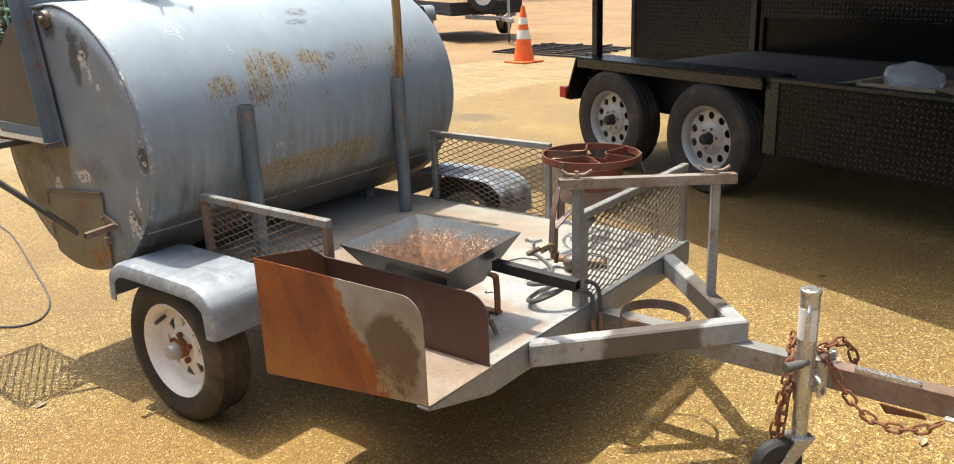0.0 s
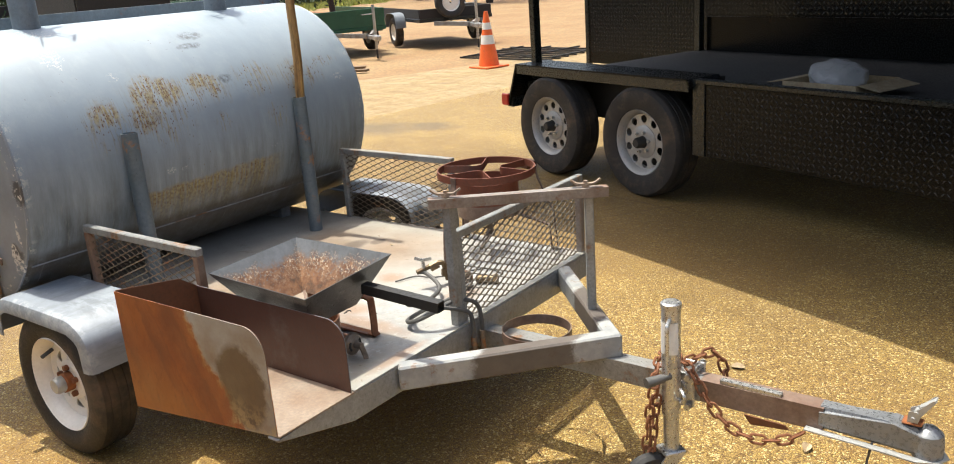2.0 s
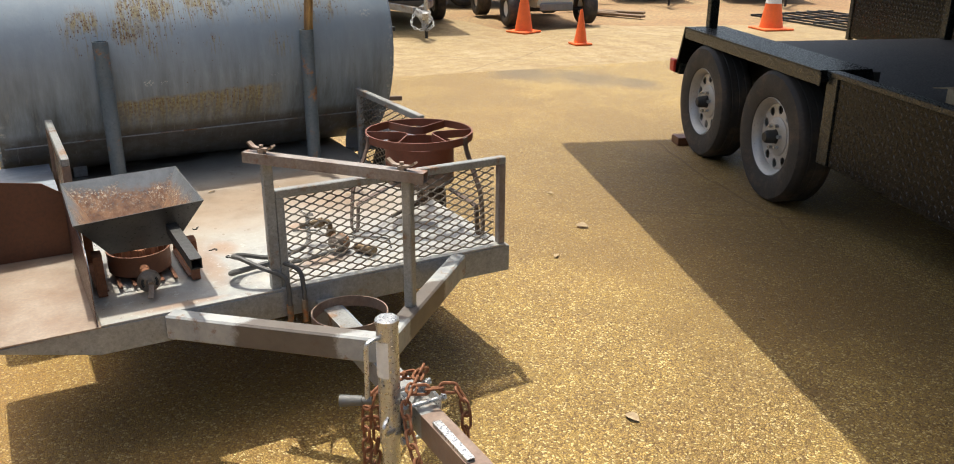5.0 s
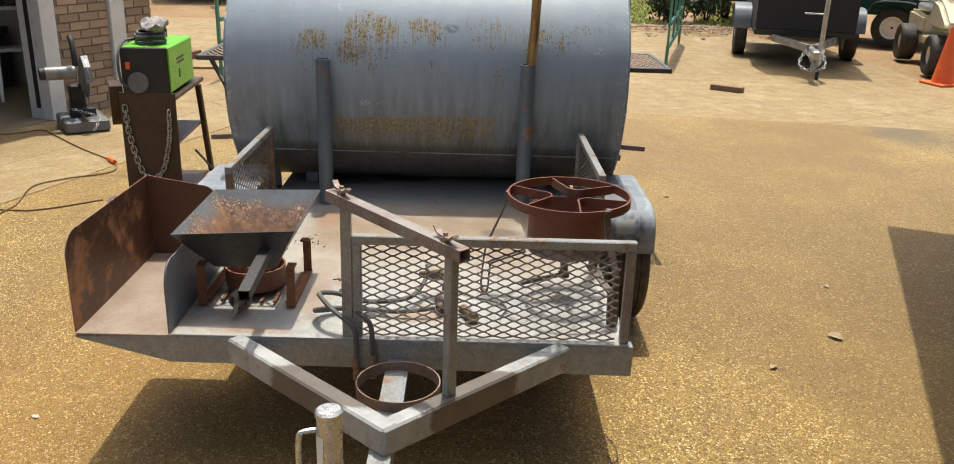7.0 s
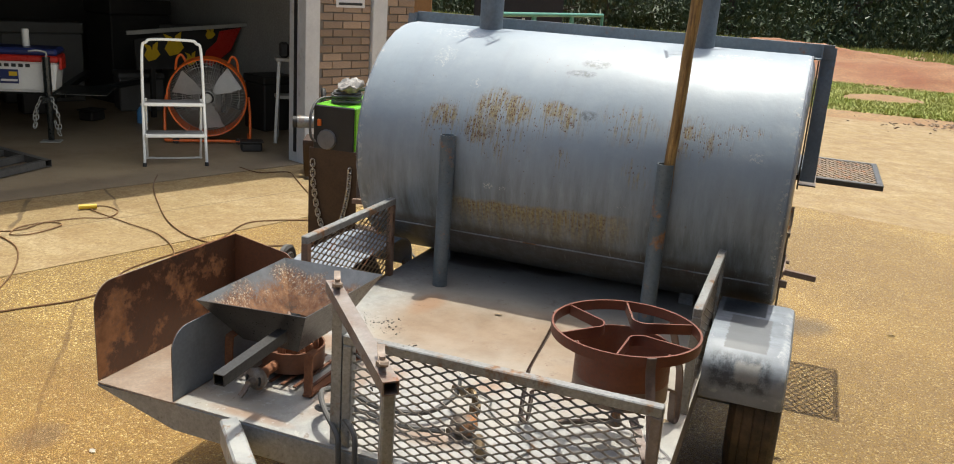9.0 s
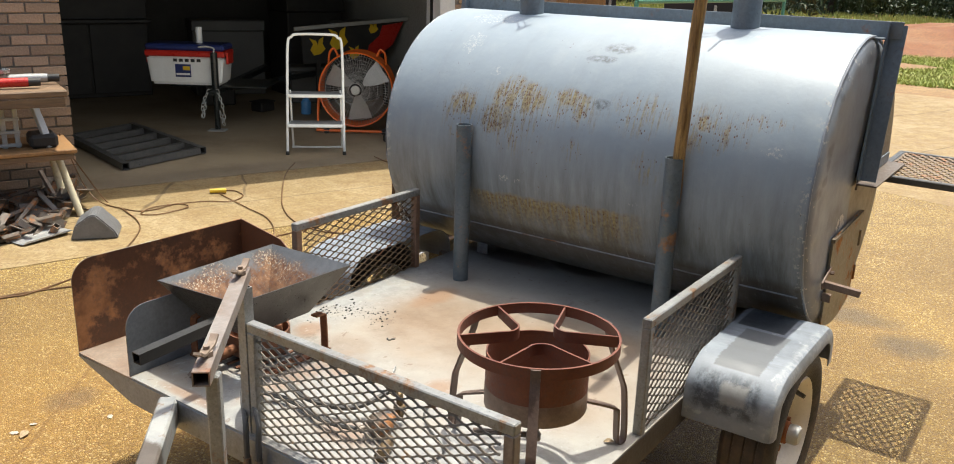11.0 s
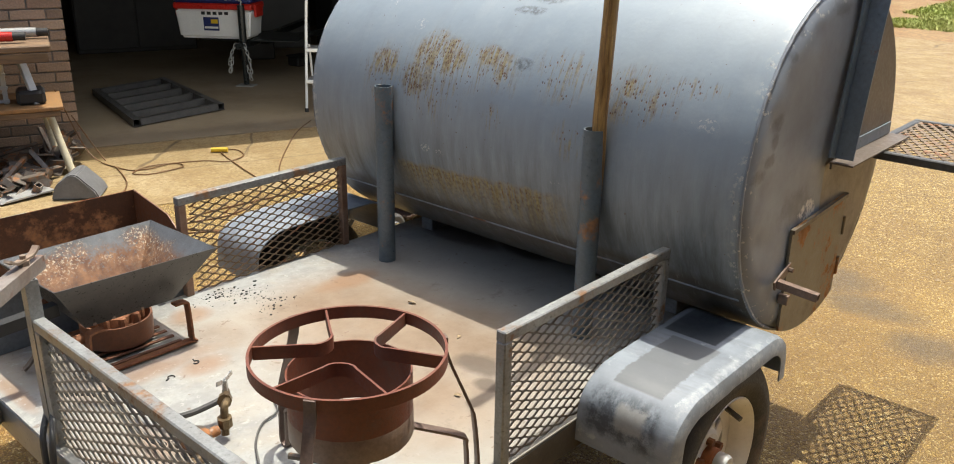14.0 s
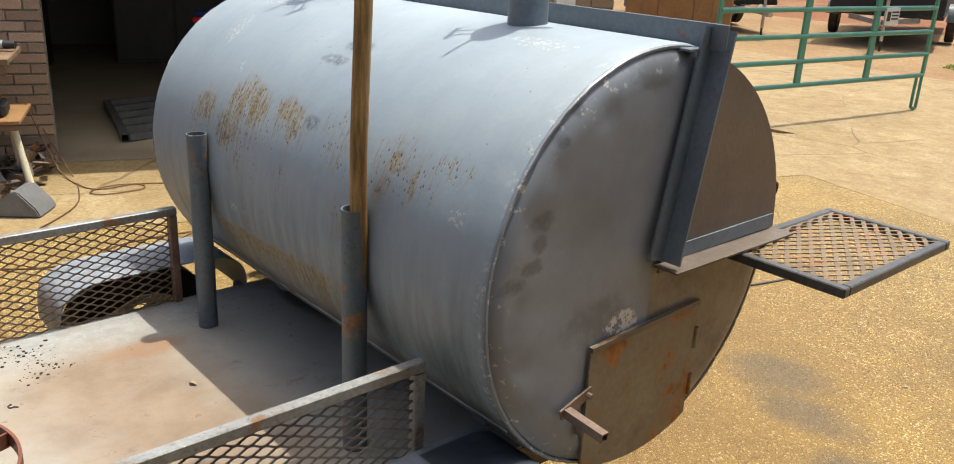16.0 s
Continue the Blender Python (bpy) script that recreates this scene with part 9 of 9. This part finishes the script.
sweep(bm, [(-0.42 + 0.16 * math.sin(a) * 0.5, 0.25 + 0.17 * math.cos(a), 1.02 + 0.15 * math.sin(a)) for a in (2 * math.pi * k / 24 for k in range(24))], 0.012, 6, closed=True)
sweep(bm, [(-0.42, 0.25, 1.02), (-0.15, 0.25, 0.80)], 0.014, 6)
part("steering_wheel", bm, "matte_black", gc)


# green pipe gates
def pipe_gate(at, L, label, sign=False, rails=(0.27, 0.57, 0.89, 1.22, 1.5)):
    g = thing("pipe_gate", label, "gate", "green pipe gates", at=at)
    for z in rails:
        part("rail", pipe(B(), (0, 0, z), (L, 0, z), 0.026, 12), "gate_green", g)
    for x in (0.0, L * 0.36, L * 0.69, L):
        part("stile", beam(B(), (x, 0.0, rails[0]), (x, 0.0, rails[-1]), 0.03, 0.085 if 0 < x < L else 0.05, 0.004, up=(1, 0, 0)), "gate_green", g)
    bm = B()
    sweep(bm, smooth_path([(L, 0, rails[0]), (L, 0, 0.06), (L - 0.02, 0, 0.02), (L - 0.08, 0, 0.03), (L - 0.10, 0, 0.08), (L - 0.10, 0, rails[0])], 4), 0.018, 8)
    part("foot", bm, "gate_green", g)
    part("foot", sweep(B(), [(0, 0, 0.0), (0, 0, rails[0])], 0.022, 8), "gate_green", g)
    if sign:
        s_ = part("sign", box(B(), (L * 0.72, -0.034, 0.98), (L * 0.72 + 0.24, -0.028, 1.16), 0.002), "reflective", g, "small white sign with unreadable print")
        part("sign_mark", box(B(), (L * 0.72 + 0.02, -0.038, 1.02), (L * 0.72 + 0.08, -0.0345, 1.12)), "black_ink", s_)
        bm = B()
        for k in range(3):
            box(bm, (L * 0.72 + 0.10, -0.038, 1.105 - 0.035 * k), (L * 0.72 + 0.22, -0.0345, 1.122 - 0.035 * k))
        tagged(part("print_bars", bm, "black_ink", s_), kind="stuff")
    return g


pipe_gate(pose(-8.74, -0.015, 0, 0, 0, 171.4), 3.45, "green pipe gate with a small white sign", True, (0.40, 0.64, 0.89, 1.15, 1.41))
pipe_gate(pose(-10.45, 5.33, 0, 0, 0, 164), 3.0, "green pipe gate leaf standing open by the grass")
# timber and tube lying about
bm = B()
beam(bm, (-8.98, 5.55, 0.03), (-8.78, 5.86, 0.03), 0.09, 0.06)
solo("timber_block", bm, "wood", "short timber offcut lying on the concrete", "timber")
bm = B()
hollow(bm, (-9.6, -0.9, 0.05), (-10.3, -0.75, 0.05), 0.10, 0.08, 0.006)
solo("steel_channel", bm, "box_rust", "rusty steel channel lying on the concrete", "channel")
bm = B()
hollow(bm, (-9.7, -1.05, 0.04), (-10.4, -0.95, 0.04), 0.06, 0.06, 0.005)
solo("steel_channel", bm, "box_rust", "rusty square tube lying on the concrete", "channel")
for x, y, a in ((-11.0, 11.3, 20), (-11.3, 11.5, 35), (-11.6, 11.2, 15)):
    solo("timber_block", box(B(), (-0.55, -0.07, 0), (0.55, 0.07, 0.04), 0.004), "wood", "weathered plank lying on the red earth", "timber", "loose planks", at=pose(x, y, 0.0 if x > -11.2 else 0.01, 0, 0, a))
# trampled expanded sheet on the ground near the cone
bm = B()
for k in range(7):
    beam(bm, (-9.8 + 0.0 * k, 13.3 + 0.28 * k, 0.02), (-7.6, 13.0 + 0.28 * k, 0.02), 0.03, 0.03, 0)
for k in range(4):
    beam(bm, (-9.7 + 0.65 * k, 13.2, 0.035), (-9.5 + 0.65 * k, 15.0, 0.035), 0.03, 0.03, 0)
solo("grid_frame", bm, "matte_black", "dark welded grid lying on the ground", "grid")

# grass strip, rubble, earth bank and woods
def tufts(x0, x1, y0, y1, n, h=0.12, s=1.0):
    bm = B()
    for k in range(n):
        x, y = random.uniform(x0, x1), random.uniform(y0, y1)
        if noise.noise((x * 0.5, y * 0.5, 2.0)) < -0.18:
            continue
        a, hh = random.uniform(0, 6.28), h * random.uniform(0.4, 1.2)
        dx, dy = math.cos(a), math.sin(a)
        w = 0.012 * s
        base = Vector((x, y, -0.03))
        tip = base + Vector((random.gauss(0, 0.05), random.gauss(0, 0.05), hh))
        v = [bm.verts.new(base + Vector((-dy * w, dx * w, 0))), bm.verts.new(base + Vector((dy * w, -dx * w, 0))), bm.verts.new(tip)]
        bm.faces.new(v)
    return bm


solo("grass_strip", tufts(-23.5, -16.6, -1.0, 11.0, 60000, 0.07, 1.6), "grass", "patchy sunlit grass behind the yard", "grass", kind="stuff")
solo("grass_bank", tufts(-47, -35, -20, 45, 40000, 0.22, 3), "grass", "rough dark grass under the trees", "grass", kind="stuff")
bm = B()
for k in range(1100):
    x, y = random.gauss(-15.1, 0.5), random.gauss(6.9, 0.8)
    r = random.uniform(0.010, 0.032)
    z = 0.10 * max(0, 1 - ((x + 14.8) ** 2 + ((y - 7.0) / 2) ** 2) / 1.2) + r * 0.3
    bmesh.ops.create_icosphere(bm, subdivisions=1, radius=r, matrix=pose(x, y, z, random.gauss(0, 10), random.gauss(0, 10), random.uniform(0, 360)) @ Matrix.Diagonal((1.6, 0.7, 0.35, 1)))
solo("rubble", bm, "rubble", "heap of pale rubble and dead leaves", "rubble", kind="stuff")
bm = B()
bmesh.ops.create_grid(bm, x_segments=70, y_segments=60, size=1.0)
for v in bm.verts:
    x, y = -29 + v.co.x * 6.5, 8 + v.co.y * 22
    e = max(0.0, 1 - abs(v.co.x) ** 3) * max(0.0, 1 - abs(v.co.y) ** 6)
    v.co = Vector((x, y, -0.06 + e * (0.45 + 0.5 * noise.noise((x * 0.2, y * 0.2, 0)) + 0.18 * noise.noise((x * 0.9, y * 0.9, 3)))))
solo("earth_bank", bm, "red_bank", "low bank of bare red earth", "bank", kind="structure")


def tree(x, y, h, seed):
    rnd = random.Random(seed)
    t = thing("tree", "dark leafy tree at the edge of the woods", "tree", "trees of the wood", at=pose(x, y, 0, 0, 0, rnd.uniform(0, 360)))
    bm = B()
    r0 = h * 0.022
    trunk_pts = [Vector((0.15 * math.sin(k * 0.9 + seed), 0.15 * math.cos(k * 0.7 + seed), h * 0.8 * k / 6 - 0.1)) for k in range(7)]
    for a, b_ in zip(trunk_pts, trunk_pts[1:]):
        pipe(bm, a, b_, r0 * (1 - a.z / h), 10, r2=r0 * (1 - b_.z / h))
    ends = []
    for k in range(9):
        base = trunk_pts[1 + k % 5]
        a = k * 2.4 + seed
        end = base + Vector((math.cos(a), math.sin(a), 0.25)) * h * rnd.uniform(0.16, 0.32)
        pipe(bm, base, end, r0 * 0.35, 6, r2=r0 * 0.1)
        ends.append(end)
    part("trunk", bm, "bark", t)
    bm = B()
    for k in range(2600):
        c = rnd.choice(ends + trunk_pts[2:])
        d = Vector((rnd.gauss(0, 1), rnd.gauss(0, 1), rnd.gauss(0, 0.75))) * h * 0.085
        p = c + d
        if p.z < 0.3:
            continue
        s = rnd.uniform(0.07, 0.17)
        m = Matrix.Translation(p) @ Euler((rnd.uniform(0, 6), rnd.uniform(0, 6), rnd.uniform(0, 6))).to_matrix().to_4x4()
        vs = [bm.verts.new(m @ Vector(q)) for q in ((-s, 0, 0), (0, -s * 0.45, 0.03), (s, 0, 0), (0, s * 0.45, 0.03))]
        bm.faces.new(vs)
    part("crown", bm, "leaves", t)


k = 0
for x, y, h in ((-46, -14, 9), (-45, -7, 7), (-48, -1, 10), (-46, 5, 8), (-49, 10, 10), (-46, 15, 8), (-48, 21, 10), (-45, 28, 9), (-47, 36, 10), (-26, -12, 8), (-22, -16, 9), (-30, -6, 7), (-33, 40, 9), (-24, 34, 8), (-30, 30, 7), (-52, 4, 11), (-53, 16, 11)):
    k += 1
    tree(x, y, h, k)
# low undergrowth along the wood's edge
bm = B()
rnd = random.Random(5)
for k in range(26000):
    y = rnd.uniform(-20, 45)
    x = -46 + 1.6 * math.sin(y * 0.5) + rnd.gauss(0, 1.2)
    z = abs(rnd.gauss(0, 1.3)) + 0.05
    s = rnd.uniform(0.08, 0.17)
    m = pose(x, y, z, rnd.uniform(0, 360), rnd.uniform(0, 360), rnd.uniform(0, 360))
    bm.faces.new([bm.verts.new(m @ Vector(q)) for q in ((-s, 0, 0), (0, -s * 0.5, 0.03), (s, 0, 0), (0, s * 0.5, 0.03))])
solo("undergrowth", bm, "leaves", "dark undergrowth along the edge of the wood", "bushes", kind="stuff")

# the dark inside of the wood behind the first leaves
bm = B()
bmesh.ops.create_grid(bm, x_segments=160, y_segments=14, size=1.0)
for v in bm.verts:
    y, z = 12 + v.co.x * 44, 3.2 + v.co.y * 3.3
    x = -48.5 + 1.6 * math.sin(y * 0.5) - 0.25 * z + 1.1 * noise.noise((y * 0.5, z * 0.6, 1.0)) + 0.5 * noise.noise((y * 1.9, z * 1.9, 4.0))
    v.co = Vector((x, y, z))
solo("thicket", bm, "leaves", "dense dark thicket inside the wood", "bushes", kind="stuff")


def rock(x, y, s, seed):
    bm = B()
    bmesh.ops.create_icosphere(bm, subdivisions=3, radius=1.0)
    for v in bm.verts:
        v.co *= 1 + 0.25 * noise.noise(v.co * 1.4 + Vector((seed, 0, 0))) + 0.10 * noise.noise(v.co * 4 + Vector((0, seed, 0)))
        v.co = Vector((v.co.x * s, v.co.y * s * 0.7, v.co.z * s * 0.38))
    solo("rock", bm, "red_bank", "red-brown rock lying on the bare earth", "rock", "rocks on the bank", at=pose(x, y, 0.02, 0, 0, seed * 50))


for k, (x, y, s) in enumerate(((-27.0, 5.6, 0.55), (-25.2, 6.3, 0.50), (-25.8, 8.0, 0.30), (-24.5, 4.6, 0.22), (-28.5, 7.2, 0.35), (-24.2, 9.4, 0.25))):
    rock(x, y, s, k + 1)


def shrub(x, y, h, seed):
    rnd = random.Random(seed)
    t = thing("shrub", "dark leafy shrub growing by the yard's edge", "shrub", "shrubs by the yard", at=pose(x, y, -0.03, 0, 0, seed * 70))
    bm = B()
    tips = []
    for k in range(9):
        a = k * 2.4 + seed
        tip = Vector((math.cos(a) * h * rnd.uniform(0.2, 0.5), math.sin(a) * h * rnd.uniform(0.2, 0.5), h * rnd.uniform(0.5, 1.0)))
        sweep(bm, smooth_path([(0, 0, 0), tip * 0.5 + Vector((0, 0, h * 0.1)), tip], 3), 0.012, 5)
        tips += [tip, tip * 0.7, tip * 0.45]
    part("stems", bm, "bark", t)
    bm = B()
    for k in range(1400):
        p = rnd.choice(tips) + Vector((rnd.gauss(0, 1), rnd.gauss(0, 1), rnd.gauss(0, 0.8))) * h * 0.13
        if p.z < 0.04:
            continue
        s = rnd.uniform(0.03, 0.07)
        m = Matrix.Translation(p) @ Euler((rnd.uniform(0, 6), rnd.uniform(0, 6), rnd.uniform(0, 6))).to_matrix().to_4x4()
        bm.faces.new([bm.verts.new(m @ Vector(q)) for q in ((-s, 0, 0), (0, -s * 0.45, 0.01), (s, 0, 0), (0, s * 0.45, 0.01))])
    part("foliage", bm, "leaves", t)


for k, (x, y, h) in enumerate(((-16.9, 6.75, 0.8), (-17.2, 7.6, 1.2), (-17.0, 8.5, 1.4), (-18.2, 9.2, 1.5))):
    shrub(x, y, h, k + 1)

# ---- bricks, last ----
bricks(wall_near, 0.0, 1.75, 0.0, 1.50)
bricks(wall_pier, JW - JAMB - 0.60, JW - JAMB, 0.0, 1.75)
bricks(wall_far, -4.45, JW - JAMB - 0.80, 0.0, 1.75)
